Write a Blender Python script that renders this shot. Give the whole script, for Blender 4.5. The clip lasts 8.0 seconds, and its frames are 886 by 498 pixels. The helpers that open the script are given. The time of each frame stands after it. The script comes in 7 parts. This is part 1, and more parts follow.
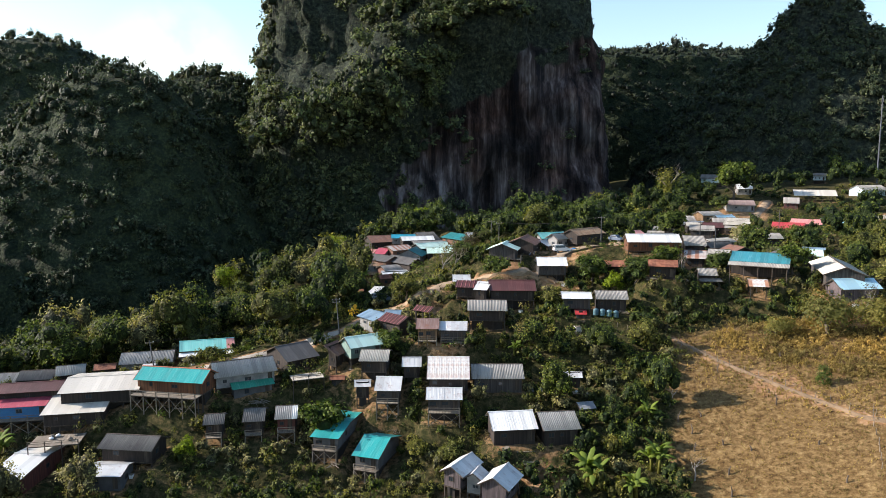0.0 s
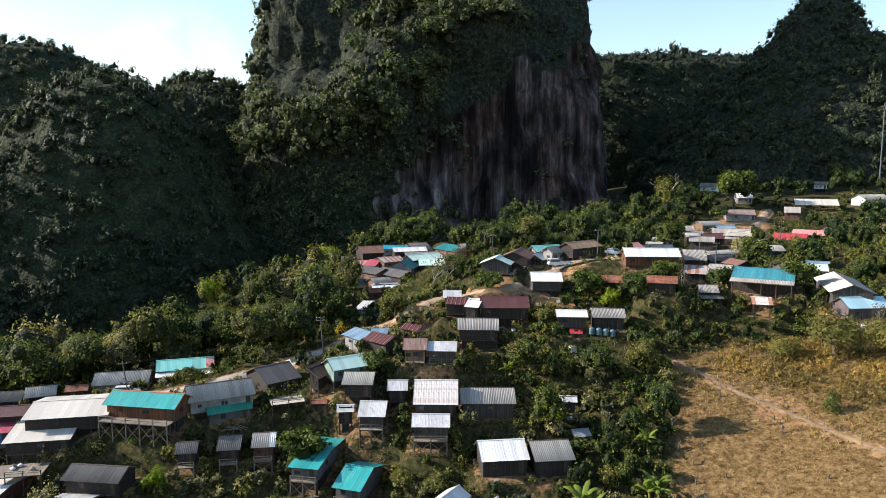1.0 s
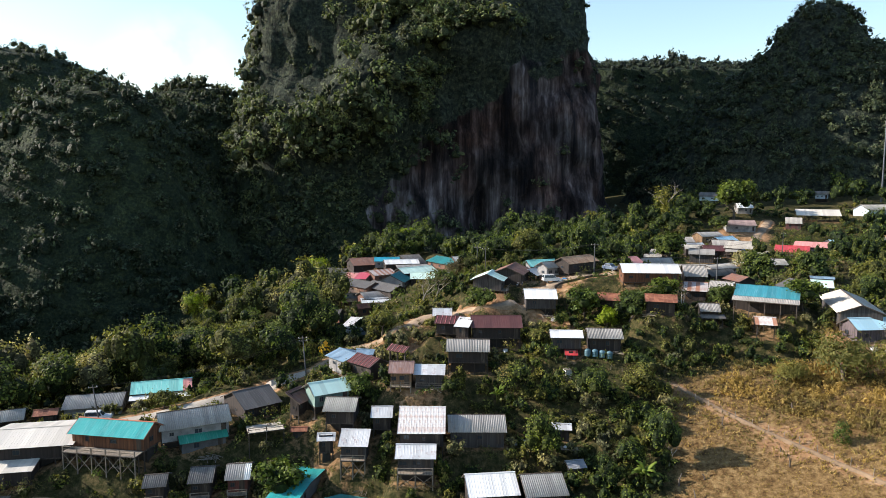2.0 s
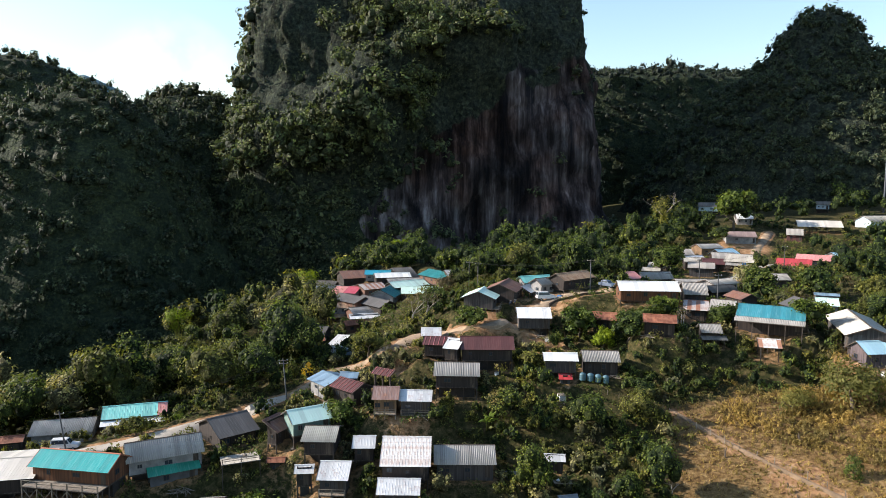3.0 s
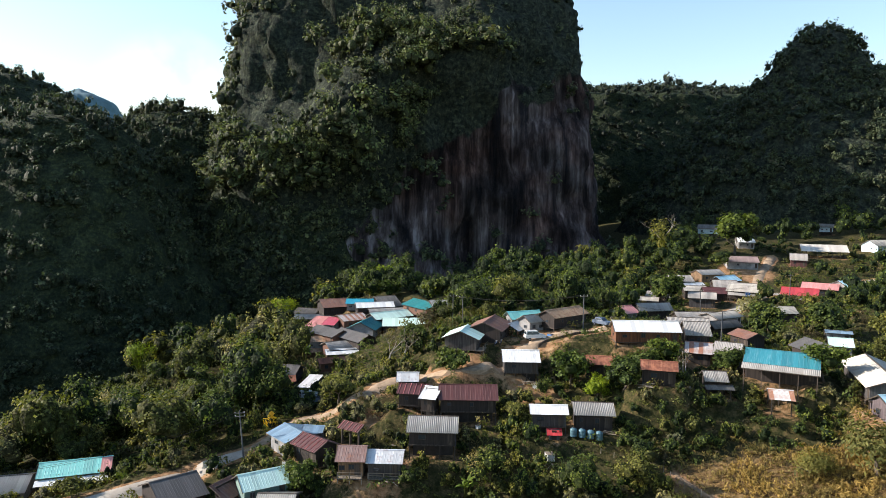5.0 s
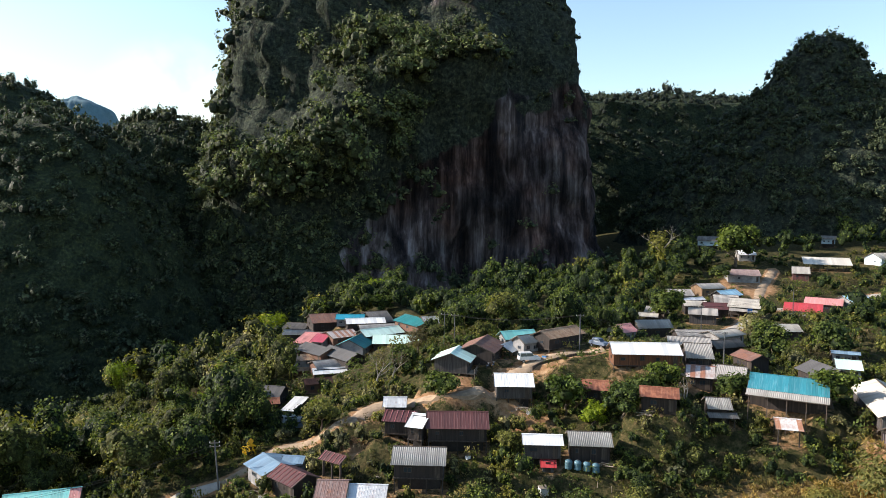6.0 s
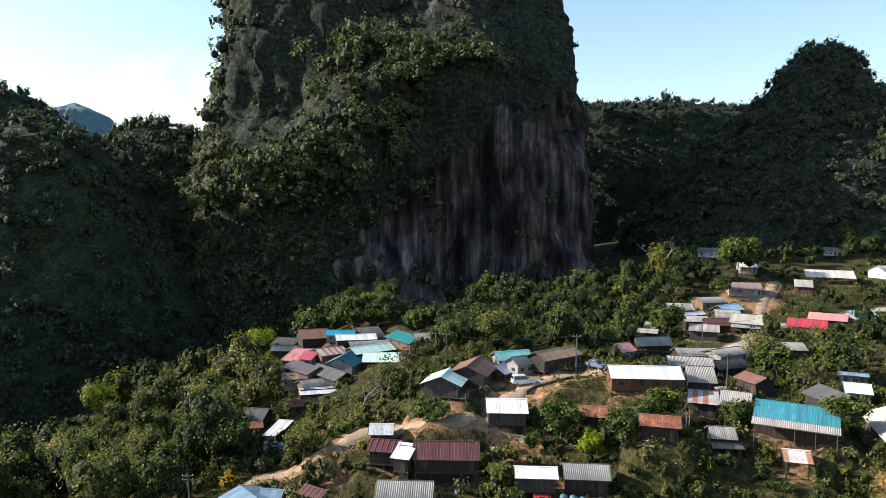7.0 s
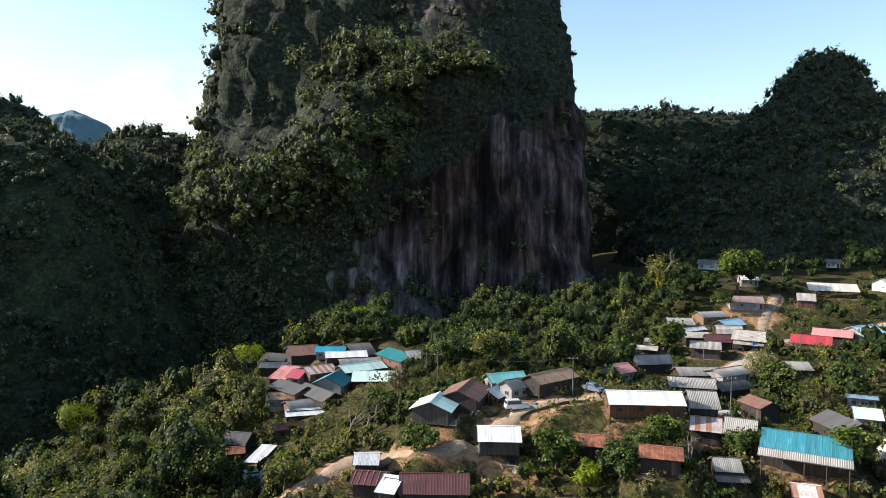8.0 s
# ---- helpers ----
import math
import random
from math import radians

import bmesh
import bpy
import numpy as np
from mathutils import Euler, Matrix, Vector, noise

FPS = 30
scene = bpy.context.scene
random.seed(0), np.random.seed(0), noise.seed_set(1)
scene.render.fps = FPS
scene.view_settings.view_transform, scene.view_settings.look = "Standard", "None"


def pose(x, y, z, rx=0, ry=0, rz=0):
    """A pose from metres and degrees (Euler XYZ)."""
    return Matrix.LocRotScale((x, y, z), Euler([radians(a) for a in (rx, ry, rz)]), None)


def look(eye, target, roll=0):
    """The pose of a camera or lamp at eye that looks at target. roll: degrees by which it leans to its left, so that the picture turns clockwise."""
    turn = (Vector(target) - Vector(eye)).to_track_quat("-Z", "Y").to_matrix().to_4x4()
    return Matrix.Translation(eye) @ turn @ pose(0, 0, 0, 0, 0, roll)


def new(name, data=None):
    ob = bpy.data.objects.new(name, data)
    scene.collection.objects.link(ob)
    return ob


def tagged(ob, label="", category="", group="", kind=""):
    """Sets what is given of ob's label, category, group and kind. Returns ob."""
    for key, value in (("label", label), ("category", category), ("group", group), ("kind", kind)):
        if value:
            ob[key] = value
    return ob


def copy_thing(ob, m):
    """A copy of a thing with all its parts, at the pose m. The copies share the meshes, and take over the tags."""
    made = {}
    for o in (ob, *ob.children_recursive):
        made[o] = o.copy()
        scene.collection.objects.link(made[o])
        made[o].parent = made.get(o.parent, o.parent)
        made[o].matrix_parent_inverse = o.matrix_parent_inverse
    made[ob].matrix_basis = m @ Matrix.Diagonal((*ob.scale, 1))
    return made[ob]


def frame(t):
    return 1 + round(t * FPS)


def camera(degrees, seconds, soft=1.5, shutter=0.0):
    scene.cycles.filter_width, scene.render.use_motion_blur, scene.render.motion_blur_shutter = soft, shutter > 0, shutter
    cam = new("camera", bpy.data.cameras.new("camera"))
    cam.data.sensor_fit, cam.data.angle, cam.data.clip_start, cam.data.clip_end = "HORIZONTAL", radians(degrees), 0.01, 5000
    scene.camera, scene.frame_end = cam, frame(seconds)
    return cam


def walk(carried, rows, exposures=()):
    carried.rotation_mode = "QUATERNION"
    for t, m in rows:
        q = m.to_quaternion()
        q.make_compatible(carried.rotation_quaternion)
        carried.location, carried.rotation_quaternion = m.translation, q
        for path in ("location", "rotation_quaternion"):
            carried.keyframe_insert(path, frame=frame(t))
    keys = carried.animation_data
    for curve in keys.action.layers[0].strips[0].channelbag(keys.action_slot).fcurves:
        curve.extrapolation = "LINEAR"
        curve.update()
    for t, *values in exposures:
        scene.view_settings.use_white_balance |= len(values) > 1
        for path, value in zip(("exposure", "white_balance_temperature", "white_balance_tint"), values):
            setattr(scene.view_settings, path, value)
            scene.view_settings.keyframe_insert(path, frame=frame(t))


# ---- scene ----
cam = camera(64.3, 8.0, soft=0.7)
METRES, EYE, TILT, LEAN, TURN = 60.0, 45.0, -7.0, 0.0, 0.0
ROWS = [
    (0.0, 0.0, 0.0, 0.0, 0.0, 0.0, -0.0),
    (0.5, 0.0172, 0.0592, 0.0197, -0.07, 0.2, -0.04),
    (1.0, 0.0345, 0.118, 0.0395, -0.12, 0.4, -0.08),
    (1.5, 0.0519, 0.177, 0.0596, -0.17, 0.63, -0.12),
    (3.0, 0.1042, 0.3528, 0.1218, -0.37, 1.37, -0.26),
    (3.5, 0.1212, 0.4108, 0.1423, -0.42, 1.65, -0.32),
    (4.0, 0.138, 0.468, 0.1633, -0.48, 1.93, -0.36),
    (4.5, 0.1548, 0.5248, 0.1844, -0.52, 2.21, -0.39),
    (6.0, 0.2035, 0.6913, 0.2469, -0.66, 3.1, -0.51),
    (6.5, 0.2191, 0.7458, 0.2685, -0.71, 3.38, -0.54),
    (7.0, 0.2343, 0.7997, 0.2896, -0.75, 3.67, -0.57),
    (7.5, 0.2492, 0.8525, 0.3112, -0.8, 3.96, -0.61),
    (8.0, 0.2642, 0.9053, 0.332, -0.84, 4.26, -0.63),
]
walk(cam, [(t, pose(0, 0, EYE, TILT, LEAN, TURN) @ pose(METRES * x, METRES * y, METRES * z, 90 + pitch, roll, yaw)) for t, x, y, z, yaw, pitch, roll in ROWS])

# ---- world, sun, exposure ----
SUN_ELEV, SUN_AZ = 26.5, -83.0      # degrees above the horizon; azimuth from +y, left is minus
world = bpy.data.worlds.new("sky")
scene.world = world
world.use_nodes = True
wn, wl = world.node_tree.nodes, world.node_tree.links
wn.clear()
sky = wn.new("ShaderNodeTexSky")
sky.sky_type, sky.sun_disc = "NISHITA", False
sky.sun_elevation, sky.sun_rotation = radians(SUN_ELEV), radians(SUN_AZ)
sky.air_density, sky.dust_density, sky.ozone_density = 1.2, 0.5, 1.9
w_out, w_bg = wn.new("ShaderNodeOutputWorld"), wn.new("ShaderNodeBackground")
w_bg.inputs[1].default_value = 0.116
# a bank of fair-weather cloud low over the western saddle
w_co = wn.new("ShaderNodeTexCoord")
w_noise = wn.new("ShaderNodeTexNoise")
w_noise.inputs["Scale"].default_value, w_noise.inputs["Detail"].default_value = 13.0, 6.0
wl.new(w_co.outputs["Generated"], w_noise.inputs["Vector"])
w_far = wn.new("ShaderNodeVectorMath")
w_far.operation = "DISTANCE"
w_far.inputs[1].default_value = (-0.345, 0.925, 0.115)
wl.new(w_co.outputs["Generated"], w_far.inputs[0])
w_low = wn.new("ShaderNodeMapRange")
w_low.inputs["From Min"].default_value, w_low.inputs["From Max"].default_value = 0.10, 0.015
wl.new(w_far.outputs["Value"], w_low.inputs[0])
w_fac = wn.new("ShaderNodeMapRange")
w_fac.inputs["From Min"].default_value, w_fac.inputs["From Max"].default_value = 0.38, 0.62
wl.new(w_noise.outputs["Fac"], w_fac.inputs[0])
w_mul = wn.new("ShaderNodeMath")
w_mul.operation = "MULTIPLY"
wl.new(w_low.outputs[0], w_mul.inputs[0])
wl.new(w_fac.outputs[0], w_mul.inputs[1])
w_mix = wn.new("ShaderNodeMix")
w_mix.data_type = "RGBA"
w_mix.inputs[7].default_value = (5.6, 5.4, 5.1, 1)
wl.new(w_mul.outputs[0], w_mix.inputs[0])
wl.new(sky.outputs[0], w_mix.inputs[6])
wl.new(w_mix.outputs[2], w_bg.inputs[0])
wl.new(w_bg.outputs[0], w_out.inputs[0])
sun_data = bpy.data.lights.new("sun", "SUN")
sun_data.energy, sun_data.angle, sun_data.color = 5.0, radians(0.5), (1.0, 0.90, 0.81)
sun = new("sun", sun_data)
sun_way = Vector((math.sin(radians(SUN_AZ)) * math.cos(radians(SUN_ELEV)), math.cos(radians(SUN_AZ)) * math.cos(radians(SUN_ELEV)), math.sin(radians(SUN_ELEV))))
sun.matrix_world = look(sun_way * 900, (0, 0, 0))
scene.view_settings.exposure = 1.1


# ---- materials ----
def tree_of(name):
    m = bpy.data.materials.new(name)
    m.use_nodes = True
    nt = m.node_tree
    b = nt.nodes["Principled BSDF"]
    return m, nt, b


def node(nt, kind, **sets):
    n = nt.nodes.new(kind)
    for k, v in sets.items():
        n.inputs[k].default_value = v
    return n


def coords(nt, space="Object"):
    return nt.nodes.new("ShaderNodeTexCoord").outputs[space]


def noise_of(nt, scale, detail=4.0, src=None, rough=0.6):
    n = node(nt, "ShaderNodeTexNoise", Scale=scale, Detail=detail, Roughness=rough)
    if src is not None:
        nt.links.new(src, n.inputs["Vector"])
    return n.outputs["Fac"]


def ramp(nt, fac, stops):
    r = nt.nodes.new("ShaderNodeValToRGB")
    els = r.color_ramp.elements
    while len(els) < len(stops):
        els.new(0.5)
    for e, (p, c) in zip(els, stops):
        e.position, e.color = p, (*c, 1)
    nt.links.new(fac, r.inputs[0])
    return r.outputs[0]


def mixed(nt, fac, a, b, kind="MIX"):
    n = nt.nodes.new("ShaderNodeMix")
    n.data_type, n.blend_type = "RGBA", kind
    for sock, v in ((n.inputs[0], fac), (n.inputs[6], a), (n.inputs[7], b)):
        if isinstance(v, (int, float)):
            sock.default_value = v
        elif isinstance(v, tuple):
            sock.default_value = (*v, 1)
        else:
            nt.links.new(v, sock)
    return n.outputs[2]


def bumped(nt, b, height, strength=0.4, distance=0.05):
    n = node(nt, "ShaderNodeBump", Strength=strength, Distance=distance)
    nt.links.new(height, n.inputs["Height"])
    nt.links.new(n.outputs[0], b.inputs["Normal"])


def shade(c, k):
    return tuple(min(1.0, v * k) for v in c)


def plain(name, c, rough=0.8, scale=1.5, vary=0.35, bump=0.2, metal=0.0):
    """A weathered surface: broad stains, fine grain, and a tone of its own for each piece."""
    m, nt, b = tree_of(name)
    co = coords(nt)
    broad = ramp(nt, noise_of(nt, scale * 0.4, 3, co), [(0.3, shade(c, 1 - vary)), (0.7, shade(c, 1 + vary * 0.5))])
    fine = ramp(nt, noise_of(nt, scale * 9, 3, co), [(0.3, (0.75,) * 3), (0.75, (1.0,) * 3)])
    own = nt.nodes.new("ShaderNodeObjectInfo").outputs["Random"]
    tone = ramp(nt, own, [(0.0, (0.78,) * 3), (1.0, (1.05,) * 3)])
    nt.links.new(mixed(nt, 1.0, mixed(nt, 1.0, broad, fine, "MULTIPLY"), tone, "MULTIPLY"), b.inputs["Base Color"])
    b.inputs["Roughness"].default_value, b.inputs["Metallic"].default_value = rough, metal
    bumped(nt, b, noise_of(nt, scale * 6, 3, co), bump, 0.03)
    return m


def sheet_metal(name, c, rust=0.15, rough=0.45, rust_c=(0.22, 0.075, 0.03), fade=(0.6, 0.6, 0.58), fading=0.2, metal=0.0):
    """Painted or bare roofing sheet with its own tone for each sheet, faded streaks down the slope and rust."""
    m, nt, b = tree_of(name)
    co = coords(nt)
    info = nt.nodes.new("ShaderNodeObjectInfo")
    own = info.outputs["Random"]
    shift = nt.nodes.new("ShaderNodeVectorMath")
    shift.operation = "ADD"
    nt.links.new(co, shift.inputs[0])
    comb = nt.nodes.new("ShaderNodeCombineXYZ")
    times = nt.nodes.new("ShaderNodeMath")
    times.operation, times.inputs[1].default_value = "MULTIPLY", 57.0
    nt.links.new(own, times.inputs[0])
    for i in range(3):
        nt.links.new(times.outputs[0], comb.inputs[i])
    nt.links.new(comb.outputs[0], shift.inputs[1])
    v = shift.outputs[0]
    streak = nt.nodes.new("ShaderNodeMapping")
    streak.inputs["Scale"].default_value = (6, 0.35, 0.35)
    nt.links.new(v, streak.inputs[0])
    worn = ramp(nt, noise_of(nt, 1.0, 4, streak.outputs[0]), [(0.5, (0, 0, 0)), (0.8, (fading,) * 3)])
    colour = mixed(nt, worn, c, fade)
    spots = ramp(nt, noise_of(nt, 0.8, 5, v, 0.7), [(0.62 - rust * 0.5, (0, 0, 0)), (0.75 - rust * 0.4, (min(1.0, rust * 3),) * 3)])
    colour = mixed(nt, spots, colour, rust_c)
    tone = ramp(nt, own, [(0.0, (0.8,) * 3), (1.0, (1.08,) * 3)])
    nt.links.new(mixed(nt, 1.0, colour, tone, "MULTIPLY"), b.inputs["Base Color"])
    b.inputs["Roughness"].default_value, b.inputs["Metallic"].default_value = rough, metal
    return m


def patched(name, base, rust_c, share):
    """Bare zinc sheets of which some have rusted through."""
    m, nt, b = tree_of(name)
    co = coords(nt)
    own = nt.nodes.new("ShaderNodeObjectInfo").outputs["Random"]
    pick = ramp(nt, own, [(1 - share, (0, 0, 0)), (1 - share + 0.12, (0.85,) * 3)])
    grain = ramp(nt, noise_of(nt, 1.2, 5, co, 0.7), [(0.45, (0, 0, 0)), (0.62, (0.5,) * 3)])
    fac = mixed(nt, 1.0, pick, grain, "ADD")
    stained = mixed(nt, noise_of(nt, 3, 3, co), rust_c, shade(rust_c, 1.7))
    nt.links.new(mixed(nt, fac, base, stained), b.inputs["Base Color"])
    b.inputs["Roughness"].default_value = 0.55
    return m


def boards(name, c, width=0.22, rough=0.85, vary=0.5):
    """Upright wall boards with dark gaps, each board of its own tone."""
    m, nt, b = tree_of(name)
    co = coords(nt)
    mp = nt.nodes.new("ShaderNodeMapping")
    mp.inputs["Scale"].default_value = (1 / width, 1 / width, 0.25)
    nt.links.new(co, mp.inputs[0])
    cell = node(nt, "ShaderNodeTexVoronoi", Scale=1.0, Randomness=0.6)
    nt.links.new(mp.outputs[0], cell.inputs["Vector"])
    tone = ramp(nt, cell.outputs["Color"], [(0.1, shade(c, 1 - vary)), (0.9, shade(c, 1 + vary * 0.6))])
    streak = ramp(nt, noise_of(nt, 1.4, 5, mp.outputs[0]), [(0.3, (0.6,) * 3), (0.7, (1.0,) * 3)])
    nt.links.new(mixed(nt, 1.0, tone, streak, "MULTIPLY"), b.inputs["Base Color"])
    b.inputs["Roughness"].default_value = rough
    bumped(nt, b, cell.outputs["Distance"], 0.5, 0.04)
    return m


def leafy(name, dark, light, dry=None, dry_share=0.0, see=0.25, gloss=0.35):
    """Leaves: each leaf of its own tone, each tree and stand too, a little light coming through."""
    m, nt, b = tree_of(name)
    isl = nt.nodes.new("ShaderNodeNewGeometry").outputs["Random Per Island"]
    own = nt.nodes.new("ShaderNodeObjectInfo").outputs["Random"]
    stand = noise_of(nt, 0.11, 2, coords(nt), 0.5)
    col = ramp(nt, isl, [(0.0, dark), (1.0, light)])
    tone = ramp(nt, stand, [(0.35, (0.55, 0.6, 0.6)), (0.65, (1.25, 1.15, 0.9))])
    col = mixed(nt, 1.0, col, tone, "MULTIPLY")
    each = ramp(nt, own, [(0.0, (0.75, 0.8, 0.8)), (1.0, (1.15, 1.1, 0.95))])
    col = mixed(nt, 1.0, col, each, "MULTIPLY")
    if dry:
        fac = ramp(nt, noise_of(nt, 0.16, 3, coords(nt)), [(0.62 - dry_share * 0.5, (0, 0, 0)), (0.7 - dry_share * 0.4, (0.8,) * 3)])
        col = mixed(nt, fac, col, dry)
    nt.links.new(col, b.inputs["Base Color"])
    b.inputs["Roughness"].default_value = 0.65
    b.inputs["Specular IOR Level"].default_value = 0.5 * gloss
    out = nt.nodes["Material Output"]
    tr = nt.nodes.new("ShaderNodeBsdfTranslucent")
    nt.links.new(mixed(nt, 1.0, col, (1.3, 1.4, 0.6), "MULTIPLY"), tr.inputs[0])
    mx = nt.nodes.new("ShaderNodeMixShader")
    mx.inputs[0].default_value = see
    nt.links.new(b.outputs[0], mx.inputs[1])
    nt.links.new(tr.outputs[0], mx.inputs[2])
    nt.links.new(mx.outputs[0], out.inputs[0])
    return m


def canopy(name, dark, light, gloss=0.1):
    """The packed mass of leaves inside a crown, darkened for the shade there: fine light and dark tufts, and a tone for
    each stand.
    """
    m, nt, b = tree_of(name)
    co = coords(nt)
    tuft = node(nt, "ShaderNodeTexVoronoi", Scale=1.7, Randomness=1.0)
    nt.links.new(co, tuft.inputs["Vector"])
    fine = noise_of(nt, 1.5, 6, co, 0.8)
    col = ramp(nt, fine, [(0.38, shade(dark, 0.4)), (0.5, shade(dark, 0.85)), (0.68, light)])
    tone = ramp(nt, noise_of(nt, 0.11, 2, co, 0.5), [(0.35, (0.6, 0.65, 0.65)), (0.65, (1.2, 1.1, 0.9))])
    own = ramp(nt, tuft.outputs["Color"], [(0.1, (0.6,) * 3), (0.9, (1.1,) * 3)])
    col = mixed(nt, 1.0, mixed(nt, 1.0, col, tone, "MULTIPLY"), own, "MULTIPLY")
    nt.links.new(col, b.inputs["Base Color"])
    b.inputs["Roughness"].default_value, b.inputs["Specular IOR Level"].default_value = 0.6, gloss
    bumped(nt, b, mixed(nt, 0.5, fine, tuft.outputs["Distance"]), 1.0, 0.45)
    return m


def rock(name):
    """Limestone: grey and rust-red runs of water down the face, black streaks, scrub in the ledges."""
    m, nt, b = tree_of(name)
    co = coords(nt)
    run = nt.nodes.new("ShaderNodeMapping")
    run.inputs["Scale"].default_value = (0.2, 0.10, 0.012)
    nt.links.new(co, run.inputs[0])
    col = ramp(nt, noise_of(nt, 1.0, 6, run.outputs[0], 0.65), [(0.38, (0.010, 0.010, 0.013)), (0.48, (0.042, 0.033, 0.033)), (0.58, (0.105, 0.09, 0.092)), (0.72, (0.24, 0.225, 0.225))])
    red = ramp(nt, noise_of(nt, 0.022, 3, co), [(0.45, (0, 0, 0)), (0.62, (0.75,) * 3)])
    col = mixed(nt, red, col, mixed(nt, 1.0, col, (1.0, 0.62, 0.45), "MULTIPLY"))
    slabs = nt.nodes.new("ShaderNodeMapping")
    slabs.inputs["Scale"].default_value, slabs.inputs["Rotation"].default_value = (0.05, 0.05, 0.028), (0, 0.6, 0)
    nt.links.new(co, slabs.inputs[0])
    col = mixed(nt, 1.0, col, ramp(nt, noise_of(nt, 1.0, 5, slabs.outputs[0], 0.6), [(0.4, (0.3,) * 3), (0.52, (0.9,) * 3), (0.64, (1.7,) * 3)]), "MULTIPLY")
    cov = nt.nodes.new("ShaderNodeVertexColor")
    cov.layer_name = "cover"
    sep = nt.nodes.new("ShaderNodeSeparateColor")
    nt.links.new(cov.outputs[0], sep.inputs[0])
    held = nt.nodes.new("ShaderNodeMath")
    held.operation, held.inputs[1].default_value = "MULTIPLY_ADD", 0.9
    nt.links.new(noise_of(nt, 0.06, 6, co, 0.75), held.inputs[0])
    nt.links.new(sep.outputs[0], held.inputs[2])
    tufts = node(nt, "ShaderNodeTexVoronoi", Scale=0.5, Randomness=1.0)
    nt.links.new(co, tufts.inputs["Vector"])
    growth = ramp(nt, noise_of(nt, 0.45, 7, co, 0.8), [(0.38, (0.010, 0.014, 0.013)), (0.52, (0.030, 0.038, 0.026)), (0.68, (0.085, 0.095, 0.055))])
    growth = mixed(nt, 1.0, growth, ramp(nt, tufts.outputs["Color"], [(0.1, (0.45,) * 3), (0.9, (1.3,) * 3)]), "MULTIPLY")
    col = mixed(nt, ramp(nt, held.outputs[0], [(0.82, (0, 0, 0)), (1.08, (1, 1, 1))]), growth, col)
    nt.links.new(col, b.inputs["Base Color"])
    b.inputs["Roughness"].default_value = 1.0
    b.inputs["Specular IOR Level"].default_value = 0.155
    bumped(nt, b, mixed(nt, 0.35, noise_of(nt, 2.2, 7, run.outputs[0], 0.7), noise_of(nt, 0.35, 6, co, 0.75)), 1.0, 3.0)
    return m


def undergrowth(name):
    """Close-grown woods seen from afar: crowns a few metres wide, tufts within them, and a tone for each stand."""
    m, nt, b = tree_of(name)
    co = coords(nt)
    crowns = node(nt, "ShaderNodeTexVoronoi", Scale=0.21, Randomness=1.0)
    tufts = node(nt, "ShaderNodeTexVoronoi", Scale=0.75, Randomness=1.0)
    nt.links.new(co, crowns.inputs["Vector"])
    nt.links.new(co, tufts.inputs["Vector"])
    fine = noise_of(nt, 0.8, 6, co, 0.75)
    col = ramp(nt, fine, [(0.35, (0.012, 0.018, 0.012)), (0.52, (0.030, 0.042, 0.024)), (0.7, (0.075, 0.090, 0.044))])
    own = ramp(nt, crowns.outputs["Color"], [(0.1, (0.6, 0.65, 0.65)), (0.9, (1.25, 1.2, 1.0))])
    nt.links.new(mixed(nt, 1.0, col, own, "MULTIPLY"), b.inputs["Base Color"])
    b.inputs["Roughness"].default_value = 0.9
    b.inputs["Specular IOR Level"].default_value = 0.155
    hollow = mixed(nt, 0.3, crowns.outputs["Distance"], tufts.outputs["Distance"])
    inv = node(nt, "ShaderNodeInvert")
    nt.links.new(hollow, inv.inputs["Color"])
    bumped(nt, b, mixed(nt, 0.25, inv.outputs[0], fine), 1.0, 4.0)
    return m


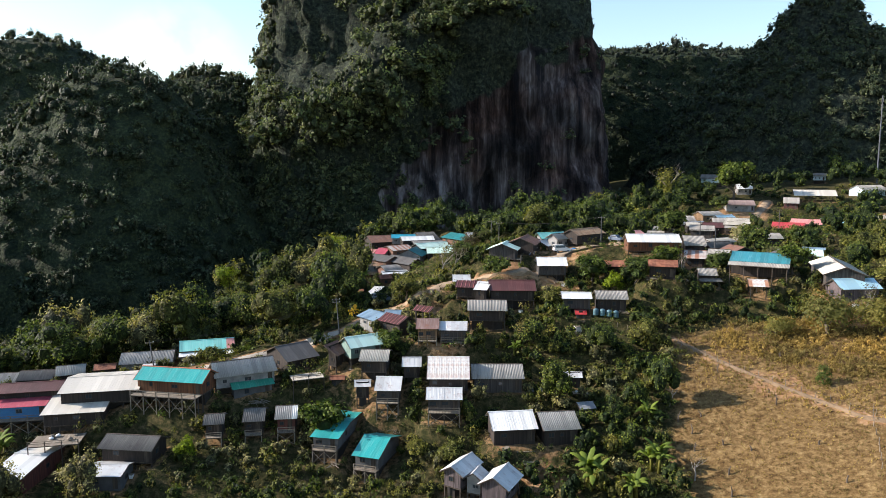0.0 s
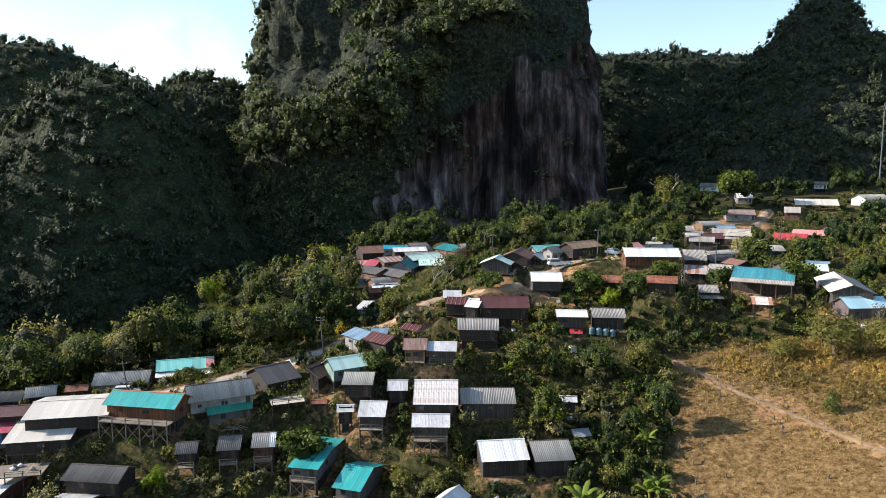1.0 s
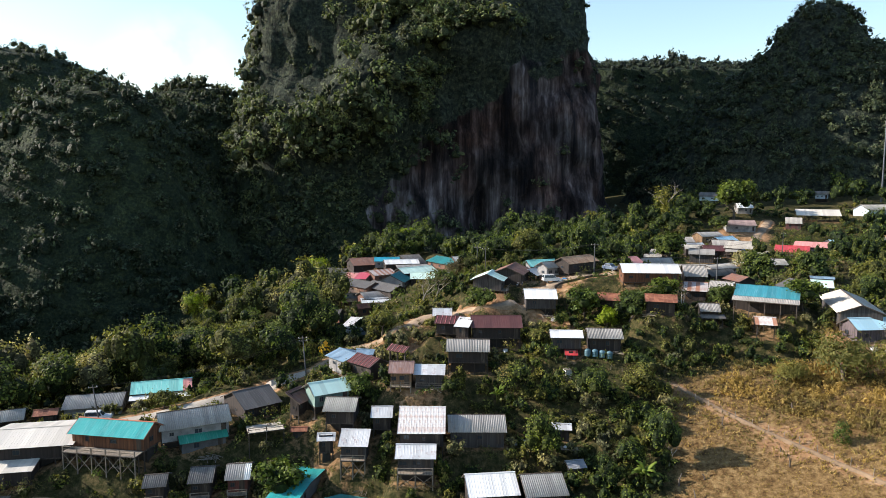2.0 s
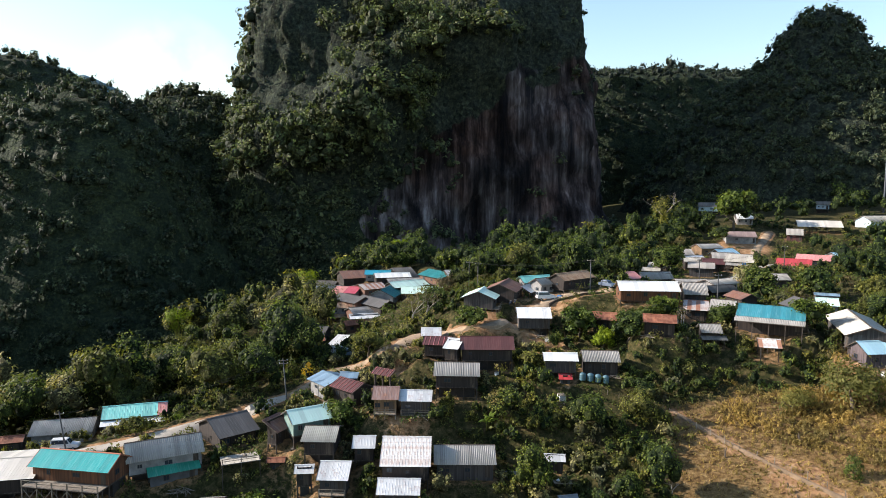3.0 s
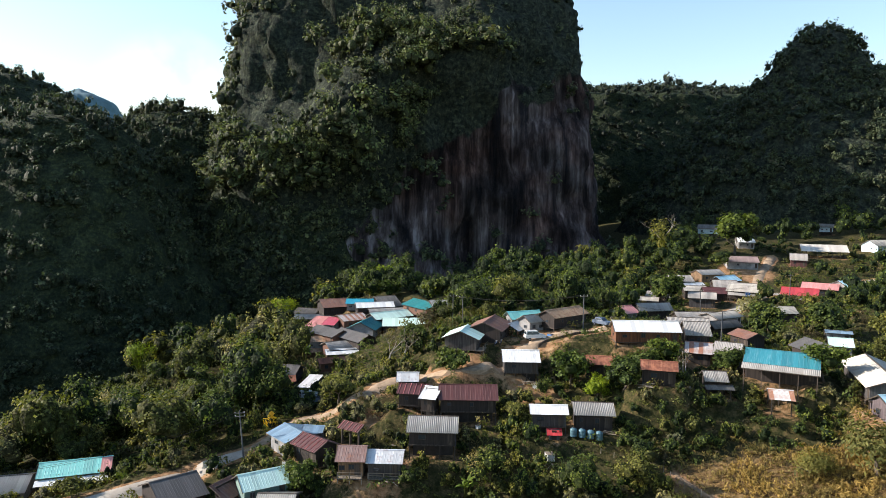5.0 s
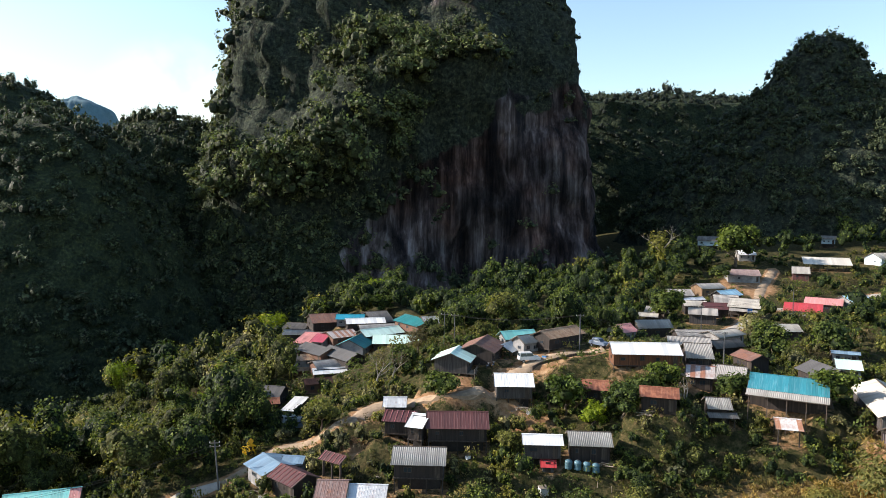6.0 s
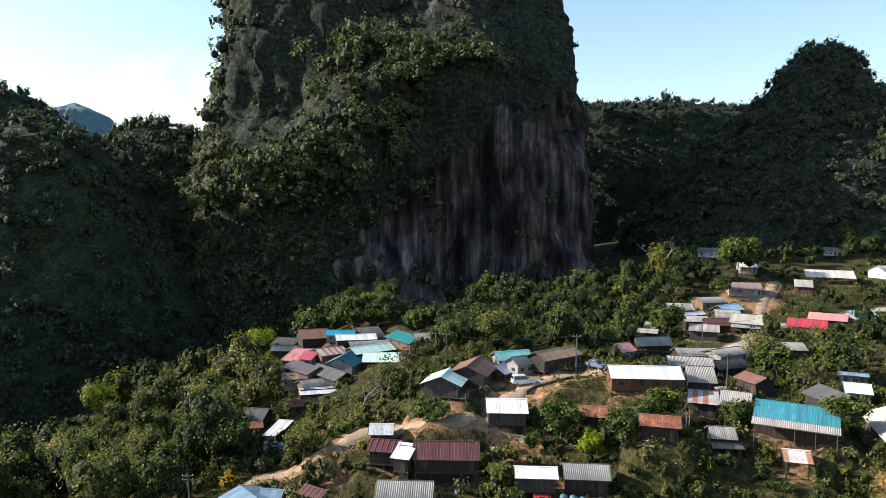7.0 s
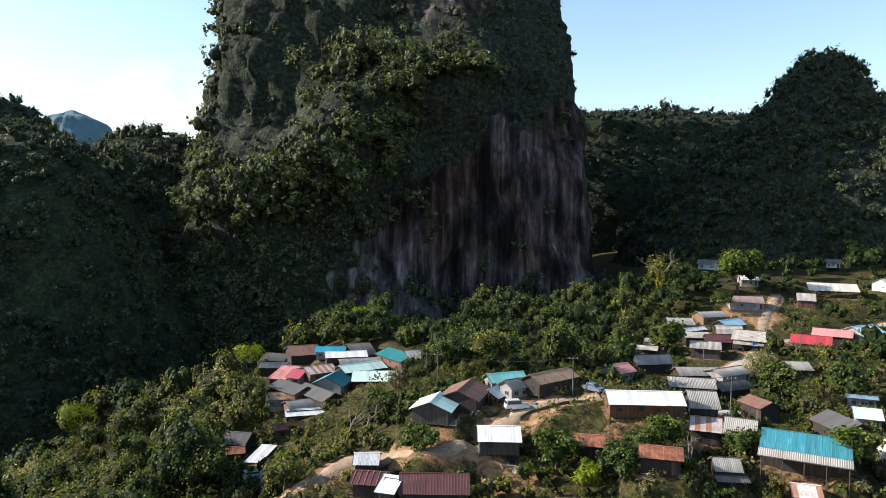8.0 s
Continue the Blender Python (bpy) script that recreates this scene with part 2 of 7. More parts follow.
def soil(name):
    """The hill's cover: green growth, dry pasture and bare red-brown earth, by the land's own map."""
    m, nt, b = tree_of(name)
    co = coords(nt)
    cov = nt.nodes.new("ShaderNodeVertexColor")
    cov.layer_name = "cover"
    sep = nt.nodes.new("ShaderNodeSeparateColor")
    nt.links.new(cov.outputs[0], sep.inputs[0])
    rough_n = noise_of(nt, 0.8, 8, co, 0.78)
    green = ramp(nt, rough_n, [(0.32, (0.010, 0.012, 0.005)), (0.46, (0.030, 0.032, 0.011)), (0.56, (0.068, 0.056, 0.024)), (0.68, (0.15, 0.10, 0.05))])
    dry = ramp(nt, noise_of(nt, 0.9, 9, co, 0.8), [(0.36, (0.045, 0.026, 0.011)), (0.46, (0.115, 0.070, 0.028)), (0.55, (0.185, 0.120, 0.052)), (0.68, (0.30, 0.215, 0.105))])
    earth = ramp(nt, noise_of(nt, 0.6, 6, co, 0.7), [(0.3, (0.13, 0.065, 0.03)), (0.5, (0.27, 0.155, 0.08)), (0.75, (0.42, 0.29, 0.17))])

    def edge(sock):
        s = nt.nodes.new("ShaderNodeMath")
        s.operation = "ADD"
        off = nt.nodes.new("ShaderNodeMath")
        off.operation, off.inputs[1].default_value = "SUBTRACT", 0.5
        nt.links.new(rough_n, off.inputs[0])
        nt.links.new(sock, s.inputs[0])
        nt.links.new(off.outputs[0], s.inputs[1])
        return ramp(nt, s.outputs[0], [(0.38, (0, 0, 0)), (0.6, (1, 1, 1))])
    col = mixed(nt, edge(sep.outputs[0]), green, dry)
    col = mixed(nt, edge(sep.outputs[1]), col, earth)
    nt.links.new(col, b.inputs["Base Color"])
    b.inputs["Roughness"].default_value = 1.0
    b.inputs["Specular IOR Level"].default_value = 0.1
    bumped(nt, b, noise_of(nt, 1.6, 6, co, 0.7), 0.8, 0.35)
    return m


ROOFS = {
    "teal": sheet_metal("teal_sheet", (0.02, 0.29, 0.28), 0.02, 0.4, fade=(0.35, 0.55, 0.53), fading=0.45),
    "green": sheet_metal("green_sheet", (0.02, 0.24, 0.16), 0.03, 0.45, fading=0.3),
    "roofteal": sheet_metal("weathered_teal_sheet", (0.03, 0.20, 0.245), 0.02, 0.45, fade=(0.30, 0.44, 0.48), fading=0.55),
    "tealdark": sheet_metal("deep_teal_sheet", (0.012, 0.16, 0.17), 0.03, 0.45),
    "blueteal": sheet_metal("blue_teal_sheet", (0.01, 0.24, 0.34), 0.02, 0.45),
    "mint": sheet_metal("mint_sheet", (0.50, 0.68, 0.60), 0.03, 0.4, fading=0.4),
    "mintteal": sheet_metal("pale_teal_sheet", (0.18, 0.52, 0.47), 0.03, 0.4, fading=0.4),
    "paleblue": sheet_metal("pale_blue_sheet", (0.36, 0.58, 0.68), 0.02, 0.4, fading=0.5),
    "steelblue": sheet_metal("steel_blue_sheet", (0.16, 0.25, 0.33), 0.08, 0.4, fading=0.4),
    "white": sheet_metal("white_sheet", (0.68, 0.68, 0.66), 0.03, 0.35, fading=0.2),
    "cream": sheet_metal("cream_sheet", (0.56, 0.52, 0.45), 0.05, 0.55),
    "zinc": sheet_metal("zinc_sheet", (0.55, 0.555, 0.55), 0.14, 0.42, fading=0.4, metal=0.15),
    "zincdark": sheet_metal("dull_zinc_sheet", (0.22, 0.23, 0.24), 0.12, 0.5, fading=0.3),
    "zincrust": patched("part_rusted_zinc", (0.40, 0.38, 0.37), (0.19, 0.085, 0.05), 0.4),
    "rustpatch": patched("patched_zinc", (0.58, 0.57, 0.55), (0.25, 0.12, 0.07), 0.22),
    "rust": sheet_metal("rusted_sheet", (0.27, 0.10, 0.05), 0.4, 0.8, (0.16, 0.05, 0.025), fade=(0.42, 0.25, 0.18), fading=0.5),
    "rustbrown": sheet_metal("brown_rusted_sheet", (0.13, 0.065, 0.05), 0.3, 0.8, (0.2, 0.085, 0.05), fade=(0.36, 0.28, 0.25), fading=0.5),
    "rusttan": sheet_metal("tan_rusted_sheet", (0.33, 0.21, 0.12), 0.3, 0.8, (0.2, 0.1, 0.055), fading=0.3),
    "brownzinc": sheet_metal("brown_sheet", (0.17, 0.10, 0.085), 0.2, 0.75, fading=0.3),
    "maroon": sheet_metal("maroon_sheet", (0.075, 0.022, 0.02), 0.12, 0.6, (0.05, 0.02, 0.015), fade=(0.17, 0.09, 0.08), fading=0.35),
    "crimson": sheet_metal("crimson_sheet", (0.38, 0.06, 0.09), 0.03, 0.5, fade=(0.6, 0.32, 0.33), fading=0.5),
    "red": sheet_metal("red_sheet", (0.42, 0.035, 0.04), 0.03, 0.5, fade=(0.6, 0.3, 0.3), fading=0.3),
    "pinkfade": sheet_metal("faded_red_sheet", (0.55, 0.22, 0.2), 0.05, 0.5, fade=(0.72, 0.5, 0.46), fading=0.7),
    "pinkgrey": sheet_metal("pink_grey_tile", (0.27, 0.19, 0.175), 0.05, 0.8),
    "dark": sheet_metal("dark_grey_sheet", (0.075, 0.072, 0.07), 0.06, 0.75, fade=(0.2, 0.19, 0.18), fading=0.4),
    "corr": sheet_metal("grey_fibre_cement", (0.34, 0.315, 0.285), 0.1, 0.9, (0.15, 0.125, 0.105), fade=(0.52, 0.49, 0.44), fading=0.6),
    "corrdark": sheet_metal("dark_fibre_cement", (0.14, 0.13, 0.12), 0.12, 0.9, (0.06, 0.052, 0.045), fade=(0.34, 0.32, 0.29), fading=0.5),
    "corrlight": sheet_metal("pale_fibre_cement", (0.40, 0.37, 0.32), 0.1, 0.9, (0.2, 0.16, 0.12), fade=(0.55, 0.53, 0.49), fading=0.5),
}
WALLS = {
    "timber": boards("red_brown_boards", (0.14, 0.055, 0.022)),
    "timberlight": boards("pale_boards", (0.22, 0.135, 0.07)),
    "timbergrey": boards("weathered_boards", (0.062, 0.055, 0.052)),
    "dark": boards("dark_boards", (0.030, 0.021, 0.017)),
    "redwood": boards("dull_red_boards", (0.13, 0.04, 0.028)),
    "plum": boards("plum_grey_boards", (0.11, 0.085, 0.09)),
    "brick": plain("orange_brick", (0.16, 0.08, 0.052), 0.9, 3.0),
    "maroonwall": boards("maroon_boards", (0.13, 0.05, 0.045), 0.8),
    "white": plain("white_render", (0.34, 0.33, 0.32), 0.9, 1.2, 0.45),
    "school": plain("pale_blue_render", (0.50, 0.62, 0.68), 0.9, 1.0, 0.15),
    "concrete": plain("grey_concrete", (0.12, 0.12, 0.122), 0.9, 1.2, 0.4),
    "green": plain("pale_green_render", (0.18, 0.27, 0.235), 0.9, 1.2, 0.3),
    "blue": plain("bright_blue_paint", (0.05, 0.22, 0.48), 0.7, 1.0, 0.2),
}
WOOD = boards("post_wood", (0.075, 0.056, 0.042), 0.3)
PALE = plain("sun_bleached_wood", (0.26, 0.215, 0.165), 0.85, 2.0)
FRAME = plain("frame_paint", (0.20, 0.195, 0.19), 0.6, 2.0, 0.2)
ORANGE = plain("orange_trim", (0.42, 0.13, 0.06), 0.6, 2.0, 0.2)
GLASS, g_nt, g_b = tree_of("window_glass")
g_b.inputs["Base Color"].default_value, g_b.inputs["Roughness"].default_value = (0.03, 0.04, 0.05, 1), 0.12
RUBBER = plain("tyre_rubber", (0.02, 0.02, 0.02), 0.9)
CAR_WHITE = plain("white_car_paint", (0.75, 0.75, 0.74), 0.25, 0.5, 0.05, 0.0)
CAR_BLUE = plain("blue_grey_car_paint", (0.16, 0.20, 0.27), 0.25, 0.5, 0.05, 0.0)
CAR_SILVER = plain("silver_car_paint", (0.42, 0.44, 0.46), 0.3, 0.5, 0.05, 0.0)
CHROME = plain("rim_metal", (0.45, 0.45, 0.46), 0.35, 2.0, 0.1, 0.0, 0.8)
LAMP_RED = plain("red_lamp_glass", (0.5, 0.03, 0.02), 0.2)
LAMP_CLEAR = plain("clear_lamp_glass", (0.75, 0.75, 0.72), 0.15)
TANK = plain("blue_tank_plastic", (0.10, 0.20, 0.24), 0.4, 1.0, 0.2)
TANK_BLUE = plain("bright_blue_tank_plastic", (0.05, 0.16, 0.42), 0.4, 1.0, 0.2)
CONCRETE = WALLS["concrete"]
# Mast grey, darkened to stand for the shade on it.
MAST = plain("shaded_mast_grey", (0.10, 0.11, 0.13), 0.8)
UNDERFLOOR = plain("dark_underfloor", (0.045, 0.038, 0.033), 0.95, 2.0, 0.4, 0.5)
BARK = plain("bark", (0.13, 0.10, 0.075), 0.95, 4.0)
PALE_BARK = plain("bleached_bark", (0.34, 0.30, 0.26), 0.95, 4.0)
SIGN_YELLOW = plain("sign_yellow", (0.80, 0.42, 0.02), 0.5, 1.0, 0.05)
SIGN_BLUE = plain("sign_blue", (0.03, 0.20, 0.55), 0.5, 1.0, 0.05)
SIGN_WHITE = plain("sign_white", (0.8, 0.8, 0.8), 0.5, 1.0, 0.05)
EARTH = plain("packed_earth", (0.37, 0.265, 0.17), 1.0, 1.1, 0.5, 0.8)
TRODDEN = plain("trodden_earth", (0.24, 0.165, 0.10), 1.0, 0.9, 0.4, 0.6)
PAVED = plain("pale_concrete_road", (0.47, 0.42, 0.35), 0.95, 0.5, 0.3, 0.4)
# Near-black green: the shade inside a crown painted into its growth.
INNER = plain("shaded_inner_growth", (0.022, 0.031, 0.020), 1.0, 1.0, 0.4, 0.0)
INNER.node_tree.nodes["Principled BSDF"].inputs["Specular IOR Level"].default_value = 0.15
ROCK, SCRUB, SOIL = rock("limestone"), undergrowth("undergrowth"), soil("hill_soil")
LEAF = {
    "broad": leafy("broad_leaves", (0.039, 0.064, 0.013), (0.161, 0.206, 0.041)),
    "dark": leafy("dark_leaves", (0.031, 0.053, 0.014), (0.137, 0.174, 0.044)),
    "olive": leafy("olive_leaves", (0.072, 0.083, 0.020), (0.245, 0.233, 0.066)),
    "lime": leafy("lime_leaves", (0.13, 0.19, 0.012), (0.30, 0.36, 0.03), see=0.4),
    "yellow": leafy("yellow_flowers", (0.45, 0.28, 0.01), (0.75, 0.5, 0.03)),
    "pale": leafy("pale_leaves", (0.110, 0.110, 0.055), (0.351, 0.324, 0.176)),
    "brown": leafy("brown_leaves", (0.055, 0.045, 0.028), (0.15, 0.12, 0.07)),
    "feather": leafy("feathery_leaves", (0.08, 0.085, 0.02), (0.23, 0.21, 0.065)),
    "banana": leafy("banana_leaves", (0.07, 0.12, 0.02), (0.23, 0.30, 0.07), see=0.35),
    "forest": leafy("forest_leaves", (0.037, 0.062, 0.015), (0.183, 0.211, 0.046), (0.19, 0.14, 0.05), 0.1),
    # Lighter and bluer than the near leaves: haze painted into the colour.
    "far": leafy("hazy_mountain_leaves", (0.045, 0.064, 0.044), (0.120, 0.146, 0.088), (0.14, 0.125, 0.085), 0.1, see=0.12, gloss=0.3),
    # Lightened copy of the mountain leaves: sunlight on the ledge put into colour.
    "ledge": leafy("sunlit_ledge_leaves", (0.075, 0.100, 0.050), (0.205, 0.245, 0.112), (0.21, 0.19, 0.11), 0.12, see=0.18),
    # Darker, bluer copy of the mountain leaves: the ridge's shade as colour.
    "far_shaded": leafy("shaded_ridge_leaves", (0.024, 0.038, 0.032), (0.066, 0.086, 0.062), gloss=0.5),
    "shrub": leafy("shrub_leaves", (0.050, 0.064, 0.017), (0.217, 0.206, 0.058), (0.22, 0.16, 0.065), 0.2),
    "straw": leafy("dry_grass", (0.13, 0.092, 0.038), (0.39, 0.29, 0.125), see=0.2, gloss=0.1),
}


# Crown cores: darker than their leaves, shade inside the crown put into colour.
SHADE_CORE = {
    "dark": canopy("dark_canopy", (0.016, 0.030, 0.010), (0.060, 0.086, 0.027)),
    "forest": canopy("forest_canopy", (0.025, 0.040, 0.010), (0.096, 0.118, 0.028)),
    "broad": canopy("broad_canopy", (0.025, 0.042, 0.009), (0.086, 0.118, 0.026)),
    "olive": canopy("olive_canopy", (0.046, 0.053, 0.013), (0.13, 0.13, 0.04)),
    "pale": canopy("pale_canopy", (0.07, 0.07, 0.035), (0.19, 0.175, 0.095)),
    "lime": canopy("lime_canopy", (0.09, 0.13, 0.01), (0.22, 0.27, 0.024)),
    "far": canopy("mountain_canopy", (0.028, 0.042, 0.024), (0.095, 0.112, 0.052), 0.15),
    # Ledge cores are lightened for the sun too.
    "ledge": canopy("sunlit_ledge_canopy", (0.045, 0.060, 0.028), (0.15, 0.17, 0.066), 0.15),
    # Ridge cores take the same painted shade.
    "far_shaded": canopy("shaded_ridge_canopy", (0.016, 0.026, 0.022), (0.050, 0.066, 0.048), 0.15),
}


# ---- geometry helpers ----
class Geo:
    """Collects corners and faces of one mesh."""

    def __init__(self):
        self.v, self.f = [], []

    def add(self, verts, faces):
        n = len(self.v)
        self.v += [tuple(p) for p in verts]
        self.f += [tuple(n + i for i in face) for face in faces]
        return self

    def box(self, x0, x1, y0, y1, z0, z1, m=None):
        c = [(x, y, z) for z in (z0, z1) for y in (y0, y1) for x in (x0, x1)]
        if m is not None:
            c = [m @ Vector(p) for p in c]
        return self.add(c, [(0, 2, 3, 1), (4, 5, 7, 6), (0, 1, 5, 4), (2, 6, 7, 3), (0, 4, 6, 2), (1, 3, 7, 5)])

    def beam(self, a, b, w, h=None):
        """A squared beam from a to b."""
        a, b = Vector(a), Vector(b)
        d = (b - a).normalized()
        up = Vector((0, 0, 1)) if abs(d.z) < 0.9 else Vector((0, 1, 0))
        s = d.cross(up).normalized() * w / 2
        u = s.cross(d).normalized() * (h or w) / 2
        c = [p + i * s + j * u for p in (a, b) for i, j in ((-1, -1), (1, -1), (1, 1), (-1, 1))]
        return self.add(c, [(3, 2, 1, 0), (4, 5, 6, 7), (0, 1, 5, 4), (1, 2, 6, 5), (2, 3, 7, 6), (3, 0, 4, 7)])

    def tube(self, path, radii, sides=7, cap=True):
        rings, n0 = [], len(self.v)
        path = [Vector(p) for p in path]
        for i, p in enumerate(path):
            d = (path[min(i + 1, len(path) - 1)] - path[max(i - 1, 0)]).normalized()
            s = d.cross(Vector((0.3, 1, 0.1)) if abs(d.y) < 0.9 else Vector((1, 0, 0))).normalized()
            u = d.cross(s)
            rings.append([p + radii[i] * (math.cos(2 * math.pi * k / sides) * s + math.sin(2 * math.pi * k / sides) * u) for k in range(sides)])
        self.v += [tuple(q) for r in rings for q in r]
        for i in range(len(path) - 1):
            for k in range(sides):
                a, b = n0 + i * sides + k, n0 + i * sides + (k + 1) % sides
                self.f.append((a, b, b + sides, a + sides))
        if cap:
            self.f.append(tuple(n0 + k for k in reversed(range(sides))))
            self.f.append(tuple(n0 + (len(path) - 1) * sides + k for k in range(sides)))
        return self

    def mesh(self, name, material=None, smooth=False):
        me = bpy.data.meshes.new(name)
        me.from_pydata(self.v, [], self.f)
        if material:
            me.materials.append(material)
        if smooth:
            me.polygons.foreach_set("use_smooth", [True] * len(me.polygons))
        me.update()
        return me


def part(name, geo, material, parent, label="", m=None, smooth=False):
    """One mesh object under a thing or under a part. geo: a Geo or a finished mesh."""
    me = geo.mesh(name, material, smooth) if isinstance(geo, Geo) else geo
    ob = new(name, me)
    ob.parent = parent
    if m is not None:
        ob.matrix_basis = m
    if label:
        ob["label"] = label
    return ob


def thing(name, m, label, category, group="", kind=""):
    ob = new(name)
    ob.empty_display_size = 0.2
    ob.matrix_basis = m
    return tagged(ob, label, category, group, kind)


def np_mesh(name, v, q, material, smooth=False):
    """A mesh from arrays: corners (n, 3) and four-cornered faces (m, 4)."""
    me = bpy.data.meshes.new(name)
    v, q = np.asarray(v, np.float32), np.asarray(q, np.int32)
    me.vertices.add(len(v))
    me.vertices.foreach_set("co", v.ravel())
    me.loops.add(q.size)
    me.loops.foreach_set("vertex_index", q.ravel())
    me.polygons.add(len(q))
    me.polygons.foreach_set("loop_start", np.arange(0, q.size, 4, dtype=np.int32))
    if smooth:
        me.polygons.foreach_set("use_smooth", np.ones(len(q), bool))
    me.materials.append(material)
    me.update(calc_edges=True)
    return me


def hashed(i, j, k, seed):
    n = (i * 374761393 + j * 668265263 + k * 2147483647 + seed * 974711) & 0xFFFFFFFF
    n = ((n ^ (n >> 13)) * 1274126177) & 0xFFFFFFFF
    return ((n ^ (n >> 16)) & 0xFFFF) / 65535.0


def grain(p, seed=0, octaves=3, gain=0.5):
    """Smooth noise from -1 to 1 at the places p (n, 3), in octaves."""
    p, total, amp, out = np.asarray(p, float), 0.0, 1.0, 0.0
    for o in range(octaves):
        q = p * 2.0**o + 17.3 * o
        b = np.floor(q).astype(np.int64)
        t = q - b
        t = t * t * (3 - 2 * t)
        s = 0.0
        for dx in (0, 1):
            for dy in (0, 1):
                for dz in (0, 1):
                    w = np.where(dx, t[:, 0], 1 - t[:, 0]) * np.where(dy, t[:, 1], 1 - t[:, 1]) * np.where(dz, t[:, 2], 1 - t[:, 2])
                    s = s + w * hashed(b[:, 0] + dx, b[:, 1] + dy, b[:, 2] + dz, seed + o)
        out, total, amp = out + amp * (2 * s - 1), total + amp, amp * gain
    return out / total


def sig(v):
    return 1 / (1 + np.exp(-np.clip(v, -40, 40)))


# ---- the village plan ----
SITES = []


def site(*args, **more):
    """Keeps a house for later; the ground is levelled under it first."""
    SITES.append((args, more))


site(-52.3, 129.6, 3.73, -10, 14.4, 3.4, 1.8, "teal", "timber", "red-brown timber house with bright teal metal roof on stilts", deck=2.6, trim="orange", windows=3, stilts=True)
site(-65.2, 129.0, 1.97, 11, 14.6, 6.6, 1.2, "cream", "dark", "dark timber house with cream metal roof")
site(-68.3, 125.1, -0.88, 11, 11.2, 7.4, 1.2, "cream", "dark", "dark timber house with cream metal roof")
site(-80.6, 127.1, -0.47, 11, 12.5, 6.0, 0.9, "crimson", "blue", "bright blue painted house with crimson metal roof on stilts", deck=1.6, stilts=True)
site(-80.1, 130.4, 1.34, 12, 12.8, 3.4, 1.0, "maroon", "dark", "dark timber house with maroon metal roof on stilts", stilts=True)
site(-67.8, 156.3, -0.47, 14, 11.7, 4.8, 1.6, "corr", "white", "white rendered house with grey corrugated fibre-cement roof")
site(-55.2, 160.9, 1.46, 18, 12.5, 3.8, 1.6, "tealpink", "white", "white rendered house with teal and pink metal roof", skirt=(1.8, "white", 0.35))
site(-90.0, 150.4, -2.53, 10, 7.5, 3.0, 1.4, "corrdark", "dark", "dark timber house with dark corrugated fibre-cement roof")
site(-82.7, 151.8, -1.80, 23, 6.1, 3.5, 1.4, "corrlight", "dark", "dark timber house with pale corrugated fibre-cement roof")
site(-97.5, 150.4, -3.38, 11, 6.2, 3.7, 1.4, "corr", "dark", "dark timber house with grey corrugated fibre-cement roof")
site(-75.4, 152.4, -0.79, 17, 4.7, 2.0, 0.8, "rust", "dark", "dark timber house with rusted metal roof")
site(-39.0, 135.8, 3.23, 27, 12.4, 3.8, 2.2, "corr", "white", "white rendered house with grey corrugated fibre-cement roof")
site(-37.4, 135.2, 0.89, 29, 8.5, 2.7, 1.1, "green", "concrete", "grey concrete house with green metal roof")
site(-29.7, 146.4, 3.39, 41, 8.0, 5.4, 2.3, "dark", "dark", "dark timber house with dark grey roof")
site(-15.6, 142.6, 7.17, 31, 7.9, 3.2, 1.7, "mint", "green", "pale green rendered house with pale mint metal roof")
site(-20.6, 143.5, 5.47, 64, 4.9, 3.4, 1.8, "rustbrown", "dark", "dark timber house with rusty brown metal roof", back=0.0)
site(-13.9, 136.9, 5.59, -2, 6.0, 4.1, 1.4, "corrlight", "dark", "dark timber house with pale corrugated fibre-cement roof")
site(-6.3, 137.1, 4.40, 1, 4.1, 2.9, 1.2, "zinc", "dark", "dark timber house with bare zinc roof", back=0.4)
site(1.0, 131.3, 3.67, -1, 8.4, 6.0, 2.8, "rustpatch", "dark", "dark timber house with rust-patched zinc roof", back=0.6)
site(10.8, 133.9, 2.94, 0, 10.4, 4.2, 1.8, "corr", "timbergrey", "weathered timber house with grey corrugated fibre-cement roof")
site(-10.7, 131.0, 1.46, -2, 5.3, 4.1, 1.6, "zinc", "timbergrey", "weathered timber house with bare zinc roof", deck=1.0)
site(0.2, 125.4, 1.63, -1, 6.9, 3.2, 1.3, "zinc", "timbergrey", "weathered timber house with bare zinc roof on stilts", deck=1.2, stilts=True)
site(12.7, 118.3, -1.38, 7, 8.3, 4.4, 1.9, "white", "dark", "dark timber house with white metal roof", back=0.7)
site(20.9, 118.4, -1.41, 7, 6.9, 4.5, 1.8, "corr", "dark", "dark timber house with grey corrugated fibre-cement roof", back=0.7)
site(27.4, 127.9, -1.00, 12, 3.4, 1.9, 0.7, "zincdark", "concrete", "grey concrete house with dull zinc roof", back=0.4)
site(-29.2, 126.1, -2.32, 8, 4.2, 3.6, 1.4, "corrwhite", "redwood", "dull red timber house with grey and white corrugated roof on stilts", deck=1.2, stilts=True)
site(-35.0, 125.1, -2.45, 8, 4.1, 3.6, 1.4, "corrdark", "dark", "dark timber house with dark corrugated fibre-cement roof on stilts", deck=1.2, stilts=True)
site(-41.7, 123.1, -2.25, 11, 3.8, 2.8, 1.1, "corrdark", "dark", "dark timber house with dark corrugated fibre-cement roof on stilts", deck=1.0, stilts=True)
site(-21.3, 121.0, -3.90, -11, 5.6, 7.1, 0.6, "teal", "concrete", "grey concrete house with bright teal metal roof on stilts", deck=0.8, stilts=True)
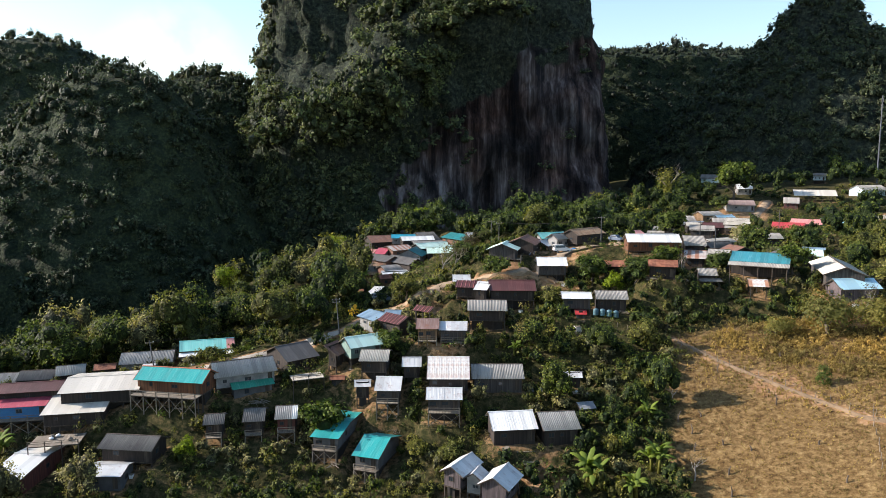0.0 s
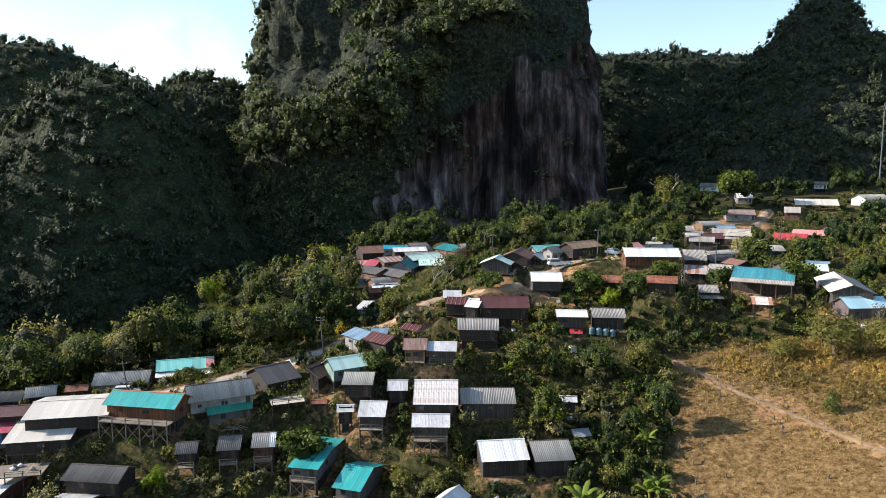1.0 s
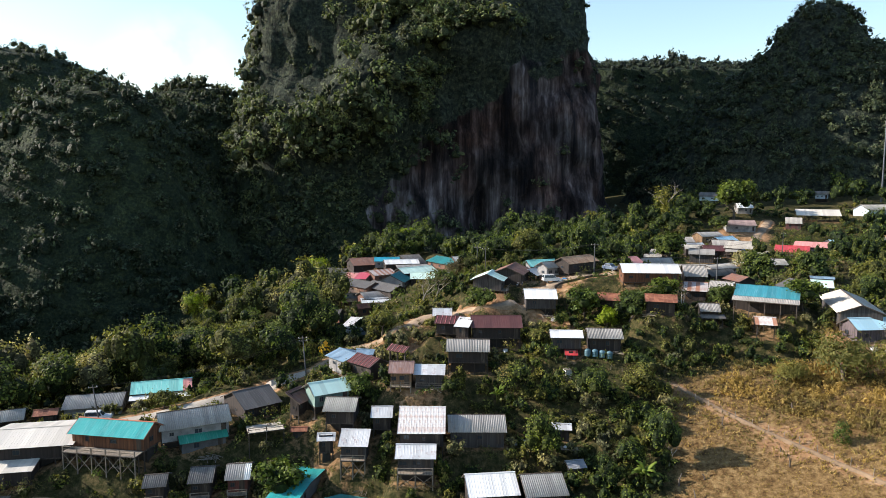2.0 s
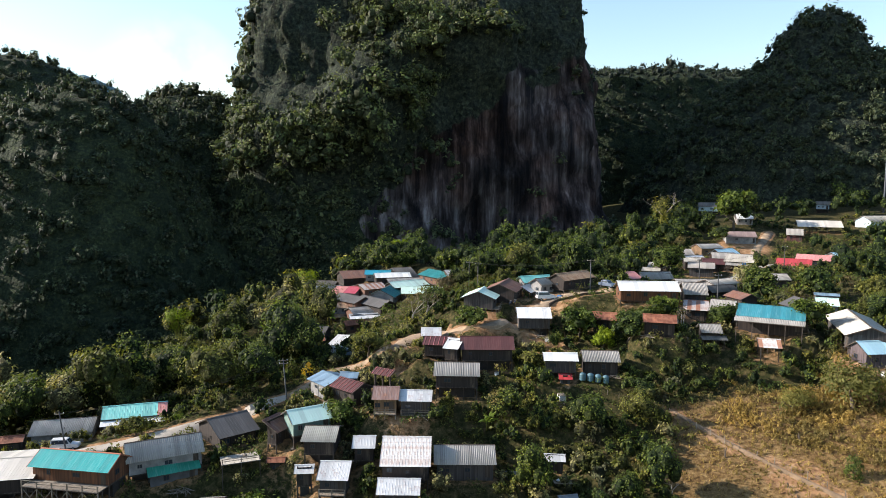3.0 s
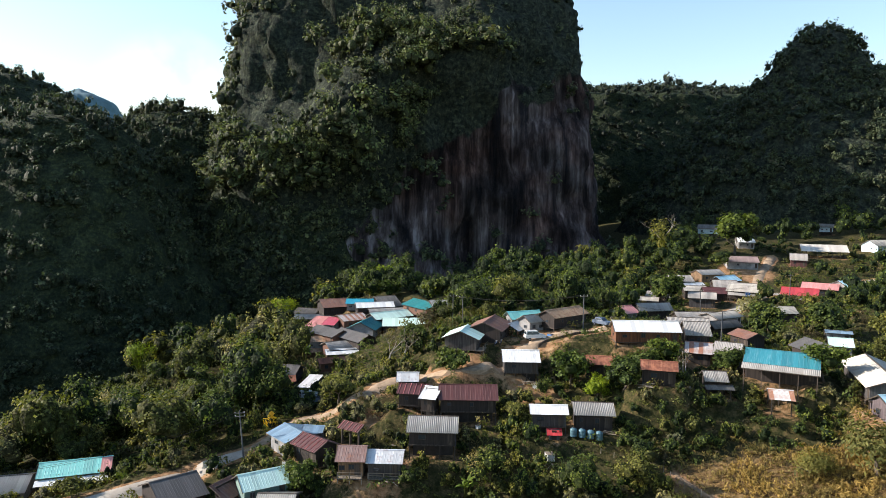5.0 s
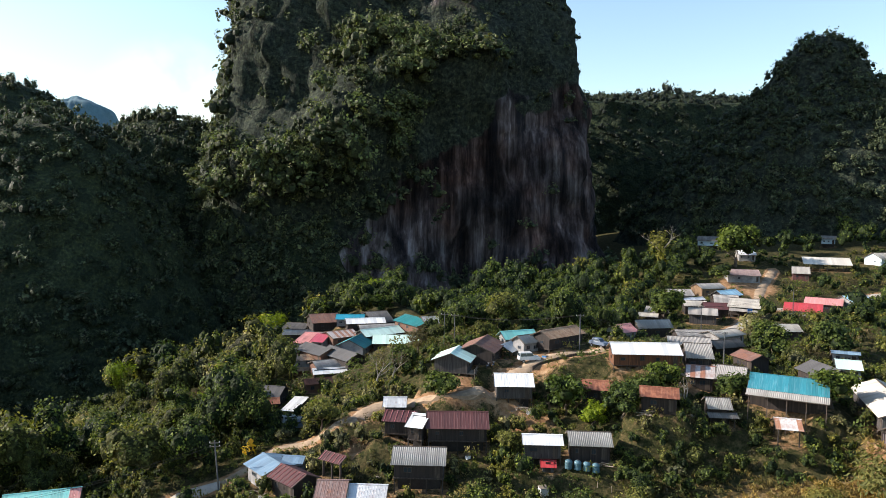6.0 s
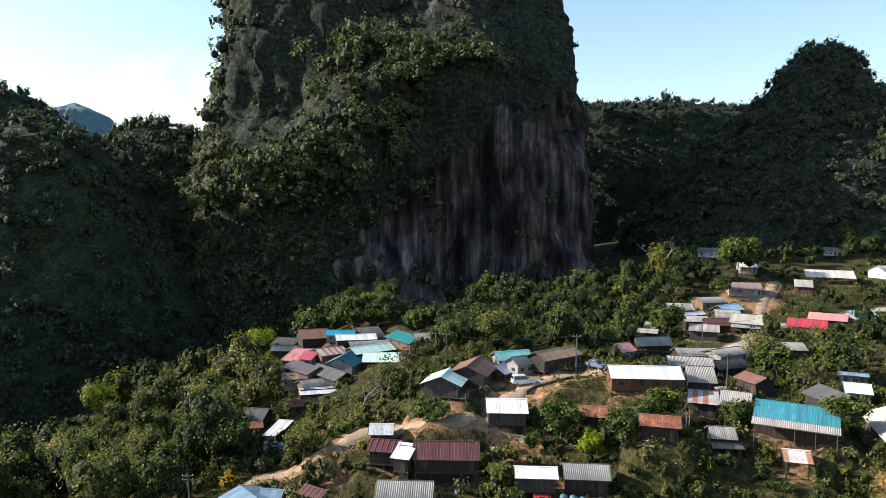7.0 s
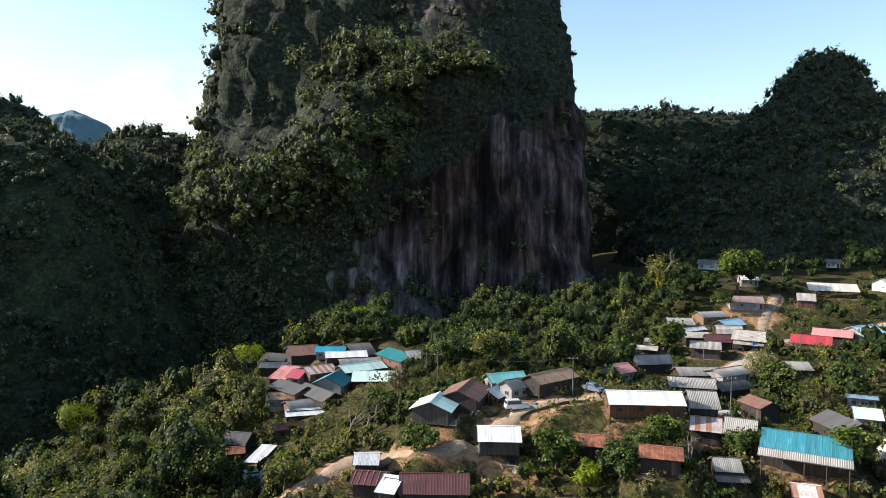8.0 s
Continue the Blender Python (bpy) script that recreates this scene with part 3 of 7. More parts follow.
site(-13.7, 118.3, -6.36, -18, 5.4, 5.6, 1.8, "teal", "concrete", "grey concrete house with bright teal metal roof on stilts", deck=0.9, stilts=True)
site(-55.4, 117.2, -4.58, -7, 10.2, 3.3, 1.5, "corrdark", "dark", "dark timber house with dark corrugated fibre-cement roof")
site(-57.2, 112.2, -7.09, -1, 6.9, 3.1, 0.8, "zinc", "concrete", "grey concrete house with bare zinc roof")
site(-72.5, 110.3, -6.61, -2, 6.6, 8.4, 0.8, "white", "redwood", "dull red timber house with white metal roof")
site(5.1, 111.8, -5.70, 58, 7.1, 2.3, 1.3, "zinc", "plum", "plum-grey timber house with bare zinc roof on stilts", stilts=True)
site(7.3, 110.5, -6.61, 67, 3.7, 1.9, 1.3, "zinc", "white", "white rendered house with bare zinc roof")
site(11.9, 108.3, -6.41, 63, 6.8, 2.8, 1.7, "zinc", "plum", "plum-grey timber house with bare zinc roof on stilts", stilts=True)
site(26.2, 137.1, 2.18, -5, 3.7, 1.6, 0.7, "zinc", "timbergrey", "weathered timber house with bare zinc roof", back=0.4)
site(19.2, 138.4, -1.18, -4, 3.5, 1.3, 0.5, "zincdark", "concrete", "grey concrete house with dull zinc roof", back=0.0)
site(-21.5, 138.7, 1.21, 5, 3.2, 1.2, 0.5, "rust", "dark", "dark timber house with rusted metal roof")
site(-15.8, 134.0, 1.28, 5, 3.4, 1.9, 0.8, "zinc", "dark", "dark timber house with bare zinc roof", back=0.0)
site(-17.9, 157.8, 9.67, -50, 7.3, 3.7, 1.1, "steelblue", "white", "white rendered house with steel-blue metal roof")
site(-11.8, 159.7, 10.07, -8, 4.1, 1.6, 0.8, "steelblue", "white", "white rendered house with steel-blue metal roof")
site(-12.2, 151.9, 10.07, -43, 7.0, 2.9, 1.3, "maroonstripe", "dark", "dark timber house with maroon striped metal roof")
site(-3.3, 145.9, 10.03, -1, 5.0, 3.7, 1.4, "brownzinc", "timberlight", "pale timber house with brown metal roof", deck=1.2)
site(2.1, 146.3, 9.63, -3, 6.2, 3.1, 1.2, "zinc", "timbergrey", "weathered timber house with bare zinc roof", deck=0.8)
site(9.8, 153.0, 12.44, -3, 8.9, 4.0, 1.7, "corr", "dark", "dark timber house with grey corrugated fibre-cement roof on stilts", stilts=True)
site(16.4, 163.1, 15.09, -1, 11.2, 4.1, 1.9, "maroon", "dark", "dark timber house with maroon metal roof on stilts", stilts=True)
site(5.8, 166.0, 15.34, -9, 6.0, 3.3, 1.1, "maroonstripe", "dark", "dark timber house with maroon striped metal roof")
site(8.7, 162.9, 15.33, -17, 3.5, 4.5, 1.2, "white", "dark", "dark timber house with white metal roof on stilts", back=0.0, stilts=True)
site(-5.1, 156.8, 11.52, -34, 4.9, 1.8, 0.9, "maroonstripe", "open", "open shelter on posts under a maroon striped metal roof", back=0.0)
site(4.7, 175.3, 15.22, 0, 4.7, 3.0, 1.2, "zinc", "timbergrey", "weathered timber house with bare zinc roof")
site(30.5, 157.5, 14.27, -3, 7.0, 2.4, 1.1, "white", "timbergrey", "weathered timber house with white metal roof")
site(38.5, 157.5, 14.12, -5, 7.4, 3.3, 1.5, "corr", "dark", "dark timber house with grey corrugated fibre-cement roof")
site(31.3, 156.6, 10.81, -5, 2.8, 1.6, 0.7, "red", "concrete", "grey concrete house with red metal roof", back=0.4)
site(27.8, 176.7, 18.98, -2, 7.9, 3.9, 1.7, "white", "timbergrey", "weathered timber house with white metal roof on stilts", windows=1, stilts=True)
site(20.6, 187.8, 21.99, 75.8, 8.5, 4.2, 1.7, "mint", "timbergrey", "weathered timber house with pale mint metal roof", deck=1.5)
site(26.6, 193.6, 22.92, 72, 11.0, 4.3, 1.8, "rustbrown", "dark", "dark timber house with rusty brown metal roof")
site(30.6, 197.1, 21.74, 58, 5.3, 2.8, 1.4, "zinc", "open", "open shelter on posts under a bare zinc roof", back=0.0)
site(32.5, 203.6, 23.14, 21, 9.0, 2.6, 1.5, "mintteal", "white", "white rendered house with pale teal metal roof")
site(34.8, 196.6, 23.70, 34, 7.0, 2.6, 1.4, "corr", "white", "white rendered house with grey corrugated fibre-cement roof")
site(42.1, 197.6, 24.92, 39, 12.2, 3.1, 1.5, "rusttan", "dark", "dark timber house with tan rusted metal roof")
site(54.7, 180.9, 24.53, -3, 14.1, 3.4, 1.8, "white", "timber", "red-brown timber house with white metal roof", windows=3)
site(66.0, 182.9, 23.42, -11, 5.5, 4.9, 2.2, "corr", "dark", "dark timber house with grey corrugated fibre-cement roof")
site(45.0, 173.8, 19.11, -13, 10.2, 3.1, 1.2, "rust", "dark", "dark timber house with rusted metal roof")
site(51.6, 163.6, 20.71, -16, 6.9, 3.0, 1.2, "rust", "dark", "dark timber house with rusted metal roof")
site(64.2, 178.1, 20.68, -21, 5.6, 3.6, 1.7, "zincrust", "dark", "dark timber house with part-rusted zinc roof")
site(68.5, 174.5, 21.18, -28, 5.5, 4.4, 1.9, "corr", "dark", "dark timber house with grey corrugated fibre-cement roof")
site(74.4, 164.3, 21.65, -29, 13.2, 4.9, 1.8, "tealskirt", "dark", "dark timber house with bright teal metal roof", skirt=(2.4, "corr", 0.05))
site(62.8, 164.6, 18.43, -10, 4.4, 2.9, 1.4, "corr", "dark", "dark timber house with grey corrugated fibre-cement roof")
site(63.1, 163.6, 17.17, -6, 5.2, 1.6, 0.6, "corrdark", "open", "open shelter on posts under a dark corrugated fibre-cement roof", back=0.0)
site(71.8, 157.8, 16.99, -17, 4.4, 2.9, 1.2, "rustpatch", "open", "open shelter on posts under a rust-patched zinc roof")
site(80.1, 197.0, 20.46, -75, 7.0, 3.0, 1.2, "rustbrown", "dark", "dark timber house with rusty brown metal roof")
site(86.9, 181.1, 20.99, -84, 9.4, 3.8, 1.7, "dark", "dark", "dark timber house with dark grey roof")
site(87.4, 163.8, 20.43, -109, 21.0, 4.5, 1.8, "corrlight", "timbergrey", "weathered timber house with pale corrugated fibre-cement roof")
site(90.2, 149.3, 17.95, 6, 9.8, 3.2, 1.8, "paleblue", "plum", "plum-grey timber house with pale blue metal roof")
site(100.5, 189.6, 19.77, -23, 5.3, 3.5, 1.4, "mint", "white", "white rendered house with pale mint metal roof")
site(109.5, 206.4, 19.47, -23, 6.3, 1.2, 0.5, "steelblue", "white", "white rendered house with steel-blue metal roof")
site(110.4, 233.2, 19.80, -3, 6.1, 3.8, 1.6, "corrlight", "dark", "dark timber house with pale corrugated fibre-cement roof")
site(-39.4, 297.5, 7.32, -15, 9.2, 4.9, 1.8, "corrdark", "dark", "dark timber house with dark corrugated fibre-cement roof")
site(-34.2, 278.1, 9.16, 1, 9.8, 3.3, 1.3, "corr", "dark", "dark timber house with grey corrugated fibre-cement roof")
site(-23.5, 275.8, 13.82, 21, 10.0, 6.2, 2.1, "rustbrown", "dark", "dark timber house with rusty brown metal roof")
site(-15.3, 269.6, 16.03, 1, 9.5, 3.1, 1.2, "blueteal", "white", "white rendered house with blue-green metal roof")
site(-9.1, 261.8, 16.13, 13, 12.7, 3.4, 1.2, "white", "dark", "dark timber house with white metal roof")
site(-4.0, 268.4, 15.31, 25, 7.6, 7.7, 2.6, "corrdark", "dark", "dark timber house with dark corrugated fibre-cement roof")
site(3.0, 255.6, 17.33, -55, 14.2, 4.8, 1.6, "tealdark", "brick", "orange brick house with deep teal metal roof on stilts", stilts=True)
site(13.5, 249.1, 18.63, 12, 8.6, 5.4, 1.2, "zincdark", "brick", "orange brick house with dull zinc roof")
site(-2.8, 260.0, 14.85, 18, 16.3, 3.0, 1.1, "corr", "dark", "dark timber house with grey corrugated fibre-cement roof")
site(-2.2, 251.4, 14.65, 36, 13.9, 3.8, 1.5, "mint", "dark", "dark timber house with pale mint metal roof")
site(-29.1, 258.5, 10.30, -15, 6.1, 9.7, 1.7, "pinkfade", "white", "white rendered house with faded pink metal roof", back=0.3)
site(-23.0, 250.8, 12.37, -21, 4.6, 4.4, 1.6, "crimson", "white", "white rendered house with crimson metal roof", back=0.5)
site(-14.1, 252.2, 13.67, 34, 9.1, 4.7, 1.3, "zincrust", "brick", "orange brick house with part-rusted zinc roof")
site(-6.1, 243.9, 13.06, 76, 10.6, 4.7, 2.2, "tealdark", "white", "white rendered house with deep teal metal roof")
site(1.2, 242.1, 13.78, 3, 13.7, 7.2, 1.2, "mint", "dark", "dark timber house with pale mint metal roof", back=0.3)
site(-23.9, 239.5, 11.68, -45, 12.7, 4.2, 1.5, "dark", "brick", "orange brick house with dark grey roof")
site(-16.0, 234.7, 11.52, -50, 14.8, 3.8, 1.7, "dark", "dark", "dark timber house with dark grey roof")
site(-23.0, 236.4, 10.14, 15, 7.8, 3.2, 1.1, "rusttan", "white", "white rendered house with tan rusted metal roof")
site(-14.8, 230.3, 9.46, 30, 9.1, 4.3, 1.6, "corr", "brick", "orange brick house with grey corrugated fibre-cement roof")
site(-14.9, 227.5, 8.66, 16, 10.0, 2.6, 1.0, "white", "dark", "dark timber house with white metal roof", back=0.0)
site(-15.7, 212.3, 9.87, 22, 7.1, 2.0, 1.0, "rust", "brick", "orange brick house with rusted metal roof")
site(-23.1, 235.2, 7.45, 20, 4.8, 2.6, 1.0, "rusttan", "brick", "orange brick house with tan rusted metal roof")
site(-20.1, 196.1, 8.04, -9, 3.6, 9.2, 0.6, "white", "open", "open shelter on posts under a white metal roof", back=0.0)
site(-27.0, 206.0, 8.40, -11, 6.3, 3.6, 1.7, "dark", "dark", "dark timber house with dark grey roof")
site(-25.7, 201.8, 7.74, 16, 5.6, 2.2, 0.9, "rust", "dark", "dark timber house with rusted metal roof")
site(61.4, 217.8, 22.16, 30, 6.4, 3.2, 1.6, "pinkfade", "white", "white rendered house with faded pink metal roof")
site(65.8, 248.9, 17.84, 7, 2.3, 2.4, 1.1, "paleblue", "white", "white rendered house with pale blue metal roof")
site(77.7, 248.3, 17.76, 9, 11.2, 3.1, 2.2, "corr", "dark", "dark timber house with grey corrugated fibre-cement roof")
site(75.3, 214.1, 19.66, -13, 10.5, 4.2, 1.5, "corr", "dark", "dark timber house with grey corrugated fibre-cement roof")
site(85.0, 234.1, 17.90, 0, 11.5, 3.6, 1.6, "corr", "dark", "dark timber house with grey corrugated fibre-cement roof")
site(94.0, 232.8, 18.54, 29, 11.3, 3.9, 1.2, "corrlight", "white", "white rendered house with pale corrugated fibre-cement roof")
site(86.1, 215.2, 18.99, 21, 9.6, 2.6, 1.6, "corrdark", "dark", "dark timber house with dark corrugated fibre-cement roof")
site(96.1, 260.5, 19.91, -20, 8.9, 4.9, 1.6, "corr", "timbergrey", "weathered timber house with grey corrugated fibre-cement roof")
site(105.3, 272.1, 19.92, -14, 8.4, 4.7, 1.6, "maroon", "dark", "dark timber house with maroon metal roof")
site(111.4, 266.7, 21.38, -32, 10.1, 6.5, 2.3, "corrlight", "dark", "dark timber house with pale corrugated fibre-cement roof")
site(110.9, 265.5, 20.30, -24, 8.5, 4.2, 1.4, "corr", "open", "open shelter on posts under a grey corrugated fibre-cement roof")
site(106.6, 308.7, 19.55, -4, 9.4, 5.6, 1.9, "corr", "white", "white rendered house with grey corrugated fibre-cement roof")
site(107.3, 299.3, 18.99, 28, 13.7, 1.7, 0.9, "white", "dark", "dark timber house with white metal roof")
site(122.6, 318.4, 21.19, 16, 11.2, 4.3, 1.7, "corr", "timberlight", "pale timber house with grey corrugated fibre-cement roof")
site(124.0, 303.1, 20.36, 34, 12.2, 3.5, 1.9, "paleblue", "dark", "dark timber house with pale blue metal roof")
site(114.9, 287.5, 19.89, -15, 8.6, 5.1, 2.3, "corr", "dark", "dark timber house with grey corrugated fibre-cement roof")
site(85.3, 273.9, 18.43, -26, 7.4, 4.9, 1.4, "corr", "dark", "dark timber house with grey corrugated fibre-cement roof")
site(81.5, 269.4, 17.76, -23, 6.5, 2.8, 1.0, "corrlight", "open", "open shelter on posts under a pale corrugated fibre-cement roof", back=0.0)
site(101.6, 281.0, 19.60, -12, 8.0, 4.4, 1.4, "corrlight", "dark", "dark timber house with pale corrugated fibre-cement roof")
site(133.3, 271.9, 19.55, -30, 11.9, 6.7, 1.9, "red", "white", "white rendered house with red metal roof")
site(145.6, 282.0, 20.4, -33, 12.1, 5.8, 1.6, "pinkfade", "dark", "dark timber house with faded pink metal roof")
site(163.5, 287.0, 20.48, 26, 12.2, 4.8, 2.2, "paleblue", "white", "white rendered house with pale blue metal roof")
site(141.1, 333.8, 24.86, -13, 13.3, 5.6, 2.2, "pinkgrey", "white", "white rendered house with pinkish-grey tiled roof")
site(147.9, 390.2, 36.16, -26, 11.9, 5.1, 2.2, "corrdark", "school", "pale blue rendered house with dark corrugated fibre-cement roof on stilts", stilts=True)
site(209.1, 393.6, 37.45, -30, 7.1, 4.2, 1.7, "corrdark", "school", "pale blue rendered house with dark corrugated fibre-cement roof on stilts", stilts=True)
site(182.0, 344.6, 28.83, -21, 19.1, 8.1, 2.6, "cream", "open", "open shelter on posts under a cream metal roof", back=0.6)
site(166.0, 336.1, 25.65, -25, 7.1, 5.7, 2.6, "corr", "maroonwall", "maroon boarded house with grey corrugated fibre-cement roof")
site(212.1, 345.4, 31.43, 13, 14.9, 5.3, 2.5, "corrlight", "school", "pale blue rendered house with pale corrugated fibre-cement roof")
site(154.8, 362.2, 31.54, -14, 7.9, 5.8, 2.6, "white", "white", "white rendered house with white metal roof")
PADS = []        # levelled ground: middle, turn, half length, half depth, level
for (hx, hy, hz, yaw, length, run, rise, *_), more in SITES:
    deep, a = run * (1 + more.get("back", 1.0)), radians(yaw)
    PADS.append((hx - math.sin(a) * deep / 2, hy + math.cos(a) * deep / 2, a, length / 2, deep / 2, hz, 1.0 if more.get("stilts") else 0.0))
# the dirt road's own shelf, from the lower track to the upper houses
for k, (px, py, level) in enumerate(((-2.6, 175.5, 12.6), (-0.2, 180.5, 13.2), (4.2, 183.4, 14.1), (9.5, 180.8, 15.4), (15.9, 178.3, 17.0), (23.9, 180.0, 18.4), (29.3, 186.3, 19.7), (35.3, 191.6, 20.8), (42.1, 192.9, 22.0))):
    PADS.append((px, py, 0.3, 2.6, 1.6, level, -1.0))
PADS = np.array(PADS)


def terraced(x, y, z):
    """The slope z cut and filled to a level shelf under each house and along the road."""
    out = np.array(z, float)
    for n in range(0, len(x), 8000):
        xs, ys, zs = x[n:n + 8000, None], y[n:n + 8000, None], out[n:n + 8000, None]
        dx, dy = xs - PADS[:, 0], ys - PADS[:, 1]
        c, s = np.cos(PADS[:, 2]), np.sin(PADS[:, 2])
        off = np.hypot(np.maximum(np.abs(dx * c + dy * s) - PADS[:, 3] - 0.4, 0), np.maximum(np.abs(dy * c - dx * s) - PADS[:, 4] - 0.4, 0))
        w = np.exp(-((off / np.where(PADS[:, 6] < -0.5, 3.2, 2.3)) ** 2)) + 1e-12
        on_posts, road = PADS[:, 6] > 0.5, PADS[:, 6] < -0.5
        level = np.where(road, PADS[:, 5], np.clip(zs, PADS[:, 5] - np.where(on_posts, 4.8, 3.0), PADS[:, 5] - np.where(on_posts, 3.0, 2.3)))
        share = w**3 / (w**3).sum(1, keepdims=True)
        out[n:n + 8000] = zs[:, 0] + w.max(1) * ((share * level).sum(1) - zs[:, 0])
    return out


# ---- the land ----
STEP, SPREAD = 45.0, 40.0
SLOPE = [-3.96, 13.81, 3.39, 5.80, 4.42]
SWELLS = [0.00, -1.09, -9.65, -7.62, -4.22, 1.64, 1.37, 5.49, 9.62, 7.92, 2.33, -0.81, 3.85, -0.46, 0.38, 0.08, 1.62, -1.82, 1.13, 7.56, 3.73, -0.55, -0.23, 0.23, -0.16, -4.39, 0.22, -0.66, 3.89, 2.33, -2.58, 5.16, 0.51, -2.35, -4.42, 1.29, 3.91, 6.91, 1.57, 0.08, 4.61, -5.40, -8.07, -4.44, -4.96, 0.45, 7.32, 2.07, -0.26, -4.22, -1.62, -1.95, -3.32, -1.76, 4.65, 5.90, -2.19, 2.28, 3.26, 1.27, 0.04, -1.39, -0.18, 1.41, -0.12, -3.75, 4.16, 5.73, -1.33, 0.69]
CUTS = [(28.4, 183.8, -4.2, 6.5), (17.4, 176.7, -3.4, 8.9), (-19.6, 126.2, -3.2, 10.2), (45.7, 176.6, -3.1, 7.8), (93.7, 158.7, -3.0, 7.8), (10.9, 138.8, -2.9, 8.0), (2.3, 157.0, -2.9, 5.6), (4.8, 183.9, -2.7, 5.3), (12.4, 124.9, -2.3, 7.1), (-27.1, 266.0, -2.3, 11.5), (-38.1, 302.3, -2.2, 7.6), (-72.2, 118.6, -2.1, 11.9), (184.9, 352.2, -2.1, 13.3), (39.1, 162.1, -2.0, 6.1), (74.2, 163.8, -2.0, 5.2), (-70.9, 134.4, -1.9, 10.8), (-56.5, 164.7, -1.9, 9.2), (1.2, 138.0, -1.9, 8.9), (26.1, 137.0, -1.9, 3.7), (64.9, 179.8, -1.8, 5.9), (168.4, 341.3, -1.8, 8.5), (20.5, 123.2, -1.7, 7.0), (-15.9, 251.1, -1.7, 6.2), (-11.6, 120.9, -1.5, 8.4)]
FILLS = [(52.4, 166.3, 2.1, 5.8), (-9.0, 250.2, 1.8, 7.7), (-10.1, 153.3, 1.6, 5.9), (92.3, 163.5, 1.3, 14.7), (17.6, 188.2, 0.9, 6.8), (-52.4, 134.3, 0.8, 10.6), (27.2, 190.9, 0.8, 4.8), (32.6, 193.9, 0.8, 5.7)]


def land(x, y):
    """Height of the hillside at x, y: a sloping plane, broad swells on a lattice, and the cut or filled house terraces."""
    shape = np.shape(x)
    x, y = np.clip(np.asarray(x, float), -230, 330).ravel(), np.clip(np.asarray(y, float), 62, 470).ravel()
    z = SLOPE[0] + SLOPE[1] * x / 100 + SLOPE[2] * (y - 200) / 100
    # two banks: above the village road, and between the pasture and the upper houses
    z = z + SLOPE[3] * sig((y - (188 - 0.2 * x)) / 1.5) * sig((x - 6) / 4) * sig((66 - x) / 5) * sig((226 - y) / 8)
    z = z + SLOPE[4] * sig((y - (160 - 0.06 * (x - 60))) / 1.8) * sig((x - 40) / 4) * sig((104 - x) / 5) * sig((215 - y) / 10)
    n = 0
    for j in range(8):
        for i in range(9):
            cx, cy = -130 + STEP * i, 90 + STEP * j
            if not (cy < 120 and cx > 150):
                z = z + SWELLS[n] * np.exp(-((x - cx) ** 2 + (y - cy) ** 2) / (2 * SPREAD * SPREAD))
                n += 1
    # the drop into the shaded valley behind the wooded spur
    z = z - 32 * sig((y - (252 + 70 * sig((x + 46) / 4))) / 5) * sig((-28 - x) / 5)
    edge = np.interp(x, (-40, -10, 8, 26, 48, 75, 100, 125), (318, 345, 290, 305, 372, 378, 388, 396))
    z = z - 26 * sig((y - edge) / 5) * sig((x + 28) / 5) * sig((122 - x) / 7)
    z = z + 14 * np.exp(-(((x + 64) / 20) ** 2) - ((y - 234) / 18) ** 2)
    for tx, ty, dz, r in CUTS:
        z = z + dz * np.exp(-(((x - tx) ** 2 + (y - ty) ** 2) / (r * r)) ** 2)
    for tx, ty, dz, r in FILLS:
        z = z + 0.8 * dz * np.exp(-((x - tx) ** 2 + (y - ty) ** 2) / (1.7 * r * r))
    return terraced(x, y, z).reshape(shape)


def land_at(x, y):
    return float(land(np.array([x]), np.array([y]))[0])


ROADS = {
    "road_1": ([(-2.6, 175.5), (-0.2, 180.5), (4.2, 183.4), (9.5, 180.8), (15.9, 178.3), (23.9, 180.0), (29.3, 186.3), (35.3, 191.6), (42.1, 192.9), (48.8, 193.6)], 4.0, EARTH, "dusty pale dirt road through the village"),
    "road_2": ([(-92.0, 142.0), (-67.2, 145.1), (-59.4, 147.3), (-52.3, 149.3), (-42.7, 153.7), (-38.6, 155.6), (-29.6, 160.1), (-24.5, 161.8)], 4.4, PAVED, "pale concrete lane past the lower houses"),
    "road_3": ([(-24.5, 161.8), (-20.9, 166.7), (-17.3, 172.7), (-12.7, 173.0), (-7.0, 173.6), (-2.6, 175.5)], 2.6, EARTH, "narrow dirt track up to the road"),
    "road_4": ([(96.2, 247.7), (110.7, 262.5), (129.7, 287.8), (142.6, 290.7), (166.6, 308.5), (183.4, 315.5), (230.0, 326.0)], 5.0, PAVED, "pale road at the far end of the village"),
    "road_5": ([(128.8, 287.9), (140.1, 318.0), (152.6, 337.7), (161.1, 350.7)], 4.0, EARTH, "dirt drive up to the school buildings"),
    "road_6": ([(61.9, 181.1), (69.5, 191.4), (79.2, 203.7), (83.3, 199.5)], 3.2, PAVED, "short concrete lane between the houses"),
    "road_7": ([(49.7, 147.6), (57.3, 134.7), (63.5, 124.5), (67.7, 117.0), (71.7, 110.9), (84.0, 104.0)], 0.9, TRODDEN, "foot-worn dirt path along the pasture fence"),
}


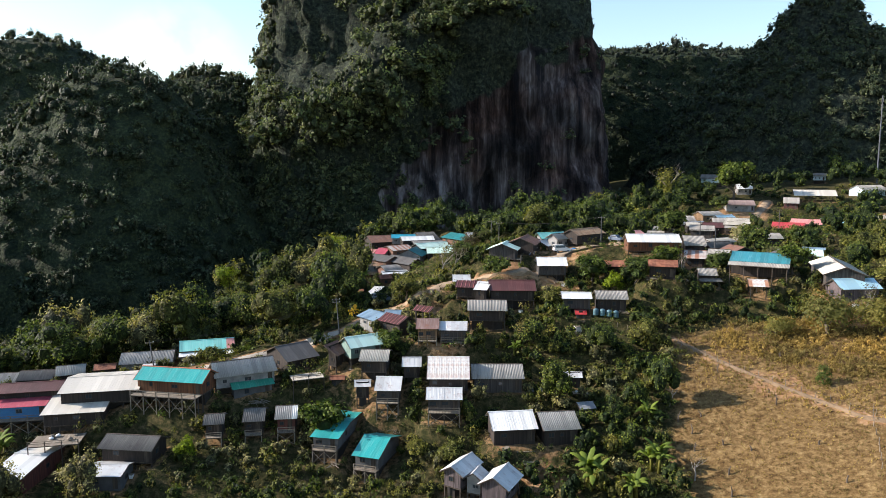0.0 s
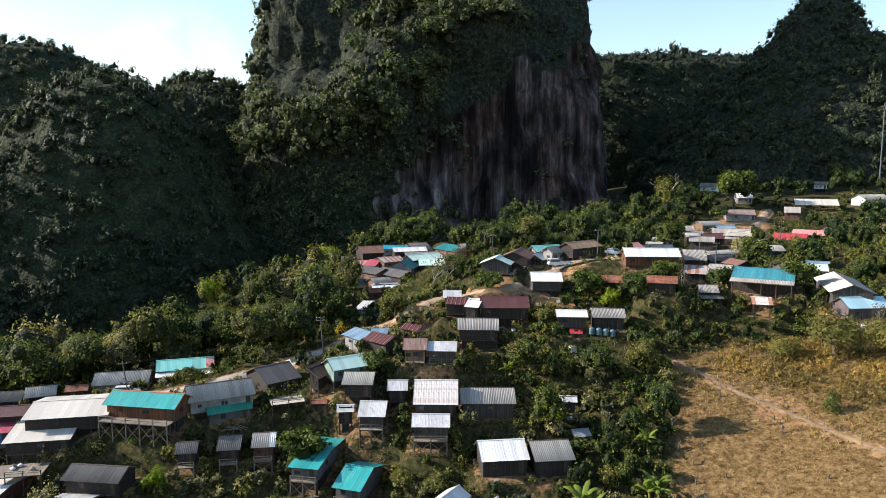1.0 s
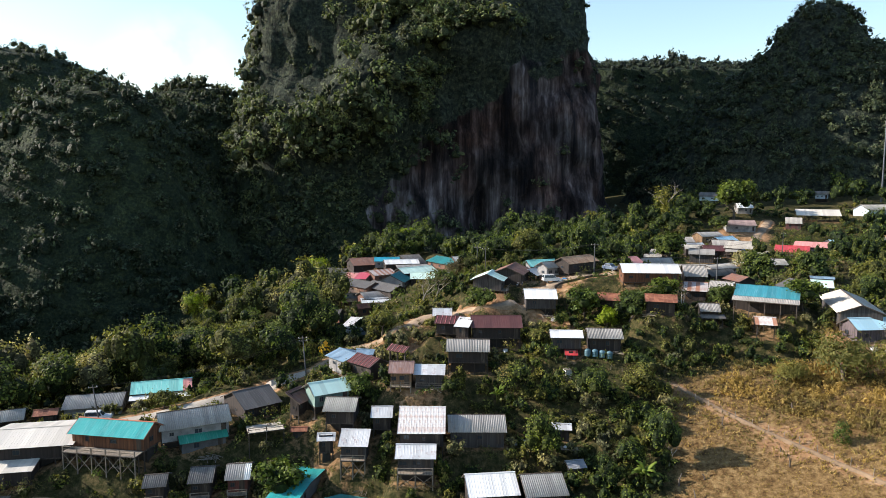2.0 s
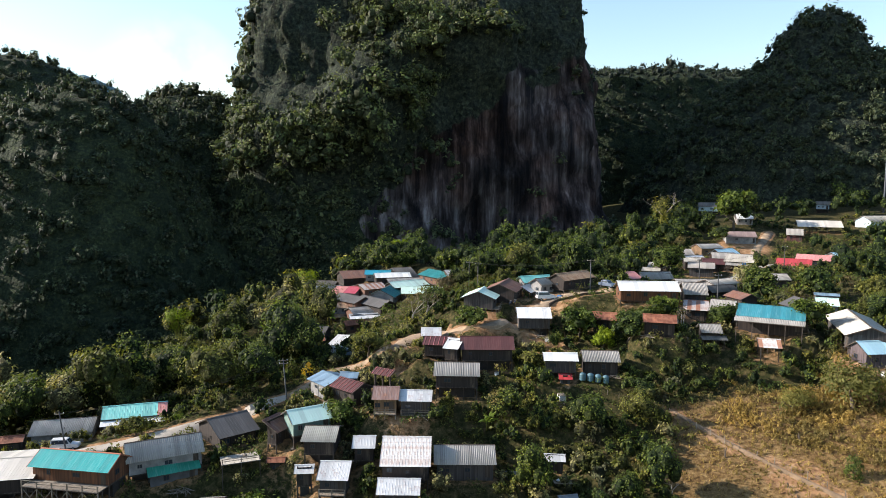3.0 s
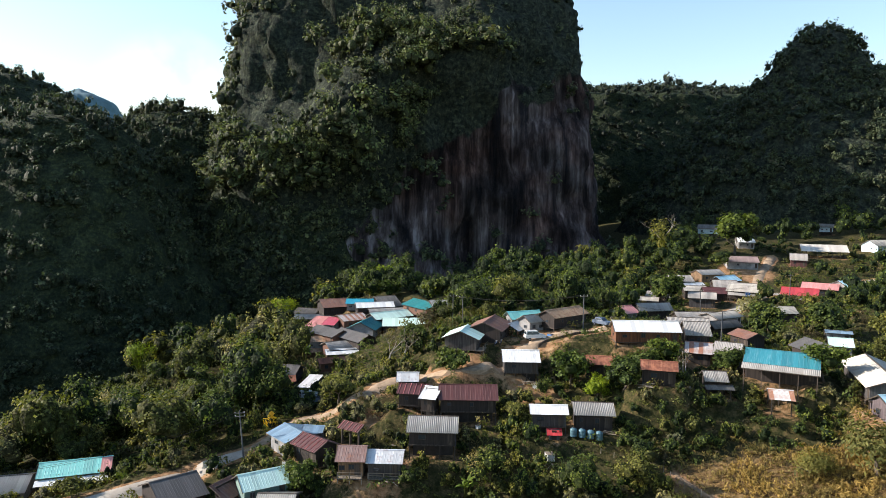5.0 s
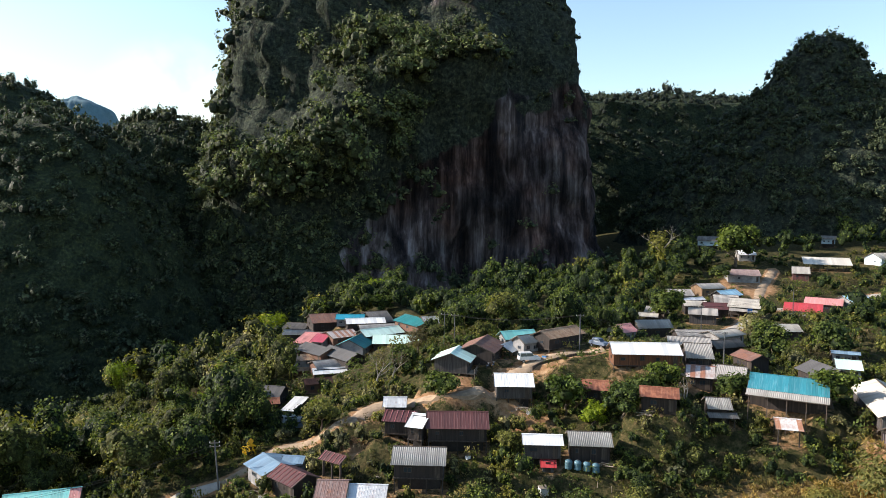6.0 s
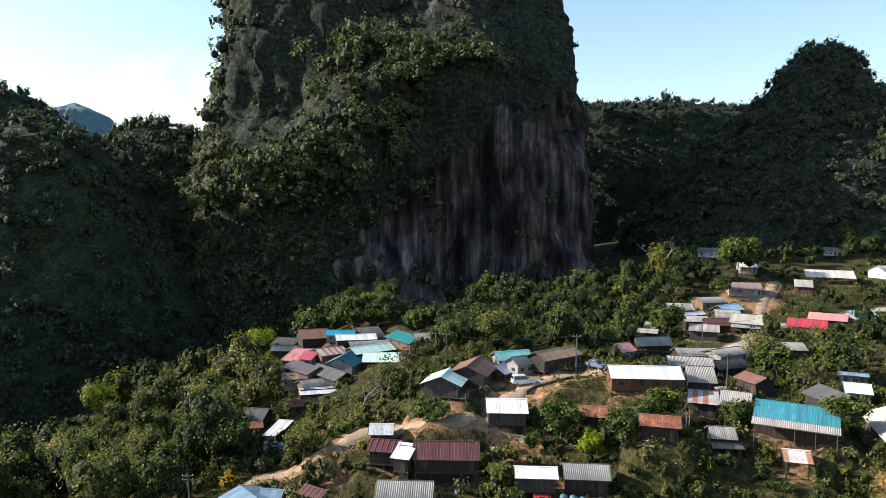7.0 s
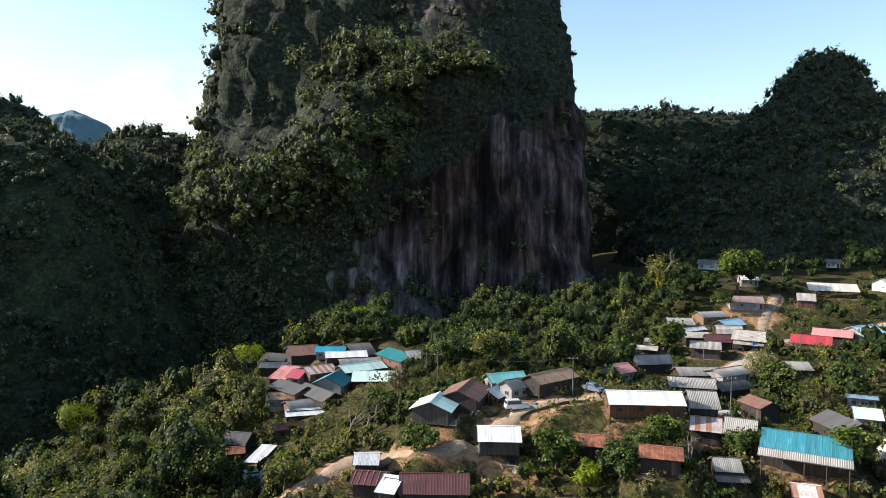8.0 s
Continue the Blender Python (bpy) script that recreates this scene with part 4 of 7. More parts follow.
def along(points, step=1.5):
    """A smooth line through the points, as places a step apart."""
    p = np.array(points, float)
    p = np.vstack([2 * p[0] - p[1], p, 2 * p[-1] - p[-2]])
    out = []
    for i in range(1, len(p) - 2):
        n = max(2, int(np.linalg.norm(p[i + 1] - p[i]) / step))
        for t in np.linspace(0, 1, n, endpoint=False):
            out.append(0.5 * (2 * p[i] + (p[i + 1] - p[i - 1]) * t + (2 * p[i - 1] - 5 * p[i] + 4 * p[i + 1] - p[i + 2]) * t * t + (3 * p[i] - p[i - 1] - 3 * p[i + 1] + p[i + 2]) * t**3))
    out.append(p[-2])
    return np.array(out)


LINES = {name: (along(pts), w) for name, (pts, w, _, _) in ROADS.items()}


def road_gap(x, y):
    """How far the places are from the nearest road's edge."""
    best = np.full(len(x), 999.0)
    for line, w in LINES.values():
        d = np.sqrt(((x[:, None] - line[None, :, 0]) ** 2 + (y[:, None] - line[None, :, 1]) ** 2).min(1))
        best = np.minimum(best, d - w / 2)
    return best


def pasture(x, y):
    """1 on the dry pasture, 0 off it."""
    fray = 5.0 * grain(np.stack([x / 7, y / 7, 0 * x + 2], 1), 61, 3)
    return sig((x + fray - (39 + 0.16 * (y - 105))) / 1.0) * sig((150 + 0.06 * (x - 60) + fray - y) / 3.0)


def axis(dense0, dense1, step, far):
    mid = np.arange(dense0, dense1 + step / 2, step)
    out = np.geomspace(step * 2, far, 22)
    return np.concatenate([dense0 - out[::-1], mid, dense1 + out])


gx, gy = axis(-190, 290, 2.0, 2600), axis(50, 440, 2.0, 2600)
GX, GY = np.meshgrid(gx, gy)
fx, fy = GX.ravel(), GY.ravel()
near = (fx > -200) & (fx < 300) & (fy > 40) & (fy < 450)
gz = land(fx, fy)
gz = gz + np.where(near, 0.25 * grain(np.stack([fx * 0.35, fy * 0.35, 0 * fx], 1), 3, 3), 0)
i0 = (np.arange(len(gy) - 1)[:, None] * len(gx) + np.arange(len(gx) - 1)[None]).ravel()
g_me = np_mesh("ground", np.stack([fx, fy, gz], 1), np.stack([i0, i0 + 1, i0 + 1 + len(gx), i0 + len(gx)], 1), SOIL, True)
cover = np.zeros((len(fx), 4), np.float32)
cover[:, 0] = pasture(fx, fy) * (fx < 140)
gap = np.full(len(fx), 99.0)
gap[near] = road_gap(fx[near], fy[near])
bare = np.exp(-np.clip(gap, 0, None) / 1.1)
for hx, hy, r in ((18, 182, 3), (30, 176, 7), (66, 182, 8), (0, 150, 7), (88, 150, 8), (62, 127, 5), (16, 110, 7), (120, 292, 16), (30, 200, 9), (140, 330, 14), (92, 318, 10), (-50, 148, 8), (96, 143, 7), (27, 185, 4), (36, 189, 5), (44, 192, 4), (-2, 168, 3)):
    bare = np.maximum(bare, np.exp(-(((fx - hx) ** 2 + (fy - hy) ** 2) / (r * r))))
for px, py, a, half_l, half_d, level, posts in PADS[PADS[:, 6] > -0.5]:
    c, k = math.cos(a), math.sin(a)
    u, v = (fx - px) * c + (fy - py) * k, (fy - py) * c - (fx - px) * k
    off = np.hypot(np.maximum(np.abs(u) - half_l, 0), np.maximum(np.abs(v) - half_d, 0))
    bare = np.maximum(bare, 0.5 * np.exp(-((off / 1.6) ** 2)))
cover[:, 1] = bare
cover[:, 3] = 1
g_me.attributes.new("cover", "FLOAT_COLOR", "POINT").data.foreach_set("color", cover.ravel())
tagged(new("ground", g_me), "steep hillside of scrub, dry pasture and red earth", "ground", kind="structure")

for name, (pts, w, m, label) in ROADS.items():
    line = along(pts)
    d = np.gradient(line, axis=0)
    d /= np.linalg.norm(d, axis=1)[:, None]
    side = np.stack([-d[:, 1], d[:, 0]], 1)
    cols = np.linspace(-1, 1, 7)
    wide = w / 2 * (1 + 0.18 * grain(np.stack([line[:, 0] * 0.3, line[:, 1] * 0.3, 0 * d[:, 0]], 1), 5))
    px = line[:, None, :] + side[:, None, :] * (cols[None, :, None] * wide[:, None, None])
    pz = land(px[..., 0].ravel(), px[..., 1].ravel()).reshape(px.shape[:2]) + 0.34 - 0.42 * np.abs(cols) ** 3
    v = np.concatenate([px, pz[..., None]], -1).reshape(-1, 3)
    k = (np.arange(len(line) - 1)[:, None] * 7 + np.arange(6)[None]).ravel()
    tagged(new(name, np_mesh(name, v, np.stack([k, k + 7, k + 8, k + 1], 1), m, True)), label, "road", kind="structure")


# ---- leaves ----
def leaf_cloud(rng, centres, spread, n, size, up=0.4, out=None, thin=0.5):
    """n diamond leaves round the given clump centres: corners (4n, 3)."""
    centres = np.asarray(centres, float)
    c = centres[rng.integers(0, len(centres), n)] + rng.normal(0, 1, (n, 3)) * spread
    away = c - (np.asarray(out, float) if out is not None else centres.mean(0))
    away /= np.linalg.norm(away, axis=1)[:, None] + 1e-6
    nor = away * 1.0 + rng.normal(0, 0.42, (n, 3)) + np.array([0, 0, up])
    nor /= np.linalg.norm(nor, axis=1)[:, None] + 1e-6
    a = np.cross(nor, rng.normal(0, 1, (n, 3)))
    a /= np.linalg.norm(a, axis=1)[:, None] + 1e-6
    b = np.cross(nor, a)
    s = size * rng.uniform(0.6, 1.4, (n, 1))
    return np.stack([c - a * s, c - b * s * thin, c + a * s, c + b * s * thin], 1).reshape(-1, 3)


def fours(n):
    return np.arange(4 * n).reshape(-1, 4)


def crown_centres(rng, m, flat=0.8, hole=0.35):
    """Clump centres in an uneven crown of radius 1 round the origin."""
    d = rng.normal(0, 1, (m, 3))
    d /= np.linalg.norm(d, axis=1)[:, None]
    d[:, 2] = np.where(d[:, 2] < -0.35, -d[:, 2] * 0.5, d[:, 2])
    lobes = 0.80 + 0.28 * grain(d * 1.6 + rng.uniform(0, 50, 3), 1, 2)
    r = lobes * (hole + (1 - hole) * rng.uniform(0, 1, m) ** 0.45)
    return d * r[:, None] * np.array([1, 1, flat])


def lump(n, c, r, flat):
    """A lumpy closed shell, n x n faces on each side of a cube blown up to radius r round c: corners and faces."""
    u = np.linspace(-1, 1, n + 1)
    a, b = np.meshgrid(u, u)
    a, b, o = a.ravel(), b.ravel(), np.ones((n + 1) ** 2)
    v, q = [], []
    k = (np.arange(n)[:, None] * (n + 1) + np.arange(n)[None]).ravel()
    quad = np.stack([k, k + 1, k + n + 2, k + n + 1], 1)
    for side in ((a, b, o), (b, a, -o), (o, a, b), (-o, b, a), (b, o, a), (a, -o, b)):
        q.append(quad + len(v) * (n + 1) ** 2)
        v.append(np.stack(side, 1))
    v = np.concatenate(v)
    v /= np.linalg.norm(v, axis=1)[:, None]
    v = v * (1 + 0.34 * grain(v * 2.3 + c + 31, 5, 2))[:, None]
    return v * np.array([r, r, r * flat]) + c, np.concatenate(q)


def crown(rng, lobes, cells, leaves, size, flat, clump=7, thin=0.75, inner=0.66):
    """A crown of radius about 1: inner growth that is coloured dark for shade, and leaves in clumps round uneven lobes.
    Corners, faces, and how many faces are inner growth.
    """
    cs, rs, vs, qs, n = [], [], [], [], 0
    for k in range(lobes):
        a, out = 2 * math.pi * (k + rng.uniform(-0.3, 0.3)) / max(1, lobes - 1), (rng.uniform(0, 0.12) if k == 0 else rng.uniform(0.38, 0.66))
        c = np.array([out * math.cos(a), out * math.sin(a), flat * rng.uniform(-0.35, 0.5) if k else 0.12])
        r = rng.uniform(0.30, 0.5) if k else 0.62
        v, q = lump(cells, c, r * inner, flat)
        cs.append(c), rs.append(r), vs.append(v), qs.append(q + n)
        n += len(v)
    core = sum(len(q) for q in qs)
    cs, rs = np.array(cs), np.array(rs)
    m = max(5, leaves // clump)
    pick = rng.choice(lobes, m, p=rs**2 / (rs**2).sum())
    d = rng.normal(0, 1, (m, 3))
    d /= np.linalg.norm(d, axis=1)[:, None]
    d[:, 2] = np.where(d[:, 2] < -0.4, -d[:, 2], d[:, 2])
    spot = cs[pick] + d * rs[pick][:, None] * np.array([1, 1, flat]) * rng.uniform(0.75, 1.12, (m, 1))
    own = rng.integers(0, m, leaves)
    at = spot[own] + rng.normal(0, 0.085, (leaves, 3))
    nor = d[own] * 0.8 + rng.normal(0, 0.45, (leaves, 3)) + np.array([0, 0, 0.35])
    nor /= np.linalg.norm(nor, axis=1)[:, None]
    a = np.cross(nor, rng.normal(0, 1, (leaves, 3)))
    a /= np.linalg.norm(a, axis=1)[:, None] + 1e-6
    b = np.cross(nor, a)
    s = size * rng.uniform(0.55, 1.5, (leaves, 1))
    lv = np.stack([at - a * s, at - b * s * thin, at + a * s, at + b * s * thin], 1).reshape(-1, 3)
    vs.append(lv), qs.append(fours(leaves) + n)
    return np.concatenate(vs), np.concatenate(qs), core


def forest(name, places, radii, leaf, label, leaves, size, seed, flat=(0.75, 1.2), lift=0.75, lobes=3, cells=2, clump=7, inner=0.66):
    """Many trees or shrubs that nobody could count, as one mesh."""
    if not len(places):
        return None
    rng = np.random.default_rng(seed)
    kinds = [crown(rng, lobes, cells, leaves, size, rng.uniform(*flat), clump, 0.75, inner) for k in range(9)] if lobes > 0 else [(leaf_cloud(rng, crown_centres(rng, max(6, leaves // 5), 0.8, 0.5), 0.16, leaves, size, 0.5, thin=0.55), fours(leaves), 0) for k in range(9)] if lobes < 0 else [(leaf_cloud(rng, crown_centres(rng, max(6, leaves // 3), 1.0), 0.13, leaves, size, 0.0, thin=0.2), fours(leaves), 0) for k in range(9)]
    which, vs, qs, ms, n = rng.integers(0, 9, len(places)), [], [], [], 0
    turn = rng.uniform(0, 2 * np.pi, len(places))
    for k in range(9):
        at = np.where(which == k)[0]
        if not len(at):
            continue
        c, s = np.cos(turn[at])[:, None], np.sin(turn[at])[:, None]
        v, q, core = kinds[k]
        stretch = rng.uniform(0.85, 1.35, len(at))[:, None]
        r = radii[at][:, None]
        x, y, z = (c * v[:, 0] - s * v[:, 1]) * r, (s * v[:, 0] + c * v[:, 1]) * r, v[:, 2] * r * stretch
        vs.append(np.stack([x + places[at][:, :1], y + places[at][:, 1:2], z + places[at][:, 2:] + lift * r * stretch], -1).reshape(-1, 3))
        qs.append((q[None] + (n + np.arange(len(at)) * len(v))[:, None, None]).reshape(-1, 4))
        ms.append(np.tile((np.arange(len(q)) < core).astype(np.int32), len(at)))
        n += len(at) * len(v)
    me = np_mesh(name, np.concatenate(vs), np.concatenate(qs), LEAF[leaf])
    me.materials.append(SHADE_CORE.get(leaf, INNER))
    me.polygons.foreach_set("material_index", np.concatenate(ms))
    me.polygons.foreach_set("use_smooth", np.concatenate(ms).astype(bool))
    return tagged(new(name, me), label, "woods", kind="stuff")


# ---- mountains ----
def karst(name, cx, cy, rx, ry, z0, z1, profile, seed, rough, flute, material, label, turn=0.0, dents=(), rounds=300, rows=130, wobble=0.1, face=None, lean=0.0, square=2.0):
    """A limestone hill: an uneven oval or squared outline that follows the profile (height share, radius share), with flutes and ledges."""
    th = np.linspace(0, 2 * np.pi, rounds, endpoint=False)
    hs, rs = np.array(profile).T
    # even steps along the profile's own length
    dense = np.linspace(0, 1, 600)
    rd = np.interp(dense, hs, rs)
    run = np.concatenate([[0], np.cumsum(np.hypot(np.diff(dense) * (z1 - z0), np.diff(rd) * (rx + ry) / 2))])
    h = np.interp(np.linspace(0, run[-1], rows), run, dense)
    r = np.interp(h, dense, rd)
    T, Hh = np.meshgrid(th, h)
    R = np.repeat(r[:, None], rounds, 1)
    ring = np.stack([np.cos(T).ravel() * 1.7, np.sin(T).ravel() * 1.7, Hh.ravel() * 0.9 + seed], 1)
    R = R * (1 + wobble * grain(ring, seed, 3).reshape(R.shape))
    R = R * (np.abs(np.cos(T)) ** square + np.abs(np.sin(T)) ** square) ** (-1 / square)
    x, y = rx * R * np.cos(T), ry * R * np.sin(T)
    z = z0 + (z1 - z0) * Hh
    p = np.stack([x.ravel(), y.ravel(), z.ravel()], 1)
    fade = np.clip(R.ravel() * 3, 0, 1)
    push = rough * grain(p / 38, seed + 7, 4, 0.55) + flute * grain(p * np.array([0.16, 0.16, 0.016]), seed + 20, 3)
    push = push + flute * 0.8 * np.abs(grain(p / 11, seed + 31, 3))
    for a, dz, wa, wz, deep in dents:
        off = (np.degrees(T).ravel() - a + 180) % 360 - 180
        push = push - deep * np.exp(-((off / wa) ** 2) - ((p[:, 2] - dz) / wz) ** 2)
    out = np.stack([np.cos(T).ravel(), np.sin(T).ravel()], 1)
    p[:, :2] += out * (push * fade)[:, None]
    p[:, 2] += (0.25 * rough * grain(p / 22 + 9, seed + 40, 3)) * (Hh.ravel() > 0.02)
    p[:, 1] += lean * p[:, 2]
    c, s = math.cos(radians(turn)), math.sin(radians(turn))
    p[:, 0], p[:, 1] = cx + c * p[:, 0] - s * p[:, 1], cy + s * p[:, 0] + c * p[:, 1]
    k = (np.arange(rows - 1)[:, None] * rounds + np.arange(rounds)[None]).ravel()
    n = (np.arange(rows - 1)[:, None] * rounds + (np.arange(rounds)[None] + 1) % rounds).ravel()
    q = np.stack([k, n, n + rounds, k + rounds], 1)
    me = np_mesh(name, p, q, material, True)
    cov = np.ones((len(p), 4), np.float32)
    cov[:, 0] = face(p) if face else 0.35
    me.attributes.new("cover", "FLOAT_COLOR", "POINT").data.foreach_set("color", cov.ravel())
    tagged(new(name, me), label, "mountain", kind="structure")
    a, b = p[q[:, 2]] - p[q[:, 0]], p[q[:, 3]] - p[q[:, 1]]
    cr = np.cross(a, b)
    area = np.linalg.norm(cr, axis=1) / 2 + 1e-9
    return p[q].mean(1), cr / (2 * area[:, None]), area


def wooded(rng, hill, per_area, cliff=None, low=-60, band=None):
    """Places for trees on a hill: many on ledges and slopes, few on faces too steep to root in."""
    mid, nor, area = hill
    steep = np.clip(nor[:, 2], 0, 1)
    patch = grain(mid / 17, 77, 3)
    chance = np.clip(0.42 + 1.5 * steep + 0.5 * patch, 0.2, 1.2)
    if cliff is not None:
        chance = chance * cliff(mid)
    chance = chance * (band(mid) if band else 1.0)
    chance = np.where((mid[:, 2] > low) & (mid[:, 1] < 1000), chance, 0) * area * per_area
    count = rng.poisson(chance)
    idx = np.repeat(np.arange(len(mid)), count)
    return mid[idx] + rng.normal(0, 1.0, (len(idx), 3)), nor[idx]


rngm = np.random.default_rng(5)


def bare_face(p):
    """The bare rock of the tower: the front, right of the middle, below the high ledges, and a band near its top."""
    edge = 34 * grain(p / 17, 88, 5, 0.62)
    low = sig((p[:, 0] + 26 - 1.15 * (p[:, 2] - 40) + edge) / 5) * sig((116 + edge - p[:, 2]) / 7) * sig((490 - p[:, 1]) / 14) * sig((p[:, 2] - 2) / 5)
    high = 0.5 * sig((p[:, 0] + 2) / 8) * sig((p[:, 2] - 150) / 9) * sig((58 - p[:, 0]) / 9)
    side = 0.15 * sig((p[:, 2] - (135 + 0.35 * (p[:, 0] + 60))) / 10) * sig((10 - p[:, 0]) / 10) * sig((205 - p[:, 2]) / 8)
    return np.clip(low + high + side, 0, 1)


# The top, out of view, is made tall and broad to shade the east peak.
tower = karst("mountain_1", -8, 503, 113, 105, -20, 305, [(0, 1.02), (0.1, 1.0), (0.265, 0.995), (0.47, 0.985), (0.58, 0.96), (0.646, 0.91), (0.72, 0.86), (0.815, 0.80), (0.89, 0.71), (0.955, 0.54), (1, 0.02)], 3, 15, 4.5, ROCK,
              "dark limestone tower with streaked cliffs", dents=((-72, 18, 11, 26, 26), (-58, 70, 14, 35, 6), (-131, 62, 12, 20, -6), (-118, 76, 10, 18, -13), (-107, 92, 8, 20, -27), (-98, 118, 8, 22, -26), (-84, 122, 7, 16, -12), (-73, 138, 8, 26, -25)), rounds=340, rows=160, wobble=0.05, face=bare_face, lean=0.33, square=6.0, turn=5.0)
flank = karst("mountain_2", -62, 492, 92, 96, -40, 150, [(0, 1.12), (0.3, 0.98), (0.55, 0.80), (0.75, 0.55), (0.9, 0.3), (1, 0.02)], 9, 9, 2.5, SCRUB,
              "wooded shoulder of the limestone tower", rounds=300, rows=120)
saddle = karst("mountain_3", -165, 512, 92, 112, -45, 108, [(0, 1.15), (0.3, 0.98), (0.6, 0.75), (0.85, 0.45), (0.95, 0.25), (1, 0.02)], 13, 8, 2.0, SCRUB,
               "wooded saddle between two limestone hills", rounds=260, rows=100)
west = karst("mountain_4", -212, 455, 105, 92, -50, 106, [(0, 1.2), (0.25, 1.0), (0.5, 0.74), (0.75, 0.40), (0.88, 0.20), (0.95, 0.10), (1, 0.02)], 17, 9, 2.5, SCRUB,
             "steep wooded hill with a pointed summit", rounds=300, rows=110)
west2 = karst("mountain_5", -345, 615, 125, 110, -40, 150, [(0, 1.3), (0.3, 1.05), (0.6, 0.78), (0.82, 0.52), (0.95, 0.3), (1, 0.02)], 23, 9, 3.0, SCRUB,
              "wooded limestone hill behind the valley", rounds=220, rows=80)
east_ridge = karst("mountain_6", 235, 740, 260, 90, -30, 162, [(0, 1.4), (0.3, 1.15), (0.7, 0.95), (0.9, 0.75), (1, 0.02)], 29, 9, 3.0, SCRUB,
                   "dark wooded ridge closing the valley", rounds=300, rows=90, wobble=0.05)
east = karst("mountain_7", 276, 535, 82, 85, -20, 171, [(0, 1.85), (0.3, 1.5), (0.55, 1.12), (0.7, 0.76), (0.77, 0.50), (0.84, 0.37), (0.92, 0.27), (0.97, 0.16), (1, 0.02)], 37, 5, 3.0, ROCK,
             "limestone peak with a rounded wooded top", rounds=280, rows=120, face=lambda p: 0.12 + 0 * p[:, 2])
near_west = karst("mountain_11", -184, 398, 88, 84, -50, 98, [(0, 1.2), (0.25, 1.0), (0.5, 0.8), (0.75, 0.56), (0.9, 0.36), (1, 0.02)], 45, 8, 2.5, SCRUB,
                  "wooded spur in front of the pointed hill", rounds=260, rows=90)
# Unseen hill, added only to cast shade into the valley.
karst("shade_hill", -350, 262, 95, 175, -50, 78, [(0, 1.2), (0.25, 1.0), (0.5, 0.85), (0.75, 0.65), (0.9, 0.45), (1, 0.02)], 49, 9, 2.5, SCRUB, "unseen hill added west of the valley for its shadow", rounds=120, rows=50)
# Blue-green base colour holds the haze of distance over these hills.
FAR = plain("hazy_far_hill", (0.10, 0.19, 0.23), 1.0, 0.02, 0.3, 0.0)
for name, x, y, r, z in (("mountain_8", -1046, 2150, 175, 352), ("mountain_9", -860, 2250, 420, 262), ("mountain_10", -1350, 2500, 330, 330)):
    karst(name, x, y, r, r, -60, z, [(0, 1.9), (0.4, 1.2), (0.75, 0.8), (0.93, 0.4), (1, 0.02)], 41 + len(name), 22, 6, FAR, "far limestone hill with blue haze in its colour", rounds=90, rows=40)


def high_ledge(p):
    """The ledges on the tower's front where the large trees root: one climbs from the low left, one hangs high in the middle."""
    low = np.exp(-((p[:, 2] - (56 + 0.33 * (p[:, 0] + 113))) / 13) ** 2) * sig((p[:, 0] + 116) / 4) * sig((4 - p[:, 0]) / 6)
    high = np.exp(-(((p[:, 0] + 4) / 36) ** 2) - ((p[:, 2] - 132) / 24) ** 2) * (grain(p / 19, 91, 2) > -0.12)
    return np.maximum(low, high)


def cliff_of_tower(p):
    return (1 - 0.93 * bare_face(p)) * np.maximum(np.where(p[:, 2] < 75, 0.95, np.where(p[:, 0] < -104, 0.5, np.where(p[:, 0] < -25, 0.05, 0.12))), high_ledge(p))


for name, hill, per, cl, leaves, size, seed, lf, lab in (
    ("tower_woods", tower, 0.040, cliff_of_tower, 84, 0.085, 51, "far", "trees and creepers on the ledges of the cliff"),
    ("ledge_woods", tower, 0.046, cliff_of_tower, 300, 0.062, 58, "ledge", "tall green trees on the climbing ledge of the cliff, lightened as if sunlit"),
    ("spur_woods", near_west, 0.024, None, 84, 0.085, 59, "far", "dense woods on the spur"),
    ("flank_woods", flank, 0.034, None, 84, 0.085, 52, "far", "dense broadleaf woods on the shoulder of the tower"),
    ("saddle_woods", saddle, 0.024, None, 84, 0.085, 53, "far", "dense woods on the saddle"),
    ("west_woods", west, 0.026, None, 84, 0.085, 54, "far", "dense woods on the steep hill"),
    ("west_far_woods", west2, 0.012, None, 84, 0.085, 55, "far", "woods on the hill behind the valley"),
    ("east_ridge_woods", east_ridge, 0.015, None, 44, 0.10, 56, "far_shaded", "woods on the ridge, coloured dark for its shade"),
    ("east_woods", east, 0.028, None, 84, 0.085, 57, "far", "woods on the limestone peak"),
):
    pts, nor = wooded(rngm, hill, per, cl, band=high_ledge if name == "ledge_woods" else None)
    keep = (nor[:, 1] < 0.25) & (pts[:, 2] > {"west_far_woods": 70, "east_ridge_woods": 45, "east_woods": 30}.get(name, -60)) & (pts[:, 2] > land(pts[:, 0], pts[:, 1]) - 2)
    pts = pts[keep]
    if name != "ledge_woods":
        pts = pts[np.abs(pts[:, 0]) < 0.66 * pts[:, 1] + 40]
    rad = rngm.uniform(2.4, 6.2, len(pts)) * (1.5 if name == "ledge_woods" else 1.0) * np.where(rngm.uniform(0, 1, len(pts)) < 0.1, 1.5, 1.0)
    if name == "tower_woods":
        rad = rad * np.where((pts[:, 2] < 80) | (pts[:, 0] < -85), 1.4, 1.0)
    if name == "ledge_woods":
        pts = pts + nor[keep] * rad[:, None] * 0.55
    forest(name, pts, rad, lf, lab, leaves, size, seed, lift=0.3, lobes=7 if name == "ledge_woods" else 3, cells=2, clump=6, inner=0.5)


